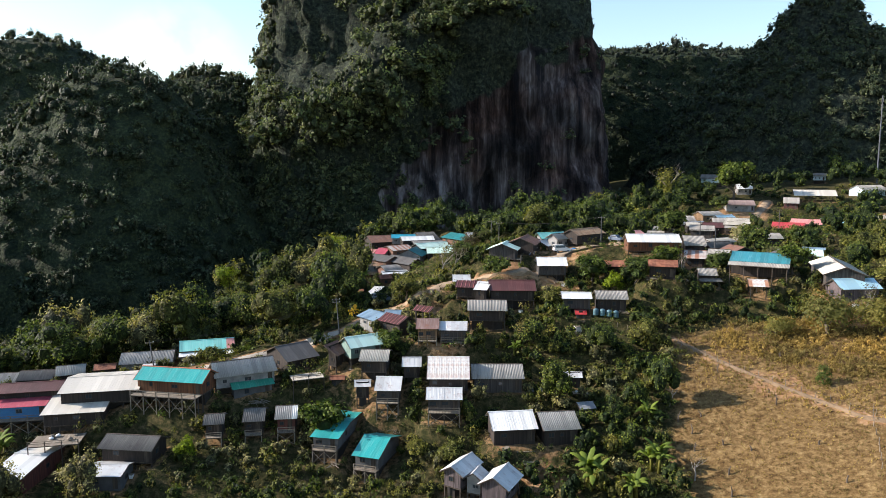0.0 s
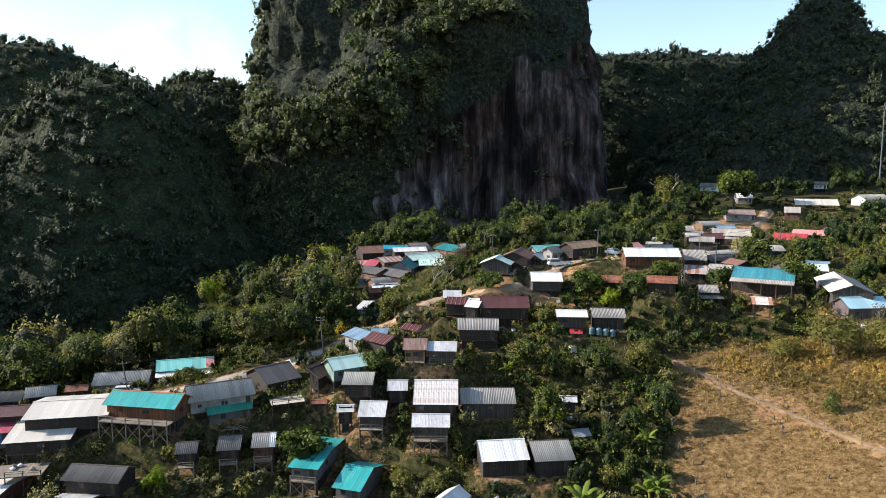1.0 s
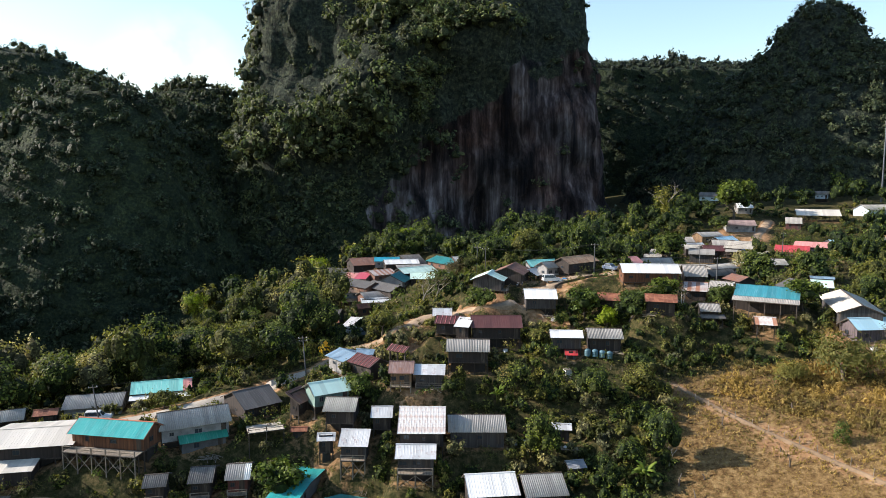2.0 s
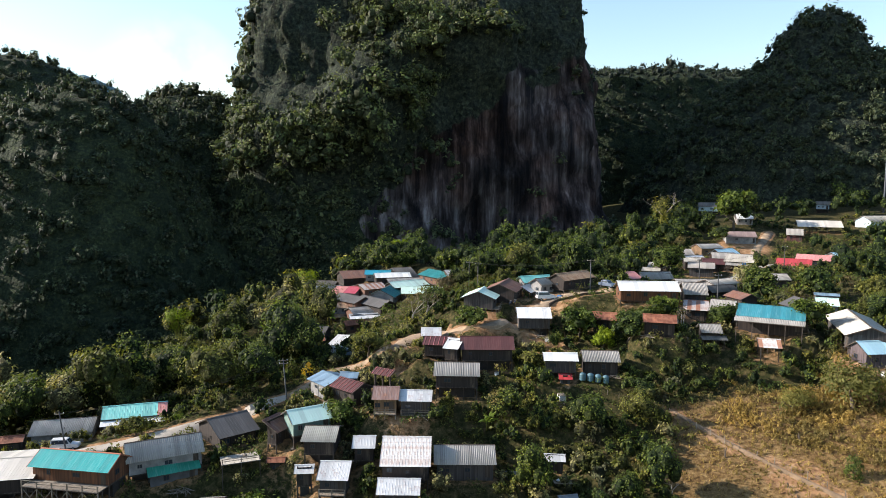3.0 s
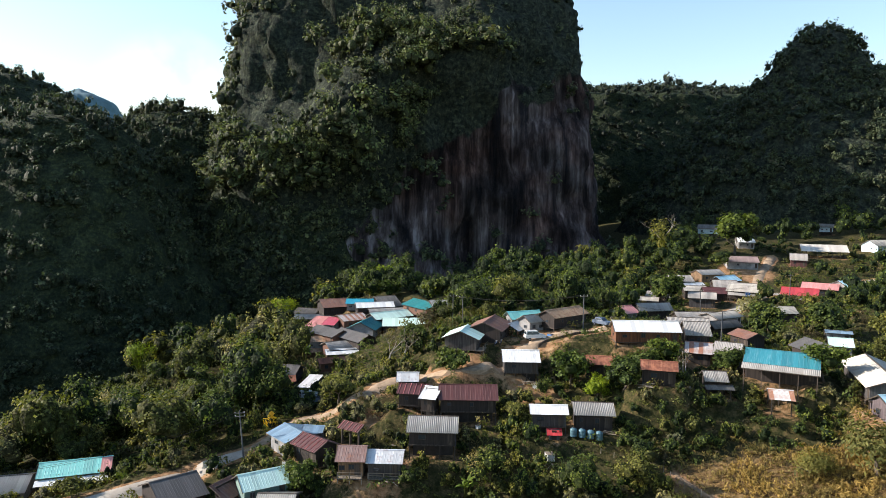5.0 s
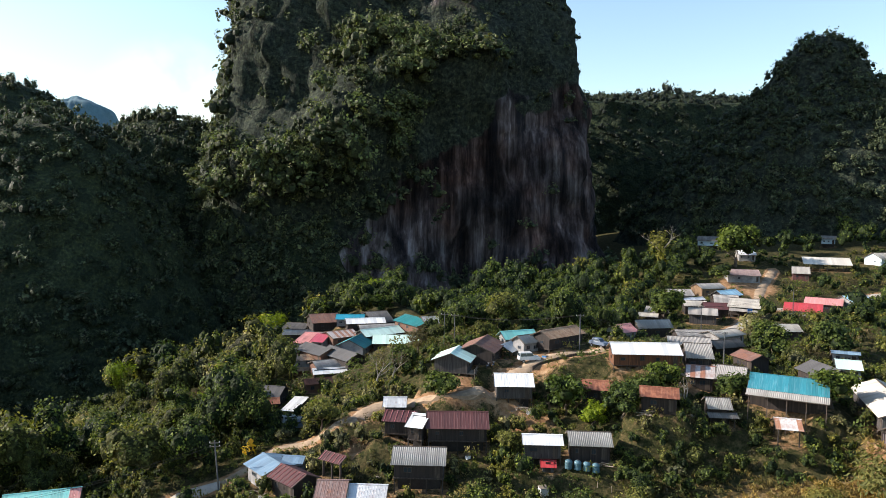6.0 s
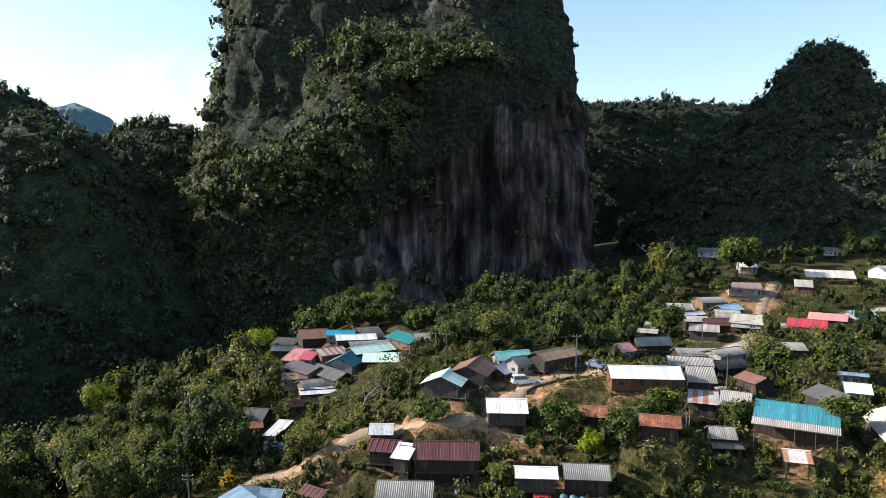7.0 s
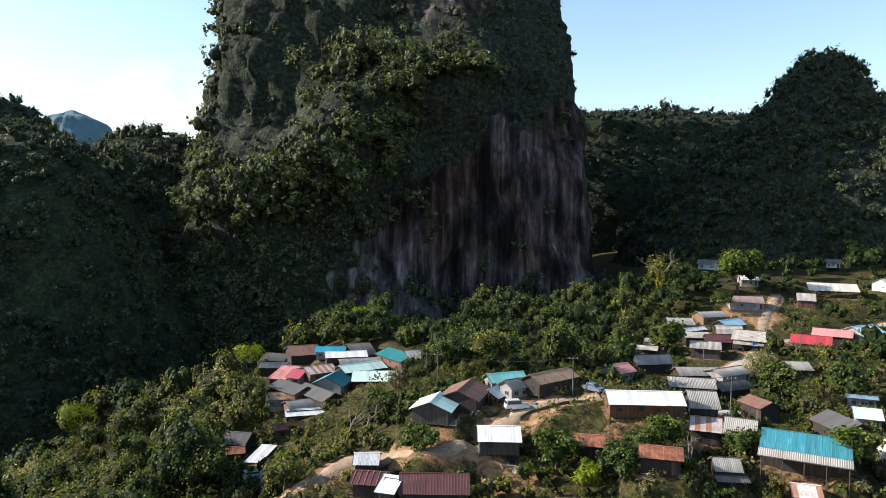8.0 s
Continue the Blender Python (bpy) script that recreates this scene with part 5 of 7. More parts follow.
# ---- houses ----
def sheet_mesh(name, width, run, rise, material, wave):
    """One roofing sheet that goes up the slope: corrugated or ribbed, with thickness."""
    g, slope = Geo(), math.hypot(run, rise)
    if wave == "corr":
        xs = np.linspace(0, width, 13)
        zs = 0.065 * np.cos(xs / width * 6 * math.pi)
    else:
        w = width
        xs = np.array([0, 0.04, 0.44, 0.48, 0.52, 0.56, 0.96, 1.0]) * w
        zs = np.array([0.022, 0.0, 0.0, 0.022, 0.022, 0.0, 0.0, 0.022])
    nx, ny, nz = 0, -rise / slope, run / slope
    top = [(x, t * run + ny * z, t * rise + nz * z) for t in (0, 1) for x, z in zip(xs, zs)]
    n = len(xs)
    low = [(x, y - ny * 0.03, z - nz * 0.03) for x, y, z in top]
    faces = [(i, i + 1, n + i + 1, n + i) for i in range(n - 1)]
    faces += [(2 * n + i + 1, 2 * n + i, 3 * n + i, 3 * n + i + 1) for i in range(n - 1)]
    faces += [(i + 1, i, 2 * n + i, 2 * n + i + 1) for i in range(n - 1)]
    faces += [(0, n, 3 * n, 2 * n), (2 * n - 1, n - 1, 3 * n - 1, 4 * n - 1)]
    return g.add(top + low, faces).mesh(name, material, wave == "corr")


FOOT = []        # house footprints: x, y, turn, half length, half depth


def window(parent, x, y, z, w, h, face=0.0, frame_m=None):
    """A window set proud in a wall that looks along -y (turned by face)."""
    g = Geo()
    for a, b, c, d in ((-w / 2, w / 2, 0, 0.07), (-w / 2, w / 2, h - 0.07, h), (-w / 2, -w / 2 + 0.07, 0.07, h - 0.07), (w / 2 - 0.07, w / 2, 0.07, h - 0.07), (-0.03, 0.03, 0.07, h - 0.07)):
        g.box(a, b, -0.08, 0.02, c, d)
    fr = part("window_frame", g, frame_m or WOOD, parent, m=pose(x, y, z, 0, 0, face))
    part("pane", Geo().box(-w / 2 + 0.06, w / 2 - 0.06, -0.03, -0.01, 0.06, h - 0.06), GLASS, fr)
    return fr


def house(x, y, z, yaw, length, run, rise, roof, wall, label, back=1.0, deck=0.0, skirt=None, trim=None, windows=2, stilts=False):
    """A house under a pitched roof. x, y, z: the middle of its lower front eave; yaw: the way that eave runs; run and rise: of the front slope."""
    c, s = math.cos(radians(yaw)), math.sin(radians(yaw))

    def place(u, v):
        return x + c * u - s * v, y + s * u + c * v
    deep = run * (1 + back)
    corners = [(-length / 2 + 0.4, 0.5), (length / 2 - 0.4, 0.5), (length / 2 - 0.4, deep - 0.5), (-length / 2 + 0.4, deep - 0.5)]
    low = [land_at(*place(*p)) for p in corners]
    base = min(low)
    eave = z - base
    t = thing("house", pose(x, y, base, 0, 0, yaw), label, "house", "hillside houses")
    FOOT.append((*place(0, deep / 2), radians(yaw), length / 2, deep / 2))
    lx, ly = length / 2 - 0.5, 0.75
    open_sided = wall == "open"
    stilts = (stilts or eave > 3.3) and not open_sided
    floor = eave - 2.35 if stilts else -0.4
    e = eave + ly * rise / run - 0.1
    wm = WALLS.get(wall, WOOD)
    trim = ORANGE if trim == "orange" else trim
    y2 = deep - ly
    e2 = eave + ly * rise / (run * back) - 0.1 if back > 0.3 else eave + rise - 0.15
    peak = eave + rise - 0.12
    if not open_sided:
        part("wall", Geo().box(-lx, lx, ly, ly + 0.12, floor, e), wm, t)
        part("wall", Geo().box(-lx, lx, y2 - 0.12, y2, floor, e2), wm, t)
        for sx in (-1, 1):
            xa, xb = sorted((sx * lx, sx * (lx - 0.12)))
            prof = [(ly + 0.12, floor), (y2 - 0.12, floor), (y2 - 0.12, e2), (run, peak), (ly + 0.12, e)]
            g = Geo().add([(q, a, b) for q in (xa, xb) for a, b in prof], [(4, 3, 2, 1, 0), (5, 6, 7, 8, 9), (0, 1, 6, 5), (1, 2, 7, 6), (2, 3, 8, 7), (3, 4, 9, 8), (4, 0, 5, 9)])
            part("wall", g, wm, t)
        fm = FRAME if wall in ("white", "school", "blue", "green") else None
        own = random.Random(int(x * 13 + y * 7))
        nwin = windows - (own.random() < 0.4) if length > 4.5 else 1
        bottom = max(floor, eave - 2.5)
        for k in range(nwin):
            window(t, -lx + (k + 0.5 + own.uniform(-0.12, 0.12)) * 2 * lx / (nwin + 0.7), ly, bottom + own.uniform(0.85, 1.05), min(own.uniform(0.6, 1.4), lx * 0.5), own.uniform(0.6, 1.0), 0.0, fm)
        part("door", Geo().box(lx - 1.35, lx - 0.5, ly - 0.05, ly + 0.01, bottom + 0.05, bottom + 2.0), WOOD, t)
        for sx in (-1, 1):
            if own.random() < 0.6:
                window(t, sx * lx, ly + (y2 - ly) * own.uniform(0.35, 0.6), bottom + 0.95, own.uniform(0.6, 1.1), own.uniform(0.6, 1.0), 90 * sx, fm)
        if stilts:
            # Dark block fills the space from ground to floor, behind the front posts.
            part("footing", Geo().box(-lx + 0.5, lx - 0.5, ly + min(1.6, 0.3 * deep), y2 - 0.3, -0.4, floor - 0.2), UNDERFLOOR, t)
            part("floor_platform", Geo().box(-lx - 0.1, lx + 0.1, ly - 0.1, y2 + 0.1, floor - 0.18, floor), WOOD, t)
    n_post = max(2, int(round(length / 3.0)) + 1)
    for row_y in (ly + 0.06, y2 - 0.06):
        for k in range(n_post):
            px = -lx + 0.06 + (2 * lx - 0.12) * k / (n_post - 1)
            gz0 = land_at(*place(px, row_y)) - base - 0.4
            top = (e if row_y < run else e2) - 0.05 if open_sided else floor - 0.1
            if top - gz0 > 0.5 and (open_sided or stilts):
                part("post", Geo().box(px - 0.09, px + 0.09, row_y - 0.09, row_y + 0.09, gz0, top), WOOD, t)
    # roof: ridge cap and verge boards, then the sheets
    wave = "corr" if roof.startswith("corr") or roof in ("pinkgrey",) else "rib"
    a, b, k = eave + rise + 0.09, 0.2 * rise / run, 0.03
    g = Geo().add([(q * length / 2, y_, z_) for q in (-1, 1) for y_, z_ in ((run - 0.2, a - b), (run, a), (run + 0.2, a - b), (run + 0.2, a - b - k), (run, a - k), (run - 0.2, a - b - k))],
                  [(0, 1, 7, 6), (1, 2, 8, 7), (2, 3, 9, 8), (3, 4, 10, 9), (4, 5, 11, 10), (5, 0, 6, 11), (5, 4, 1, 0), (4, 3, 2, 1), (6, 7, 10, 11), (7, 8, 9, 10)])
    rm = ROOFS[{"tealpink": "mintteal", "maroonstripe": "maroon", "tealskirt": "roofteal", "corrwhite": "corr"}.get(roof, roof)]
    roof_ob = part("roof", g, trim or (WOOD if wave == "corr" else rm), t)
    for sx in (-1, 1):
        xe = sx * (length / 2 - 0.03)
        part("verge_board", Geo().beam((xe, 0.0, eave - 0.07), (xe, run, eave + rise - 0.07), 0.06, 0.2), trim or WOOD, t)
        if back > 0.05:
            part("verge_board", Geo().beam((xe, run, eave + rise - 0.07), (xe, deep, eave - 0.07), 0.06, 0.2), trim or WOOD, t)
    n = max(2, int(round(length / 0.95)))
    w = length / n
    front = sheet_mesh("roof_sheet", w, run, rise, rm, "corr" if roof == "corrwhite" else wave)
    rear = front if abs(back - 1) < 0.01 else sheet_mesh("roof_sheet", w, run * back, rise, rm, wave) if back > 0.05 else None
    alt = None
    if roof == "tealpink":
        alt = (sheet_mesh("roof_sheet", w, run, rise, ROOFS["pinkfade"], wave), lambda k: k >= n - max(2, n // 7))
    elif roof == "maroonstripe":
        alt = (sheet_mesh("roof_sheet", w * 0.13, run, rise + 0.05, ROOFS["pinkfade"], wave), lambda k: False)
    elif roof == "corrwhite":
        alt = (sheet_mesh("roof_sheet", w, run, rise, ROOFS["white"], "corr"), lambda k: k in (n - 1,))
    for k in range(n):
        me = alt[0] if alt and alt[1](k) else front
        ob = part("roof_sheet", me, None, roof_ob, m=pose(-length / 2 + k * w, 0, eave))
        if rear:
            part("roof_sheet", rear, None, roof_ob, m=pose(-length / 2 + (k + 1) * w, deep, eave, 0, 0, 180))
    if roof == "maroonstripe":
        for k in range(0, n):
            part("roof_sheet", alt[0], None, roof_ob, m=pose(-length / 2 + (k + 0.35) * w, 0, eave + 0.05))
    if skirt:
        sr, sm, dz = skirt
        sk = sheet_mesh("skirt_sheet", w, sr, sr * 0.25, ROOFS[sm], "corr" if sm.startswith("corr") else "rib")
        frame_ob = part("skirt_roof", Geo().beam((-length / 2, -sr + 0.05, eave - sr * 0.25 - 0.1 - dz), (length / 2, -sr + 0.05, eave - sr * 0.25 - 0.1 - dz), 0.08, 0.12), WOOD, t)
        for k in range(n):
            part("skirt_sheet", sk, None, frame_ob, m=pose(-length / 2 + k * w, -sr + 0.1, eave - sr * 0.25 - dz))
        for k in range(n_post):
            px = -lx + 2 * lx * k / (n_post - 1)
            gz0 = land_at(*place(px, -sr + 0.3)) - base - 0.4
            part("post", Geo().box(px - 0.07, px + 0.07, -sr + 0.15, -sr + 0.29, gz0, eave - sr * 0.25 - dz - 0.05), WOOD, t)
    if deck:
        fz = floor if stilts else max(0.1, eave - 2.5)
        n_b = max(3, int(length / 0.6))
        dk = part("deck", Geo().box(-lx, lx, ly - 0.1 - deck, ly - 0.1, fz - 0.2, fz - 0.08), WOOD, t, "sun-bleached plank deck")
        board = Geo().box(0, 2 * lx / n_b - 0.05, -deck, 0, 0, 0.06).mesh("board", PALE)
        for k in range(n_b):
            part("board", board, None, dk, m=pose(-lx + k * 2 * lx / n_b, ly - 0.1, fz - 0.08))
        for k in range(n_post):
            px = -lx + 0.08 + (2 * lx - 0.16) * k / (n_post - 1)
            for py in (ly - deck, ly - 0.6 * deck):
                gz0 = land_at(*place(px, py)) - base - 0.4
                part("post", Geo().box(px - 0.08, px + 0.08, py - 0.08, py + 0.08, gz0, fz + (0.95 if py == ly - deck else -0.1)), PALE if py == ly - deck else WOOD, t)
        for hz in (0.5, 0.92):
            part("rail", Geo().beam((-lx, ly - deck, fz + hz), (lx, ly - deck, fz + hz), 0.07, 0.09), PALE, t)
        ga = land_at(*place(0, ly - deck)) - base
        if fz - ga > 2.2:
            for k in range(n_post - 1):
                xa = -lx + 0.08 + (2 * lx - 0.16) * k / (n_post - 1)
                xb = -lx + 0.08 + (2 * lx - 0.16) * (k + 1) / (n_post - 1)
                part("brace", Geo().beam((xa, ly - deck, fz - 0.3), (xb, ly - deck, max(ga, fz - 3.2)), 0.08), PALE, t)
                part("brace", Geo().beam((xb, ly - deck, fz - 0.3), (xa, ly - deck, max(ga, fz - 3.2)), 0.08), PALE, t)
    return t


# ---- the village ----
for args, more in SITES:
    house(*args, **more)



# ---- vehicles ----
def car(x, y, yaw, paint, label, length=4.6, height=1.75, boxy=True, top=None):
    """A parked car that faces +x before it is turned."""
    w, l = 1.8, length
    t = thing("car", pose(x, y, land_at(x, y) + 0.36, 0, 0, yaw), label, "car", "parked cars")
    prof = [(-l / 2, 0.35), (-l / 2, 0.85), (-l / 2 + 0.12, 1.0), (l * 0.22, 1.0), (l * 0.46, 0.88), (l / 2, 0.72), (l / 2, 0.35), (l * 0.42, 0.25), (-l * 0.42, 0.25)]
    n = len(prof)
    g = Geo().add([(a, s * w / 2, b) for s in (-1, 1) for a, b in prof], [tuple(range(n)), tuple(reversed(range(n, 2 * n)))] + [((i + 1) % n, i, n + i, n + (i + 1) % n) for i in range(n)])
    part("body", g, paint, t)
    back, front = (-l / 2 + 0.08, l * 0.12) if boxy else (-l * 0.34, l * 0.10)
    cab = [(back, 1.0), (back + 0.12, height), (front - 0.15, height), (front + 0.55, 1.0)]
    g = Geo().add([(a, s * (w / 2 - (0.06 if b <= 1.0 else 0.2)), b) for s in (-1, 1) for a, b in cab], [(0, 1, 2, 3), (7, 6, 5, 4), (0, 4, 5, 1), (1, 5, 6, 2), (2, 6, 7, 3)])
    part("cabin", g, top or paint, t)
    part("windscreen", Geo().add([(front + 0.5, -0.72, 1.06), (front + 0.5, 0.72, 1.06), (front - 0.06, 0.6, height - 0.1), (front - 0.06, -0.6, height - 0.1)], [(0, 1, 2, 3)]), GLASS, t, m=pose(0.03, 0, 0.02))
    part("rear_window", Geo().add([(back, 0.66, 1.1), (back, -0.66, 1.1), (back + 0.1, -0.58, height - 0.15), (back + 0.1, 0.58, height - 0.15)], [(0, 1, 2, 3)]), GLASS, t, m=pose(-0.03, 0, 0))
    for s in (-1, 1):
        for a, b in ((back + 0.25, (back + front) / 2 - 0.05), ((back + front) / 2 + 0.05, front - 0.02)):
            v = [(a, s * (w / 2 - 0.07), 1.08), (b + 0.25, s * (w / 2 - 0.07), 1.08), (b, s * (w / 2 - 0.165), height - 0.13), (a, s * (w / 2 - 0.165), height - 0.13)]
            part("side_window", Geo().add(v, [(0, 1, 2, 3) if s < 0 else (3, 2, 1, 0)]), GLASS, t, m=pose(0, s * 0.012, 0))
        part("headlight", Geo().box(l / 2 - 0.1, l / 2 + 0.02, s * 0.62 - 0.16, s * 0.62 + 0.16, 0.6, 0.74), LAMP_CLEAR, t)
        part("tail_light", Geo().box(-l / 2 - 0.02, -l / 2 + 0.06, s * 0.72 - 0.1, s * 0.72 + 0.1, 0.68, 0.9), LAMP_RED, t)
        for a in (-l * 0.31, l * 0.31):
            wh = part("wheel", Geo().tube([(a, s * (w / 2 - 0.2), 0.02), (a, s * (w / 2 + 0.02), 0.02)], [0.36, 0.36], 16), RUBBER, t)
            part("rim", Geo().tube([(a, s * (w / 2 + 0.0), 0.02), (a, s * (w / 2 + 0.035), 0.02)], [0.21, 0.19], 12), CHROME, wh)
    for e in (-1, 1):
        part("bumper", Geo().box(e * l / 2 - 0.08, e * l / 2 + 0.08, -w / 2 + 0.05, w / 2 - 0.05, 0.34, 0.52), paint if paint is not CAR_WHITE else CAR_SILVER, t)
    return t


car(-63.2, 149.6, 10, CAR_WHITE, "white off-road car parked on the lane", 4.9, 1.85)
car(32.4, 191.0, 10, CAR_WHITE, "white pickup with a white canopy on the dirt road", 4.7, 1.85)
car(48.4, 195.8, -52, CAR_BLUE, "blue-grey hatchback parked by the house", 4.2, 1.6, False)
car(-17.0, 186.5, 25, CAR_SILVER, "silver car under the white shelter", 4.3, 1.6)
car(-15.0, 182.0, 25, CAR_BLUE, "dark car parked beside the white shelter", 4.3, 1.55, False)


def motorbike(x, y, yaw):
    t = thing("motorbike", pose(x, y, land_at(x, y) + 0.3, 0, 0, yaw), "small dark motorbike parked by the house", "motorbike", "motorbikes")
    for a in (-0.6, 0.6):
        part("wheel", Geo().tube([(a, -0.05, 0.3), (a, 0.05, 0.3)], [0.3, 0.3], 14), RUBBER, t)
    part("frame", Geo().beam((-0.55, 0, 0.5), (0.5, 0, 0.75), 0.18, 0.25), CAR_BLUE, t)
    part("seat", Geo().box(-0.6, 0.1, -0.12, 0.12, 0.72, 0.84), RUBBER, t)
    part("fork", Geo().beam((0.6, 0, 0.3), (0.42, 0, 1.0), 0.07), CHROME, t)
    part("handlebar", Geo().beam((0.42, -0.32, 1.02), (0.42, 0.32, 1.02), 0.05), CHROME, t)


motorbike(18.6, 186.6, 30), motorbike(23.4, 187.8, 60), motorbike(24.6, 188.3, 70)


# ---- poles, wires, tower ----
def power_pole(x, y, h, lean=(0, 0), arms=1):
    z = land_at(x, y)
    t = thing("power_pole", pose(x, y, z, lean[0], lean[1]), "grey concrete power pole with a crossarm", "pole", "power poles")
    part("pole", Geo().tube([(0, 0, -0.5), (0, 0, h)], [0.16, 0.10], 8), CONCRETE, t)
    for k in range(arms):
        arm = part("crossarm", Geo().box(-0.9, 0.9, -0.06, 0.06, h - 0.5 - 0.6 * k, h - 0.38 - 0.6 * k), PALE, t)
        for a in (-0.8, 0.0, 0.8):
            part("insulator", Geo().tube([(a, 0, h - 0.38 - 0.6 * k), (a, 0, h - 0.2 - 0.6 * k)], [0.05, 0.06], 7), SIGN_WHITE, arm)
    return x, y, z + h - 0.2


tops = [power_pole(*p) for p in ((14.5, 212.4, 8.5, (0, 1)), (44.3, 196.5, 8.0, (0, 0)), (75.4, 194.2, 9.0, (1, 0)), (92.4, 252.0, 8.5, (0, -1)), (-23.9, 159.2, 9.0, (0, -4), 2), (-62.0, 147.6, 8.0, (0, -7)), (128.8, 269.3, 8.5, (0, 0)), (17.2, 215.5, 7.5, (0, 0)))]
for i, j in ((4, 5), (0, 1), (1, 2), (3, 6)):
    a, b = Vector(tops[i]), Vector(tops[j])
    for off in (-0.7, 0.7):
        pts = [a.lerp(b, k / 14) + Vector((off, 0, -2.4 * (1 - (2 * k / 14 - 1) ** 2) * (a - b).length / 60)) for k in range(15)]
        w = thing("power_line", pose(*pts[0]), "thin dark power line slung between poles", "cable", "power lines")
        part("wire", Geo().tube([p - pts[0] for p in pts], [0.022] * 15, 4), RUBBER, w)

tower_z = land_at(231, 377)
mast = thing("radio_mast", pose(231, 377, tower_z), "tall thin grey mast with white antennas", "mast")
part("shaft", Geo().tube([(0, 0, -1), (0, 0, 20), (0, 0, 46)], [0.42, 0.36, 0.26], 10), MAST, mast)
for k in range(6):
    a, z = 60 * k, 39.5 + 3.0 * (k % 2)
    part("antenna", Geo().box(0.35, 0.55, -0.12, 0.15, z, z + 2.0), CONCRETE, mast, m=pose(0, 0, 0, 0, 0, a))


# ---- tanks, signs, small structures ----
def water_tank(x, y, material, label, r=0.62, h=1.55):
    t = thing("water_tank", pose(x, y, land_at(x, y)), label, "water tank", "water tanks")
    zs = [0, 0.05, 0.35, 0.4, 0.45, 0.8, 0.85, 0.9, 1.2, 1.3, 1.42, 1.5]
    rs = [0.94, 1, 1, 0.95, 1, 1, 0.95, 1, 1, 0.85, 0.5, 0.3]
    part("shell", Geo().tube([(0, 0, z * h / 1.5) for z in zs], [q * r for q in rs], 18), material, t, smooth=True)
    part("lid", Geo().tube([(0, 0, h), (0, 0, h + 0.07)], [0.3 * r, 0.28 * r], 12), RUBBER, t)


for k in range(4):
    water_tank(34.6 + 1.45 * k, 156.6 - 0.25 * k, TANK, "blue-grey plastic water tank below the house")
water_tank(57.7, 210.0, TANK_BLUE, "bright blue plastic water tank on a stand", 0.55, 1.9)
water_tank(44.0, 181.6, TANK_BLUE, "bright blue plastic water tank behind the house", 0.6, 1.6)

t = thing("road_sign", pose(-21.9, 172.4, land_at(-21.9, 172.4)), "two yellow diamond warning signs on a post", "sign")
part("post", Geo().tube([(0, 0, -0.3), (0, 0, 3.3)], [0.05, 0.05], 6), CONCRETE, t)
for z in (2.8, 1.8):
    part("sign_plate", Geo().box(-0.42, 0.42, -0.02, 0.02, -0.42, 0.42), SIGN_YELLOW, t, m=pose(0, -0.07, z) @ pose(0, 0, 0, 0, 45, 0))
t = thing("road_sign", pose(112.9, 265.2, land_at(112.9, 265.2)), "blue square sign with a white figure on a post", "sign")
part("post", Geo().tube([(0, 0, -0.3), (0, 0, 3.2)], [0.06, 0.06], 6), CONCRETE, t)
plate = part("sign_plate", Geo().box(-0.75, 0.75, -0.03, 0.03, 1.9, 3.4), SIGN_BLUE, t)
part("sign_figure", Geo().box(-0.4, 0.25, -0.045, -0.032, 2.2, 2.55).box(-0.1, 0.1, -0.045, -0.032, 2.55, 3.2), SIGN_WHITE, plate)


def low_wall(points, h, material, label, name="low_wall", thick=0.25):
    """A low wall or kerb that follows the ground."""
    line = along(points, 1.2)
    t = thing(name, pose(line[0][0], line[0][1], land_at(*line[0])), label, "wall")
    o = np.array([line[0][0], line[0][1], land_at(*line[0])])
    for a, b in zip(line[:-1], line[1:]):
        za, zb = land_at(*a) - o[2], land_at(*b) - o[2]
        d = (b - a) / np.linalg.norm(b - a)
        s = np.array([-d[1], d[0]]) * thick / 2
        top = [(*(a - o[:2] - s), za + h), (*(a - o[:2] + s), za + h), (*(b - o[:2] + s), zb + h), (*(b - o[:2] - s), zb + h)]
        low = [(p[0], p[1], p[2] - h - 0.8) for p in top]
        part("stone", Geo().add(top + low, [(3, 2, 1, 0), (4, 5, 6, 7), (0, 1, 5, 4), (1, 2, 6, 5), (2, 3, 7, 6), (3, 0, 4, 7)]), material, t)


low_wall([(9.0, 178.6), (15.6, 176.2), (20.6, 176.9), (23.2, 177.6)], 0.45, EARTH, "pale earth kerb along the dirt road")
low_wall([(32.6, 187.2), (36.4, 189.6), (41.2, 190.8), (46.6, 191.4)], 0.6, WOOD, "dark plank edging along the dirt road")


def fence(points, label, step=2.6, h=1.2, wires=2):
    line = along(points, step)
    o = Vector((line[0][0], line[0][1], land_at(*line[0])))
    t = thing("fence", Matrix.Translation(o), label, "fence")
    prev = None
    for p in line:
        q = Vector((p[0], p[1], land_at(*p))) - o
        lean = Vector((random.uniform(-0.12, 0.12), random.uniform(-0.12, 0.12), h * random.uniform(0.85, 1.2)))
        part("post", Geo().tube([q - Vector((0, 0, 0.3)), q + lean], [0.07, 0.05], 5), PALE, t)
        if prev is not None:
            for k in range(wires):
                f = (k + 1) / (wires + 0.4)
                part("wire", Geo().tube([prev[0] + prev[1] * f, q + lean * f], [0.015, 0.015], 4), WOOD, t)
        prev = (q, lean)


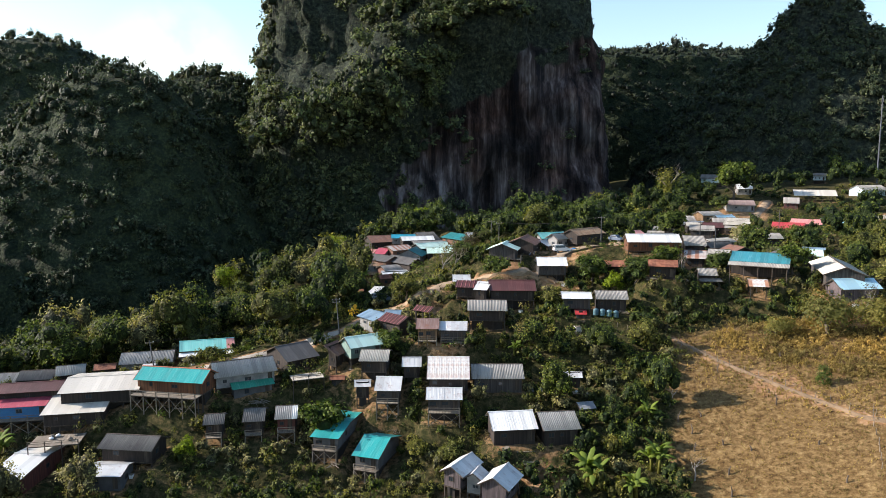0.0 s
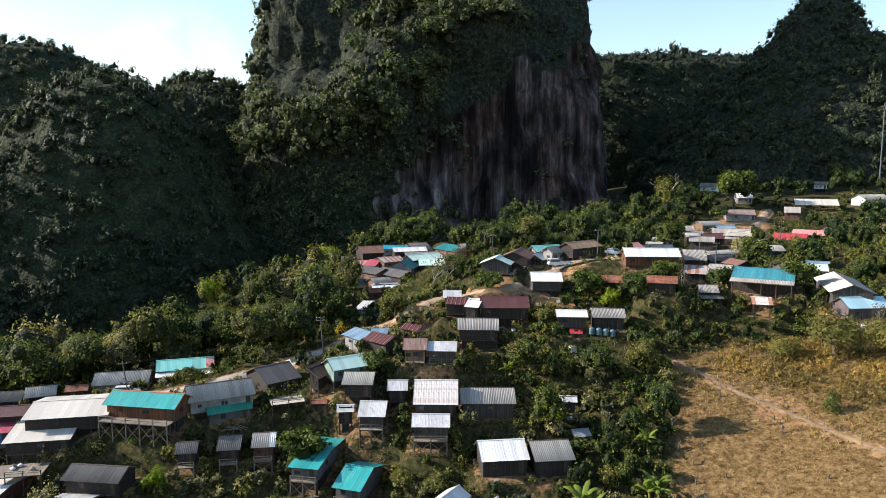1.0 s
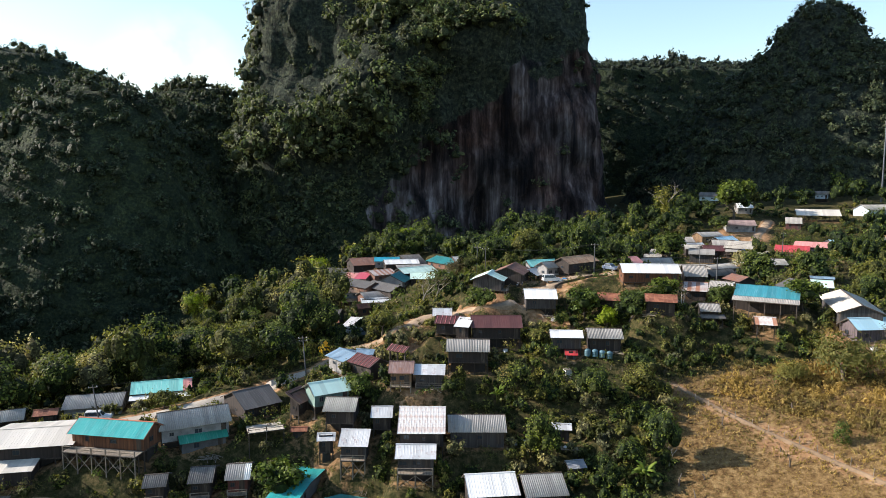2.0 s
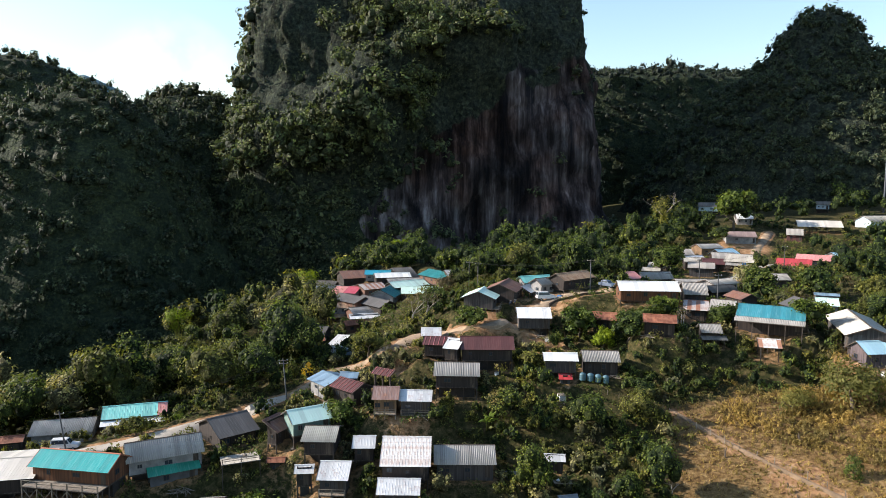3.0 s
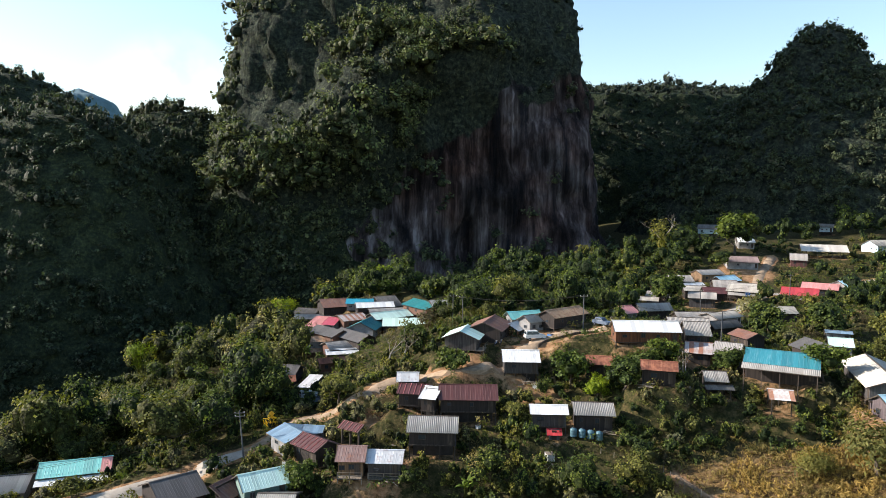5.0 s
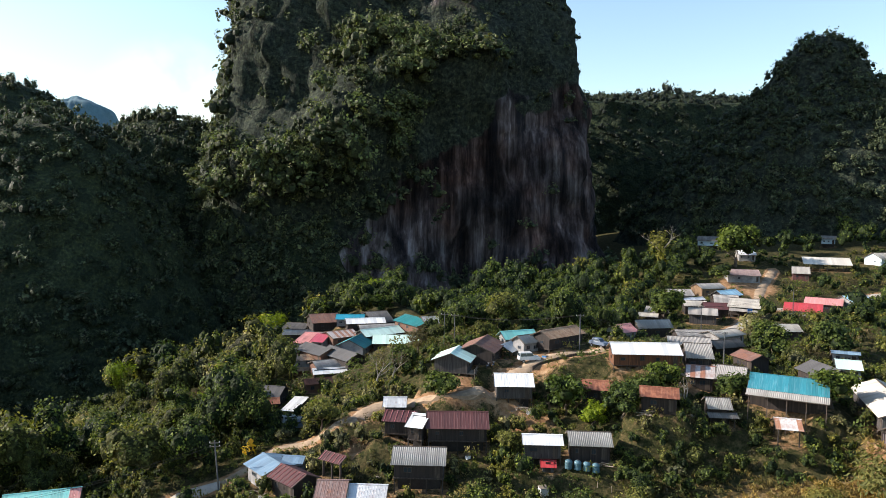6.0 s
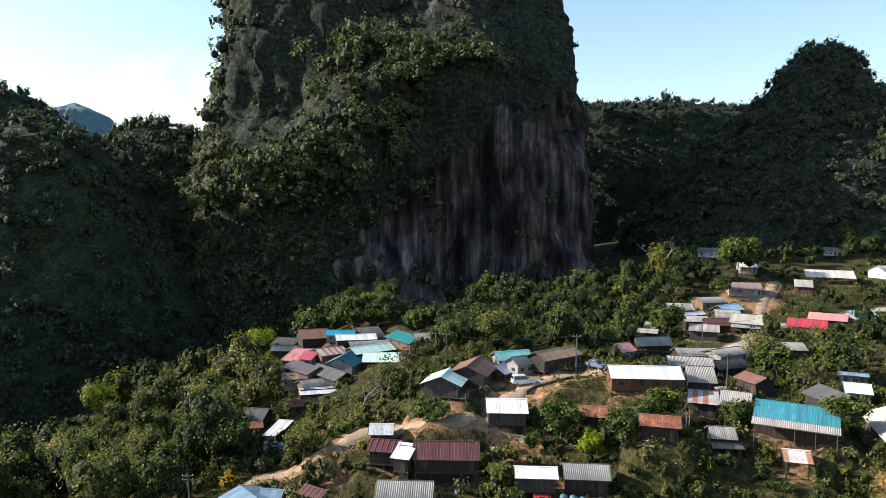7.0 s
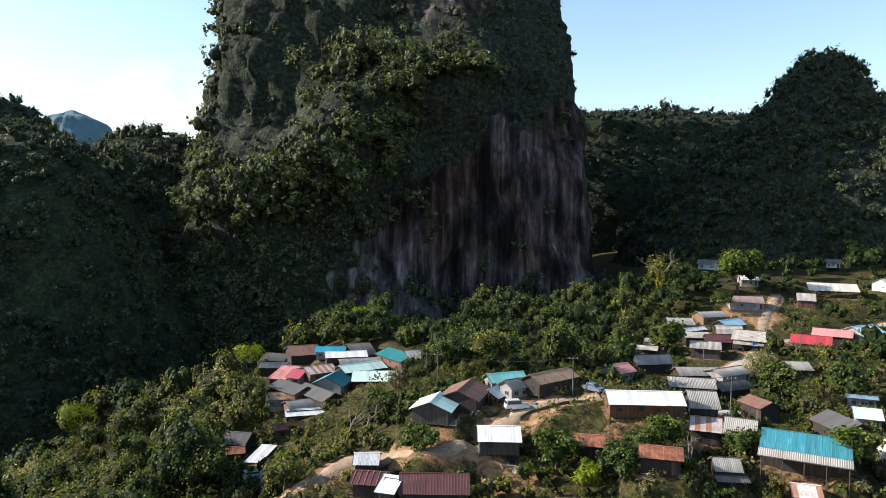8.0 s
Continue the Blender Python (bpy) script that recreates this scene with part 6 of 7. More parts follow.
fence([(48.6, 147.2), (56.6, 135.4), (63.2, 126.0), (67.5, 118.8), (71.6, 112.5), (83, 105)], "weathered post and wire fence along the pasture path")
fence([(72.0, 113.8), (69.9, 110.1), (68.2, 105.7), (65.4, 100.3)], "pale post and wire fence beside the pasture", 2.0, 1.1)
fence([(80.5, 148.5), (86.0, 149.4), (92.5, 147.5), (99.0, 147.0)], "dark stick fence below the house", 0.9, 1.0, 1)
fence([(38.8, 153.8), (43.0, 151.8), (48.0, 148.8)], "rough stick fence by the scrub", 1.6, 1.2, 1)


def platform(x, y, z, yaw, w, d, label, material, rail=True, boards=9):
    """A deck of boards on posts that stand on the slope, with a low rail along its open side."""
    t = thing("platform", pose(x, y, z, 0, 0, yaw), label, "platform", "yard platforms")
    c, k = math.cos(radians(yaw)), math.sin(radians(yaw))
    part("bearer", Geo().box(-w / 2, w / 2, -d / 2, d / 2, -0.22, -0.1), WOOD, t)
    board = Geo().box(0.02, w / boards - 0.02, -d / 2 - 0.05, d / 2 + 0.05, -0.1, -0.03).mesh("board", material)
    for i in range(boards):
        part("board", board, None, t, m=pose(-w / 2 + i * w / boards, 0, 0.008 * (i % 3)))
    n = max(2, int(w / 2.2) + 1)
    for py in (-d / 2 + 0.15, d / 2 - 0.15):
        for i in range(n):
            px = -w / 2 + 0.12 + (w - 0.24) * i / (n - 1)
            foot = land_at(x + c * px - k * py, y + k * px + c * py) - z - 0.3
            top = 0.75 if rail and py < 0 else -0.1
            if top - foot > 0.2:
                part("post", Geo().box(px - 0.07, px + 0.07, py - 0.07, py + 0.07, foot, top), WOOD, t)
    if rail:
        for h in (0.4, 0.74):
            part("rail", Geo().beam((-w / 2, -d / 2 + 0.15, h), (w / 2, -d / 2 + 0.15, h), 0.06, 0.09), PALE, t)


def sack(x, y, z, r, yaw, material, label):
    """A slumped, well-filled sack with a tied neck."""
    t = thing("sack", pose(x, y, z, 0, 0, yaw), label, "sack", "sacks")
    v, q = lump(3, np.array([0, 0, r * 0.5]), r, 0.6)
    part("bag", np_mesh("bag", v, q, material, True), None, t)
    part("neck", Geo().tube([(0, 0, r * 0.9), (0.05 * r, 0, r * 1.15), (0.2 * r, 0, r * 1.3)], [r * 0.25, r * 0.12, r * 0.2], 8), material, t, smooth=True)


platform(-27.6, 138.8, 2.0, 22, 6.4, 3.8, "pale slab terrace on posts in front of the dark-roofed house", PAVED)
platform(-17.9, 143.0, 2.6, -4, 3.0, 3.4, "cluttered plank platform beside the pale roof", PALE, False, 6)
platform(14.4, 118.4, -4.9, 6, 3.4, 2.0, "rough plank table on crooked posts below the house", PALE, False, 7)
platform(-69.2, 121.4, -4.4, 12, 8.4, 5.2, "sun-bleached plank terrace in front of the cream-roofed house", PALE, True, 14)
platform(26.6, 133.6, 0.3, -5, 3.6, 1.4, "small plank ledge under the zinc-roofed hut", PALE, False, 6)
for i, (x, y, z, r) in enumerate(((-70.8, 122.4, -4.42, 0.5), (-69.9, 122.9, -4.42, 0.46), (-70.4, 121.6, -4.42, 0.42), (-66.9, 121.4, -4.42, 0.45), (26.2, 133.6, 0.28, 0.36), (27.1, 133.7, 0.28, 0.34), (-27.0, 139.6, 1.98, 0.42), (-18.2, 143.6, 2.58, 0.4))):
    sack(x, y, z, r, 40 * i, SIGN_WHITE if i % 3 else PALE, "bulging white sack on the plank platform")


def stump(x, y, h, seed):
    rng = np.random.default_rng(seed)
    t = thing("tree_stump", pose(x, y, land_at(x, y), 0, 0, seed * 77), "dead grey stump in the dry pasture", "stump", "stumps")
    part("trunk", Geo().tube([(0, 0, -0.2), (rng.normal(0, 0.1), 0, h * 0.5), (rng.normal(0, 0.25), rng.normal(0, 0.2), h)], [0.16, 0.12, 0.06], 6), BARK, t)
    part("snag", Geo().tube([(0, 0, h * 0.45), (0.3, rng.normal(0, 0.2), h * 0.8)], [0.08, 0.03], 5), BARK, t)


for i, (x, y, h) in enumerate(((59.6, 121.7, 1.3), (53.9, 134.4, 1.5), (42.4, 122.2, 1.8), (42.7, 114.5, 1.4), (47.5, 114.5, 1.0), (45.8, 107.6, 1.2), (66.3, 135.0, 1.6), (51.0, 111.6, 0.8), (60.8, 109.2, 0.9), (60.1, 99.8, 1.1), (46.5, 122.5, 0.9), (59.9, 125.4, 0.8), (43.6, 118.6, 1.6), (44.4, 103.0, 1.8))):
    stump(x, y, h, i + 1)


def stick_pile(x, y, n, length, seed, label, material):
    rng = np.random.default_rng(seed)
    t = thing("stick_pile", pose(x, y, land_at(x, y)), label, "wood pile", "wood piles")
    for k in range(n):
        a, c = rng.uniform(0, math.pi), rng.normal(0, 0.6, 2)
        d = Vector((math.cos(a), math.sin(a), rng.normal(0, 0.12))) * length / 2
        m = Vector((c[0], c[1], 0.12 + 0.45 * rng.uniform()))
        part("stick", Geo().tube([m - d, m + d], [0.06, 0.035], 5), material, t)


for i, (x, y, n, l, lab, mm) in enumerate(((-17.8, 114.2, 22, 2.6, "heap of bleached branches on the slope", PALE), (-14.6, 113.5, 18, 2.4, "heap of bleached branches on the slope", PALE), (-1.8, 188.6, 16, 3.2, "stack of cut poles by the track", PALE), (28.8, 176.6, 16, 2.6, "heap of pale firewood below the house", PALE), (4.0, 168.5, 14, 3.0, "heap of planks beside the shelter", WOOD), (0.5, 148.6, 14, 2.6, "pile of timber behind the houses", WOOD), (-36.0, 134.6, 14, 3.0, "stack of bamboo poles by the wall", PALE), (29.5, 152.0, 10, 2.4, "pale sticks and sheets below the house", PALE))):
    stick_pile(x, y, n, l, 200 + i, lab, mm)


def crate(x, y, s, yaw, material, label, name="crate"):
    t = thing(name, pose(x, y, land_at(x, y), 0, 0, yaw), label, "box", "boxes by the houses")
    part("box", Geo().box(-s / 2, s / 2, -s * 0.4, s * 0.4, -0.2, s * 0.6), material, t)
    part("lid", Geo().box(-s / 2 - 0.04, s / 2 + 0.04, -s * 0.4 - 0.04, s * 0.4 + 0.04, s * 0.6, s * 0.6 + 0.05), PALE, t)


for i, (x, y, s, mm, lab) in enumerate(((14.8, 115.4, 1.9, WALLS["redwood"], "dull red boarded hutch on the bank"), (-62.0, 121.0, 1.2, ROOFS["red"], "red plastic chest on the terrace"), (-58.6, 121.6, 1.0, SIGN_WHITE, "white box on the terrace"), (2.5, 161.0, 1.2, TANK, "blue drum crate by the yard"), (8.0, 164.0, 1.0, SIGN_WHITE, "white box in the dusty yard"), (30.0, 153.6, 1.6, ROOFS["zinc"], "zinc-covered bin below the house"), (96.0, 290.0, 2.4, WALLS["white"], "white noticeboard cabinet by the clearing"), (36.0, 192.4, 1.0, SIGN_BLUE, "blue crate at the road's edge"))):
    crate(x, y, s, 20 * i, mm, lab)


rng_c = random.Random(77)
for k, (hx, hy, turn, half_l, half_d) in enumerate(FOOT):
    if hy < 205 and half_l > 2.2 and k % 2 == 0:
        u, v = rng_c.uniform(-0.8, 0.8) * half_l, -half_d - rng_c.uniform(0.6, 1.6)
        px, py = hx + u * math.cos(turn) - v * math.sin(turn), hy + u * math.sin(turn) + v * math.cos(turn)
        if k % 4 == 0:
            stick_pile(px, py, 7, rng_c.uniform(1.6, 2.6), 300 + k, "heap of old planks and poles beside the house", rng_c.choice([PALE, WOOD]))
        else:
            mm, lab = rng_c.choice([(TANK, "blue-grey plastic bin by the house"), (WALLS["timbergrey"], "weathered wooden box by the house"), (ROOFS["zinc"], "zinc-covered bin by the house"), (SIGN_WHITE, "white plastic box by the house")])
            crate(px, py, rng_c.uniform(0.7, 1.2), rng_c.uniform(0, 90), mm, lab)


# ---- trees ----
def limb_tree(rng, height, spread, r0, forks=3, levels=3, lean=0.1):
    """A tapered trunk that forks into limbs and twigs: a Geo, and the limbs' ends."""
    g, ends = Geo(), []

    def grow(p, d, length, r, level):
        n = 5 if level else 7
        pts, rad = [p], [r]
        for k in range(1, n):
            d = (d + Vector(rng.normal(0, 0.13, 3)) + Vector((0, 0, 0.06))).normalized()
            pts.append(pts[-1] + d * length / (n - 1))
            rad.append(r * (1 - 0.55 * k / (n - 1)))
        g.tube(pts, rad, 6 if level < 2 else 4)
        if level >= levels:
            ends.append(pts[-1])
            return
        for k in range(forks + (level == 0)):
            at = pts[-1 - int(rng.integers(0, 2 if level else 3))]
            turn = 2 * math.pi * (k + rng.uniform(-0.3, 0.3)) / forks
            side = Vector((math.cos(turn), math.sin(turn), 0))
            grow(at, (d * 0.7 + side * spread).normalized(), length * rng.uniform(0.5, 0.72), rad[-1] * 0.7, level + 1)
    grow(Vector((0, 0, -0.15)), Vector((rng.normal(0, lean), rng.normal(0, lean), 1)).normalized(), height * 0.45, r0, 0)
    return g, ends


def make_tree(kind, seed):
    """A tree with a crown of radius 1 (scaled where it is set)."""
    rng = np.random.default_rng(seed)
    leaf = LEAF["dark" if kind in ("round", "conic") else kind]
    t = thing("tree", pose(0, 0, 0), TREE_LABELS[kind], "tree", "village trees")
    g, ends = limb_tree(rng, 1.5 if kind != "round" else 0.9, 0.75, 0.085, 3, 2)
    part("trunk", g, BARK, t, smooth=True)
    if kind == "conic":
        z = rng.uniform(0.1, 2.2, 90)
        a = rng.uniform(0, 6.3, 90)
        r = 0.85 * np.sqrt(np.clip(1 - (z / 2.35) ** 1.6, 0, 1)) * rng.uniform(0.7, 1, 90)
        v = leaf_cloud(rng, np.stack([r * np.cos(a), r * np.sin(a), z], 1), 0.1, 1300, 0.085, 0.2)
    else:
        n, m, flat, size, base = {"broad": (1500, 120, 0.85, 0.095, 1.05), "dark": (1600, 110, 0.95, 0.095, 1.1), "round": (1500, 130, 0.62, 0.10, 0.55), "lime": (1300, 90, 1.05, 0.10, 1.1),
                                  "olive": (1300, 110, 0.8, 0.095, 0.9), "pale": (800, 90, 0.8, 0.08, 1.0), "brown": (900, 90, 1.1, 0.08, 1.2), "feather": (2600, 130, 0.75, 0.065, 0.75), "yellow": (700, 60, 0.9, 0.1, 0.9)}[kind]
        cc = crown_centres(rng, m, flat) + np.array([0, 0, base])
        cc = np.vstack([cc, np.array([tuple(e) for e in ends])])
        v = leaf_cloud(rng, cc, 0.10 if kind != "feather" else 0.16, n, size, out=(0, 0, base - 0.2), thin=0.5 if kind != "feather" else 0.3)
    q = fours(len(v) // 4)
    if kind not in ("conic", "pale", "brown", "feather"):
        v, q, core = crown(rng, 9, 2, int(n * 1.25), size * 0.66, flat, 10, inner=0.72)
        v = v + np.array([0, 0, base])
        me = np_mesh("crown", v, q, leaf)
        me.materials.append(SHADE_CORE.get("dark" if kind == "round" else kind, INNER))
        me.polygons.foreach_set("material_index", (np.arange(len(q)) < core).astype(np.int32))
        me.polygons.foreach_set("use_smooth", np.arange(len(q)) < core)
    else:
        me = np_mesh("crown", v, q, leaf)
    part("crown", me, None, t)
    return t


def bare_tree(seed, label, vines=False):
    rng = np.random.default_rng(seed)
    t = thing("bare_tree", pose(0, 0, 0), label, "tree", "bare trees")
    g, ends = limb_tree(rng, 3.2, 0.55, 0.09, 3, 3, 0.06)
    part("trunk", g, PALE_BARK, t, smooth=True)
    if vines:
        c = np.stack([rng.normal(0, 0.28, 60), rng.normal(0, 0.28, 60), rng.uniform(0.1, 2.0, 60)], 1)
        v = leaf_cloud(rng, c, 0.12, 900, 0.08)
        part("creeper", np_mesh("creeper", v, fours(len(v) // 4), LEAF["olive"]), None, t)
    else:
        v = leaf_cloud(rng, np.array([tuple(e) for e in ends]), 0.10, 160, 0.05)
        part("last_leaves", np_mesh("last_leaves", v, fours(len(v) // 4), LEAF["brown"]), None, t)
    return t


def banana_leaf(rng, length, width, droop):
    """One long arching leaf with a folded midrib and a split edge."""
    g, n = Geo(), 9
    rows = []
    for k in range(n):
        s = k / (n - 1)
        out, up = length * s * (1 - 0.25 * droop * s), length * (0.75 * s - droop * 0.85 * s * s)
        w = width * math.sin(math.pi * min(1, 0.06 + 0.94 * s)) ** 0.6 * (0.85 + 0.3 * rng.uniform())
        rows.append([(out, -w / 2, up - 0.1 * w), (out, 0, up + 0.12 * w), (out, w / 2, up - 0.1 * w)])
    v = [p for r in rows for p in r]
    f = [(3 * k + j, 3 * k + 3 + j, 3 * k + 4 + j, 3 * k + 1 + j) for k in range(n - 1) for j in (0, 1)]
    low = [(x, y, z - 0.02) for x, y, z in v]
    m = len(v)
    return g.add(v + low, f + [tuple(m + i for i in reversed(q)) for q in f])


def banana(seed):
    """A clump of banana plants about 1 wide."""
    rng = np.random.default_rng(seed)
    t = thing("banana_plant", pose(0, 0, 0), "green banana plants with long split leaves", "plant", "banana plants")
    for k in range(3):
        bx, by, h = rng.normal(0, 0.13), rng.normal(0, 0.13), rng.uniform(0.35, 0.6)
        part("stem", Geo().tube([(bx, by, -0.1), (bx * 1.1, by * 1.1, h * 0.5), (bx * 1.3, by * 1.3, h)], [0.045, 0.04, 0.025], 7), LEAF["olive"], t, smooth=True)
        for j in range(7):
            a = 360 * (j + rng.uniform(-0.3, 0.3)) / 7
            me = banana_leaf(rng, rng.uniform(0.4, 0.6), 0.13, rng.uniform(0.35, 1.1))
            part("leaf", me, LEAF["banana"], t, m=pose(bx * 1.3, by * 1.3, h - 0.03, 0, 0, a) @ pose(0, 0, 0, 0, -rng.uniform(5, 30), 0), smooth=True)
    return t


def bamboo(seed):
    rng = np.random.default_rng(seed)
    t = thing("bamboo_clump", pose(0, 0, 0), "tall yellow-green bamboo clump with drooping tips", "bamboo", "village trees")
    tips = []
    for k in range(14):
        a, out = rng.uniform(0, 6.3), rng.uniform(0.2, 0.75)
        p = [(0.12 * math.cos(a), 0.12 * math.sin(a), -0.1)]
        for s in (0.3, 0.6, 0.85, 1.0):
            p.append((math.cos(a) * (0.12 + out * s * s), math.sin(a) * (0.12 + out * s * s), 2.7 * s * (1 - 0.12 * s * out)))
        part("culm", Geo().tube(p, [0.028, 0.025, 0.02, 0.014, 0.006], 5), LEAF["olive"], t, smooth=True)
        tips += [np.array(p[2]), np.array(p[3]), np.array(p[4]), (np.array(p[3]) + np.array(p[4])) / 2]
    v = leaf_cloud(rng, tips, 0.17, 1800, 0.085, 0.1, thin=0.22)
    part("crown", np_mesh("crown", v, fours(len(v) // 4), LEAF["lime"]), None, t)
    return t


TREE_LABELS = {
    "broad": "leafy green broadleaf tree among the houses", "dark": "dense dark green tree beside the houses", "round": "low round dark green tree by the road",
    "lime": "bright lime-green young tree with dense leaves", "olive": "olive-green bushy tree on the slope", "pale": "thin pale dry-leaved tree", "brown": "sparse brownish tree losing its leaves",
    "feather": "feathery yellow-green tree at the pasture's edge", "yellow": "small shrub covered in yellow flowers", "conic": "small dark conical tree in the pasture",
}
PLACED = (
    ("round", 14.1, 179.2, 7.4), ("broad", 37.3, 173.9, 8.4), ("lime", 41.1, 168.0, 5.2), ("dark", 46.1, 167.0, 7.3), ("broad", 82.8, 165.1, 8.1), ("dark", 68.0, 172.0, 6.5), ("broad", 56.1, 175.4, 6.8),
    ("dark", 88.0, 270.2, 11.6), ("broad", 146.7, 356.2, 20.0), ("broad", -6.0, 286.0, 9.0), ("dark", 2.0, 289.0, 9.5), ("olive", -13.0, 288.0, 8.0), ("dark", 9.5, 283.0, 8.5), ("dark", 94.0, 212.0, 9.5), ("dark", 110.0, 213.0, 10.0),
) + (
    ("pale", 101.0, 237.9, 9.8), ("dark", 5.5, 196.3, 7.3), ("brown", 8.4, 212.3, 7.2), ("lime", -11.8, 187.8, 3.6), ("olive", -9.3, 176.0, 7.6), ("lime", -8.3, 302.0, 9.0), ("broad", 47.7, 217.6, 4.3),
    ("broad", -22.4, 127.6, 9.3), ("broad", -11.7, 146.6, 6.2), ("olive", 1.6, 119.4, 5.8), ("lime", -45.8, 119.5, 4.2), ("pale", -63.1, 113.7, 5.9),
) + (
    ("olive", -4.5, 121.4, 4.3), ("conic", 69.2, 124.3, 3.4), ("feather", 78.8, 141.5, 12.8), ("feather", 86.9, 138.2, 11.0), ("feather", 70.5, 143.7, 7.1), ("olive", -51.4, 153.0, 4.6),
    ("yellow", -22.2, 172.0, 3.0), ("dark", 51.7, 174.4, 7.1), ("olive", 104.0, 160.0, 9.0), ("olive", 121.0, 205.0, 9.0),
)
BANANAS = ((37.6, 224.4, 6.2), (95.5, 336.0, 8.0), (23.7, 111.0, 9.6), (37.4, 122.8, 6.6), (35.6, 112.2, 8.2), (15.5, 147.1, 4.9), (-51.2, 108.6, 4.8), (-80.5, 121.8, 8.5), (31.0, 106.5, 7.5), (-27.0, 232.0, 7.0), (-34.0, 190.0, 7.0))
BARES = ((-0.7, 193.0, 7.5), (3.0, 194.0, 7.0), (58.3, 165.6, 6.4), (88.5, 146.0, 6.0), (42.0, 126.5, 3.4), (40.5, 108.0, 3.8), (84.0, 353.0, 9.0))
kinds = {}
for k, x, y, w in PLACED:
    m = pose(x, y, land_at(x, y), 0, 0, random.uniform(0, 360)) @ Matrix.Diagonal((w / 2, w / 2, w / 2 * random.uniform(0.9, 1.1), 1))
    if k not in kinds:
        kinds[k] = make_tree(k, 100 + len(kinds))
        kinds[k].matrix_basis = m
    else:
        first = kinds[k]
        copy = copy_thing(first, Matrix())
        copy.matrix_basis = m
for i, (x, y, w) in enumerate(BANANAS):
    m = pose(x, y, land_at(x, y), 0, 0, random.uniform(0, 360)) @ Matrix.Scale(w * 0.78, 4)
    if i == 0:
        first_banana = banana(7)
        first_banana.matrix_basis = m
    else:
        copy_thing(first_banana, Matrix()).matrix_basis = m
for i, (x, y, w) in enumerate(BARES):
    b = bare_tree(30 + i, "bare grey tree with forked limbs")
    b.matrix_basis = pose(x, y, land_at(x, y)) @ Matrix.Scale(w * 0.5, 4)
dead = bare_tree(61, "tall dead grey tree hung with creepers", True)
dead.matrix_basis = pose(114, 360, land_at(114, 360)) @ Matrix.Scale(8.5, 4)
bb = bamboo(4)
bb.matrix_basis = pose(-43, 283, land_at(-43, 283)) @ Matrix.Scale(5.0, 4)
for x, y, s in ((-92, 214, 4.5), (-70, 226, 4.0), (-104, 200, 4.0)):
    copy_thing(bb, Matrix()).matrix_basis = pose(x, y, land_at(x, y), 0, 0, 57 * s) @ Matrix.Scale(s, 4)


# ---- woods, scrub and grass ----
feet = np.array(FOOT)


def clear_of_houses(x, y, more, front=0.0):
    """Places off the houses and their yards; front: how far the yard on the open, southern side is kept low."""
    ok = np.ones(len(x), bool)
    for hx, hy, turn, half_l, half_d in feet:
        u = (x - hx) * math.cos(turn) + (y - hy) * math.sin(turn)
        v = -(x - hx) * math.sin(turn) + (y - hy) * math.cos(turn)
        ok &= (np.abs(u) > half_l + more) | (np.abs(v) > half_d + more)
        if np.any(front):
            n = math.hypot(hx - 8, hy - 30)
            sx, sy = (8 - hx) / n, (30 - hy) / n
            s, c = (x - hx) * sx + (y - hy) * sy, np.abs((x - hx) * sy - (y - hy) * sx)
            ok &= ~((s > 0) & (s < front + half_d) & (c < half_l + 0.5))
    return ok


def scatter(rng, x0, x1, y0, y1, n):
    return rng.uniform(x0, x1, n), rng.uniform(y0, y1, n)


rngs = np.random.default_rng(8)


def spaced(rng, x, y, r, gap):
    """Leaves out the places that would crowd others: a grid of cells as wide as the gap times the crown."""
    taken, ok, gap = {}, np.zeros(len(x), bool), np.broadcast_to(gap, len(x))
    for i in range(len(x)):
        key = (int(x[i] // 6), int(y[i] // 6))
        if all((x[i] - x[j]) ** 2 + (y[i] - y[j]) ** 2 > (gap[i] * (r[i] + r[j])) ** 2 for a in (-1, 0, 1) for b in (-1, 0, 1) for j in taken.get((key[0] + a, key[1] + b), ())):
            taken.setdefault(key, []).append(i)
            ok[i] = True
    return ok


x, y = scatter(rngs, -235, 235, 95, 412, 26000)
patch = grain(np.stack([x / 30, y / 30, 0 * x], 1), 4, 2)
left_slope = sig((-31 - x) / 4) * sig((y - 161 - 0.05 * (x + 100)) / 3)
behind = sig((y - 300 + 0.10 * (x - 40)) / 8) * sig((14 + 0.3 * (y - 54) - x) / 6)
mid_right = sig((x + 38) / 3) * sig((y - np.where(x < 10, 268, 213)) / 3) * sig((330 - y) / 10) * np.where(x < 14 + 0.30 * (y - 54), np.where(patch > -0.1, 0.75, 0.3), 0.0)
far_right = np.where((y > 222) & (y < 350), 0.06, 0.12) * sig((x - 108) / 6) * sig((y - 165) / 10) * (patch > -0.15)
front_left = 0.06 * sig((-10 - x) / 6) * sig((110 - y) / 3)
gully = 0.16 * sig((x + 5) / 4) * sig((48 - x) / 3) * sig((150 - y) / 4) * sig((y - 120) / 3)
chance = np.clip(left_slope + behind + mid_right + far_right + front_left + gully, 0, 1)
rad = rngs.uniform(2.2, 5.6, len(x)) * np.where(x > 5, np.where(y > 205, 0.95, 0.72), 1.15) * np.where(y > 285, 1.12, 1.0) * np.where(rngs.uniform(0, 1, len(x)) < 0.12, 1.3, 1.0)
in_sight = (x > -0.66 * y - 22) & (x < 0.66 * y + 28)
keep = (rngs.uniform(0, 1, len(x)) < chance) & clear_of_houses(x, y, 1.8, np.where(y > 195, 27.0, 13.0)) & (road_gap(x, y) > 3.0) & (pasture(x, y) < 0.25) & in_sight
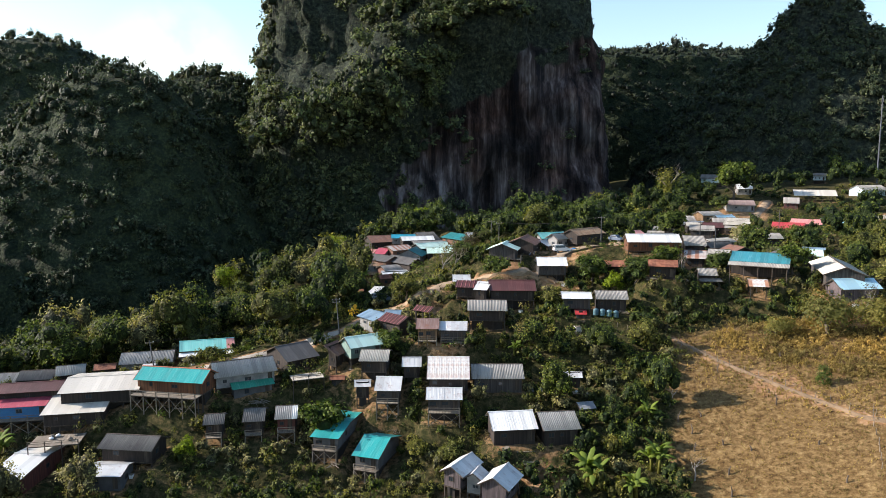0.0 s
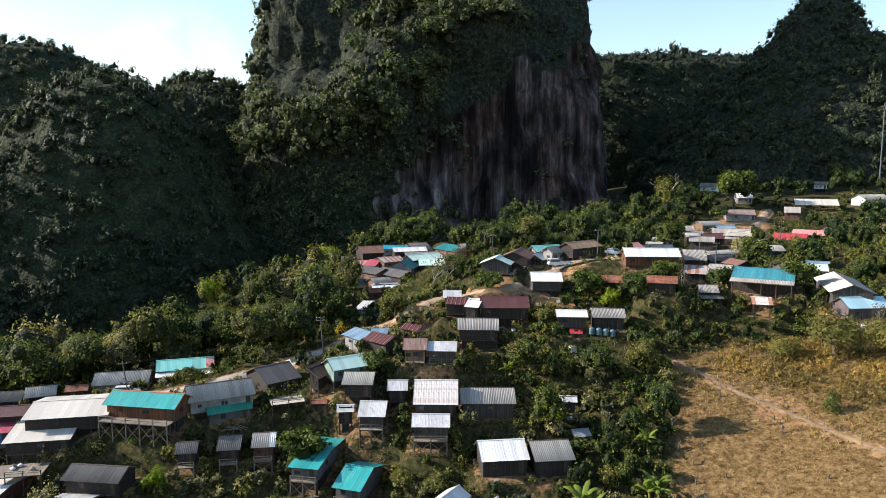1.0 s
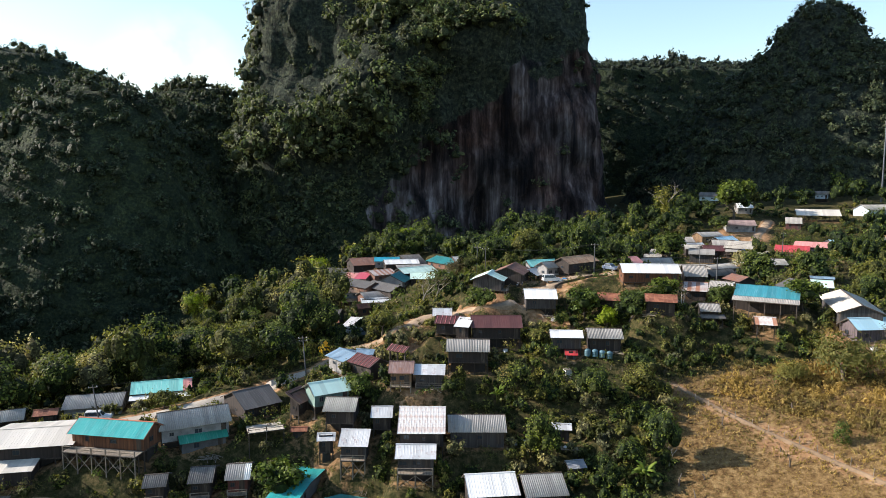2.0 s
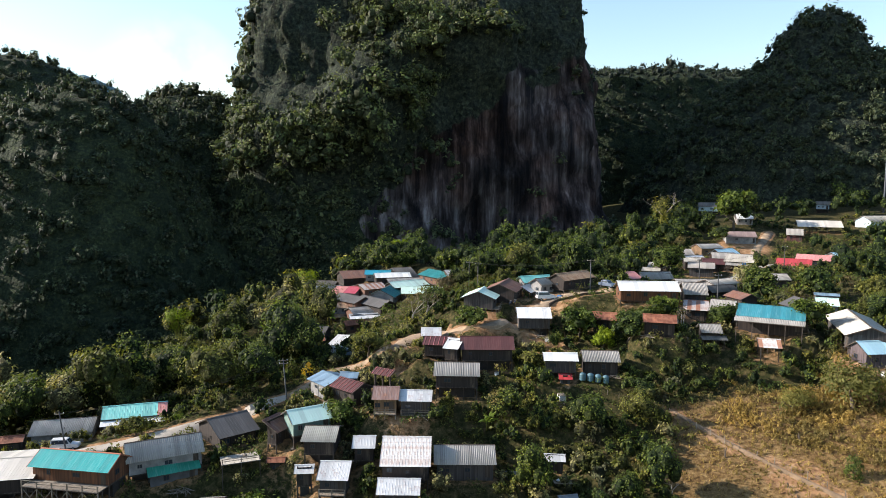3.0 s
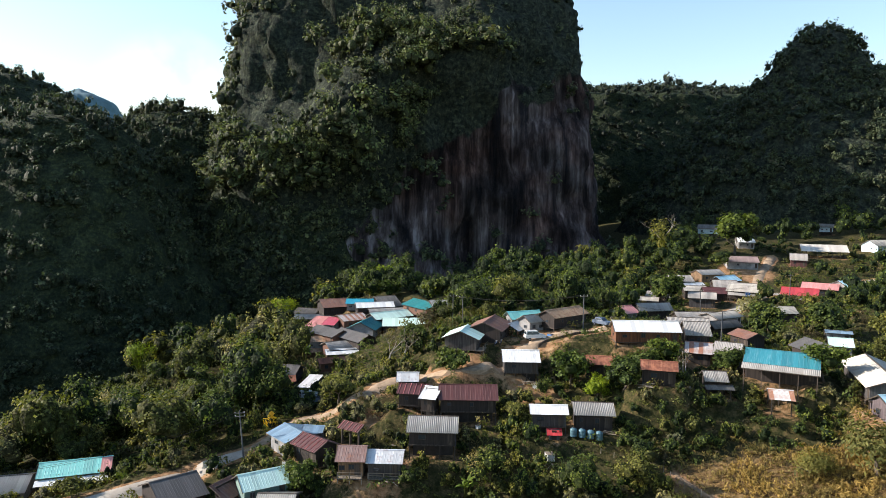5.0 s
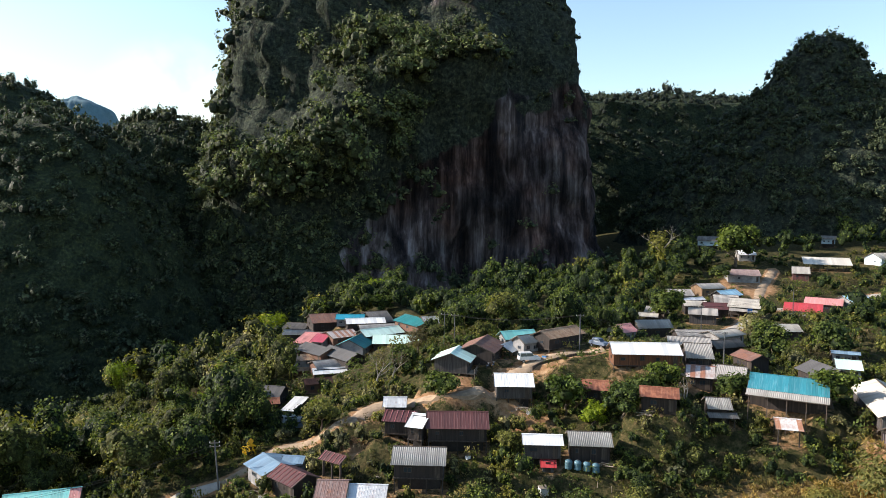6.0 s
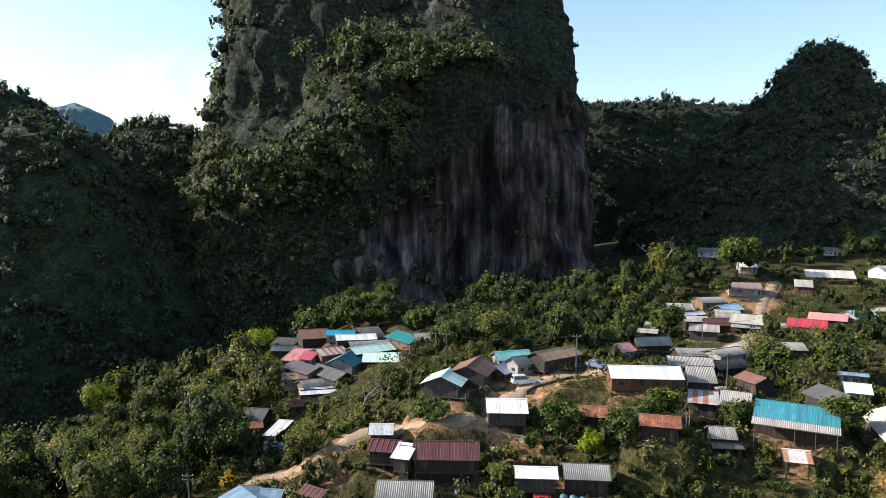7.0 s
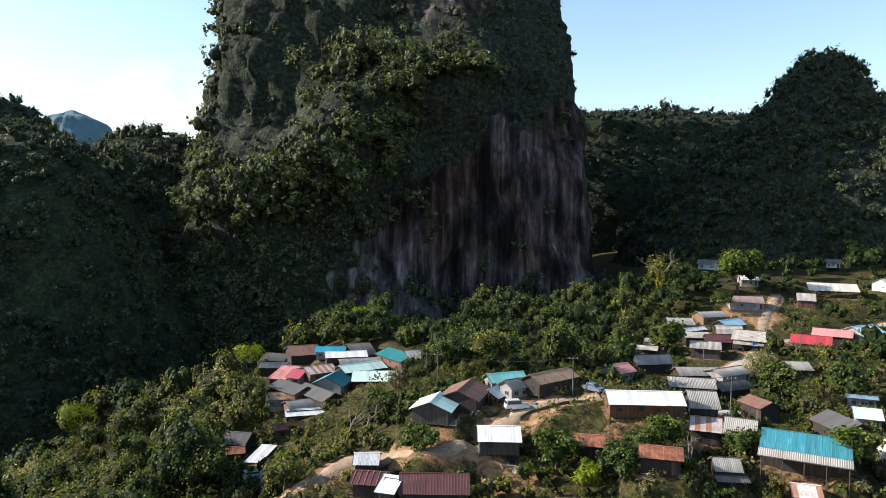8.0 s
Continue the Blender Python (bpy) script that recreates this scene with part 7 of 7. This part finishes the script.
x, y, rad = x[keep], y[keep], rad[keep]
keep = spaced(rngs, x, y, rad, np.where((x > 0) & (y > 205), 0.72, 0.6))
x, y, rad = x[keep], y[keep], rad[keep]
pts = np.stack([x, y, land(x, y)], 1)
kind = grain(np.stack([x / 14, y / 14, 0 * x + 5], 1), 12, 2) + rngs.normal(0, 0.3, len(x)) - np.where((y > 215) & (x > -30), 0.68, 0.0)
for sel, lf, nm, lab in ((kind < -0.22, "dark", "dark_woods", "dark broadleaf woods on the slope below the houses"), ((kind >= -0.22) & (kind < 0.14), "forest", "mixed_woods", "mixed green woods on the hillside"), ((kind >= 0.14) & (kind < 0.5), "olive", "olive_woods", "yellow-green woods on the hillside"), (kind >= 0.5, "pale", "dry_woods", "thin dry-leaved trees among the woods")):
    near_s, far_s = sel & (y < 225), sel & (y >= 225)
    forest(nm, pts[near_s], rad[near_s], lf, lab, 1150, 0.044, 70 + len(nm), lift=1.25, lobes=9, cells=2, clump=7, flat=(0.8, 1.35), inner=0.70)
    forest("upper_" + nm, pts[far_s], rad[far_s], lf, lab.replace("hillside", "upper hillside").replace("slope", "far slope"), 290, 0.062, 170 + len(nm), lift=1.25, lobes=6, cells=2, clump=6, flat=(0.8, 1.35), inner=0.70)

x, y = scatter(rngs, -100, 118, 93, 212, 16000)
patch = grain(np.stack([x / 11, y / 11, 0 * x + 7], 1), 24, 2)
gully = sig((x - 2) / 4) * sig((46 - x) / 3) * sig((152 - y) / 4) * sig((y - 108) / 4)
bank = sig((x - 38) / 3) * sig((y - 150) / 2) * sig((176 - y) / 3)
chance = np.clip(0.30 + 0.9 * patch, 0.04, 0.7) + 0.6 * gully + 0.35 * bank
rad = rngs.uniform(0.9, 2.1, len(x)) * (1 + 0.25 * gully)
keep = (rngs.uniform(0, 1, len(x)) < chance) & clear_of_houses(x, y, 0.5, 2.2) & (road_gap(x, y) > 1.6) & (pasture(x, y) < 0.3) & (x > -0.66 * y - 6) & (x < 0.66 * y + 20)
keep &= ~((x > 14) & (x < 50) & (y > 183) & (y < 200)) & ~((x > 28) & (x < 43) & (y > 146) & (y < 158))
x, y, rad = x[keep], y[keep], rad[keep]
keep = spaced(rngs, x, y, rad, 0.62)
x, y, rad = x[keep], y[keep], rad[keep]
pts = np.stack([x, y, land(x, y)], 1)
kind = grain(np.stack([x / 10, y / 10, 0 * x + 5], 1), 42, 2) + rngs.normal(0, 0.35, len(x))
for sel, lf, nm, lab in ((kind < -0.28, "dark", "dark_thicket", "dark green bushes between the houses"), ((kind >= -0.28) & (kind < 0.08), "forest", "mixed_thicket", "mixed green bushes on the village slope"), ((kind >= 0.08) & (kind < 0.45), "olive", "olive_thicket", "yellow-green bushes on the village slope"), (kind >= 0.45, "pale", "dry_thicket", "grey dry bushes on the village slope")):
    forest(nm, pts[sel], rad[sel], lf, lab, 200, 0.078, 270 + len(nm), lift=0.7, lobes=5, cells=2, clump=6, flat=(0.8, 1.3), inner=0.68)

x, y = scatter(rngs, -105, 215, 92, 345, 46000)
patch = grain(np.stack([x / 16, y / 16, 0 * x + 3], 1), 14, 3)
dens = 1.0 + 0.6 * patch
field = pasture(x, y)
dens = np.where(field > 0.5, np.where((y > 135) & (patch > 0.25), 0.12, 0.004), dens)
dens = dens * np.where(y > 205, 0.6, 1.0) * np.where((x < 60) & (y > 250), 0.0, 1.0) * np.where((x < -36) & (y > 172), 0.0, 1.0)
rad = rngs.uniform(0.5, 1.15, len(x)) * np.where(rngs.uniform(0, 1, len(x)) < 0.35, 1.9, 1.0) * np.where(y > 205, 1.35, np.where(y > 160, 0.85, 1.0))
keep = (rngs.uniform(0, 1, len(x)) < dens) & clear_of_houses(x, y, 0.1, np.where(y > 205, 5.0, 0.6)) & (road_gap(x, y) > np.where(y > 220, 4.0, 0.8))
x, y, rad = x[keep], y[keep], rad[keep]
keep = spaced(rngs, x, y, rad, 0.55) & (x > -0.66 * y - 8) & (x < 0.66 * y + 25)
x, y, rad = x[keep], y[keep], rad[keep]
kind = grain(np.stack([x / 9, y / 9, 0 * x + 8], 1), 15, 2) + rngs.normal(0, 0.25, len(x)) - np.where(y > 205, 0.18, 0.0)
pts = np.stack([x, y, land(x, y)], 1)
for sel, lf, nm, lab in ((kind < -0.2, "dark", "dark_scrub", "dark green scrub on the slope"), ((kind >= -0.2) & (kind < 0.2), "shrub", "mixed_scrub", "mixed green and dry scrub on the slope"), ((kind >= 0.2) & (kind < 0.45), "olive", "olive_scrub", "olive-green bushes on the slope"), (kind >= 0.45, "brown", "dry_scrub", "brown dry bushes on the slope")):
    forest(nm, pts[sel], rad[sel], lf, lab, 60, 0.13, 80 + len(nm), lift=0.45, lobes=-1)

x, y = scatter(rngs, 36, 125, 84, 158, 15000)
keep = (rngs.uniform(0, 1, len(x)) < pasture(x, y)) & (road_gap(x, y) > 0.2) & clear_of_houses(x, y, 0.0)
x, y = x[keep], y[keep]
rad = np.where(y > 0.9 * (150 - (x - 49) * 1.25), rngs.uniform(0.2, 0.6, len(x)), rngs.uniform(0.12, 0.3, len(x)))
forest("dry_grass", np.stack([x, y, land(x, y)], 1), rad, "straw", "dry golden grass tufts on the pasture", 6, 0.6, 95, lift=0.3, lobes=0)

x, y = scatter(rngs, 40, 125, 118, 156, 6000)
above = y > 150 - (x - 49) * 0.98
keep = above & (rngs.uniform(0, 1, len(x)) < pasture(x, y)) & (grain(np.stack([x / 6, y / 6, 0 * x], 1), 33, 2) > -0.15) & clear_of_houses(x, y, 0.3)
x, y = x[keep], y[keep]
forest("tall_grass", np.stack([x, y, land(x, y)], 1), rngs.uniform(0.5, 1.1, len(x)), "straw", "tall golden grass at the top of the pasture", 20, 0.34, 97, lift=0.4, lobes=0)

x, y = scatter(rngs, 55, 235, 205, 372, 7000)
patch = grain(np.stack([x / 13, y / 13, 0 * x + 2], 1), 64, 2)
keep = (x > 12 + 0.30 * (y - 54)) & (x < 0.66 * y + 20) & (rngs.uniform(0, 1, len(x)) < np.clip(0.25 + 0.9 * patch, 0.0, 0.6)) & clear_of_houses(x, y, 1.2, 15.0) & (road_gap(x, y) > 4.5)
x, y = x[keep], y[keep]
rad = rngs.uniform(1.0, 2.4, len(x))
keep = spaced(rngs, x, y, rad, 0.8)
x, y, rad = x[keep], y[keep], rad[keep]
pts = np.stack([x, y, land(x, y)], 1)
kind = rngs.normal(-0.25, 0.4, len(x))
for sel, lf, nm, lab in ((kind < 0.05, "dark", "dark_hedge", "dark green bushes round the far houses"), ((kind >= 0.05) & (kind < 0.5), "olive", "olive_hedge", "yellow-green bushes round the far houses"), (kind >= 0.5, "pale", "dry_hedge", "dry grey bushes round the far houses")):
    forest(nm, pts[sel], rad[sel], lf, lab, 120, 0.08, 370 + len(nm), lift=0.75, lobes=5, cells=2, clump=6, flat=(0.8, 1.3), inner=0.70)
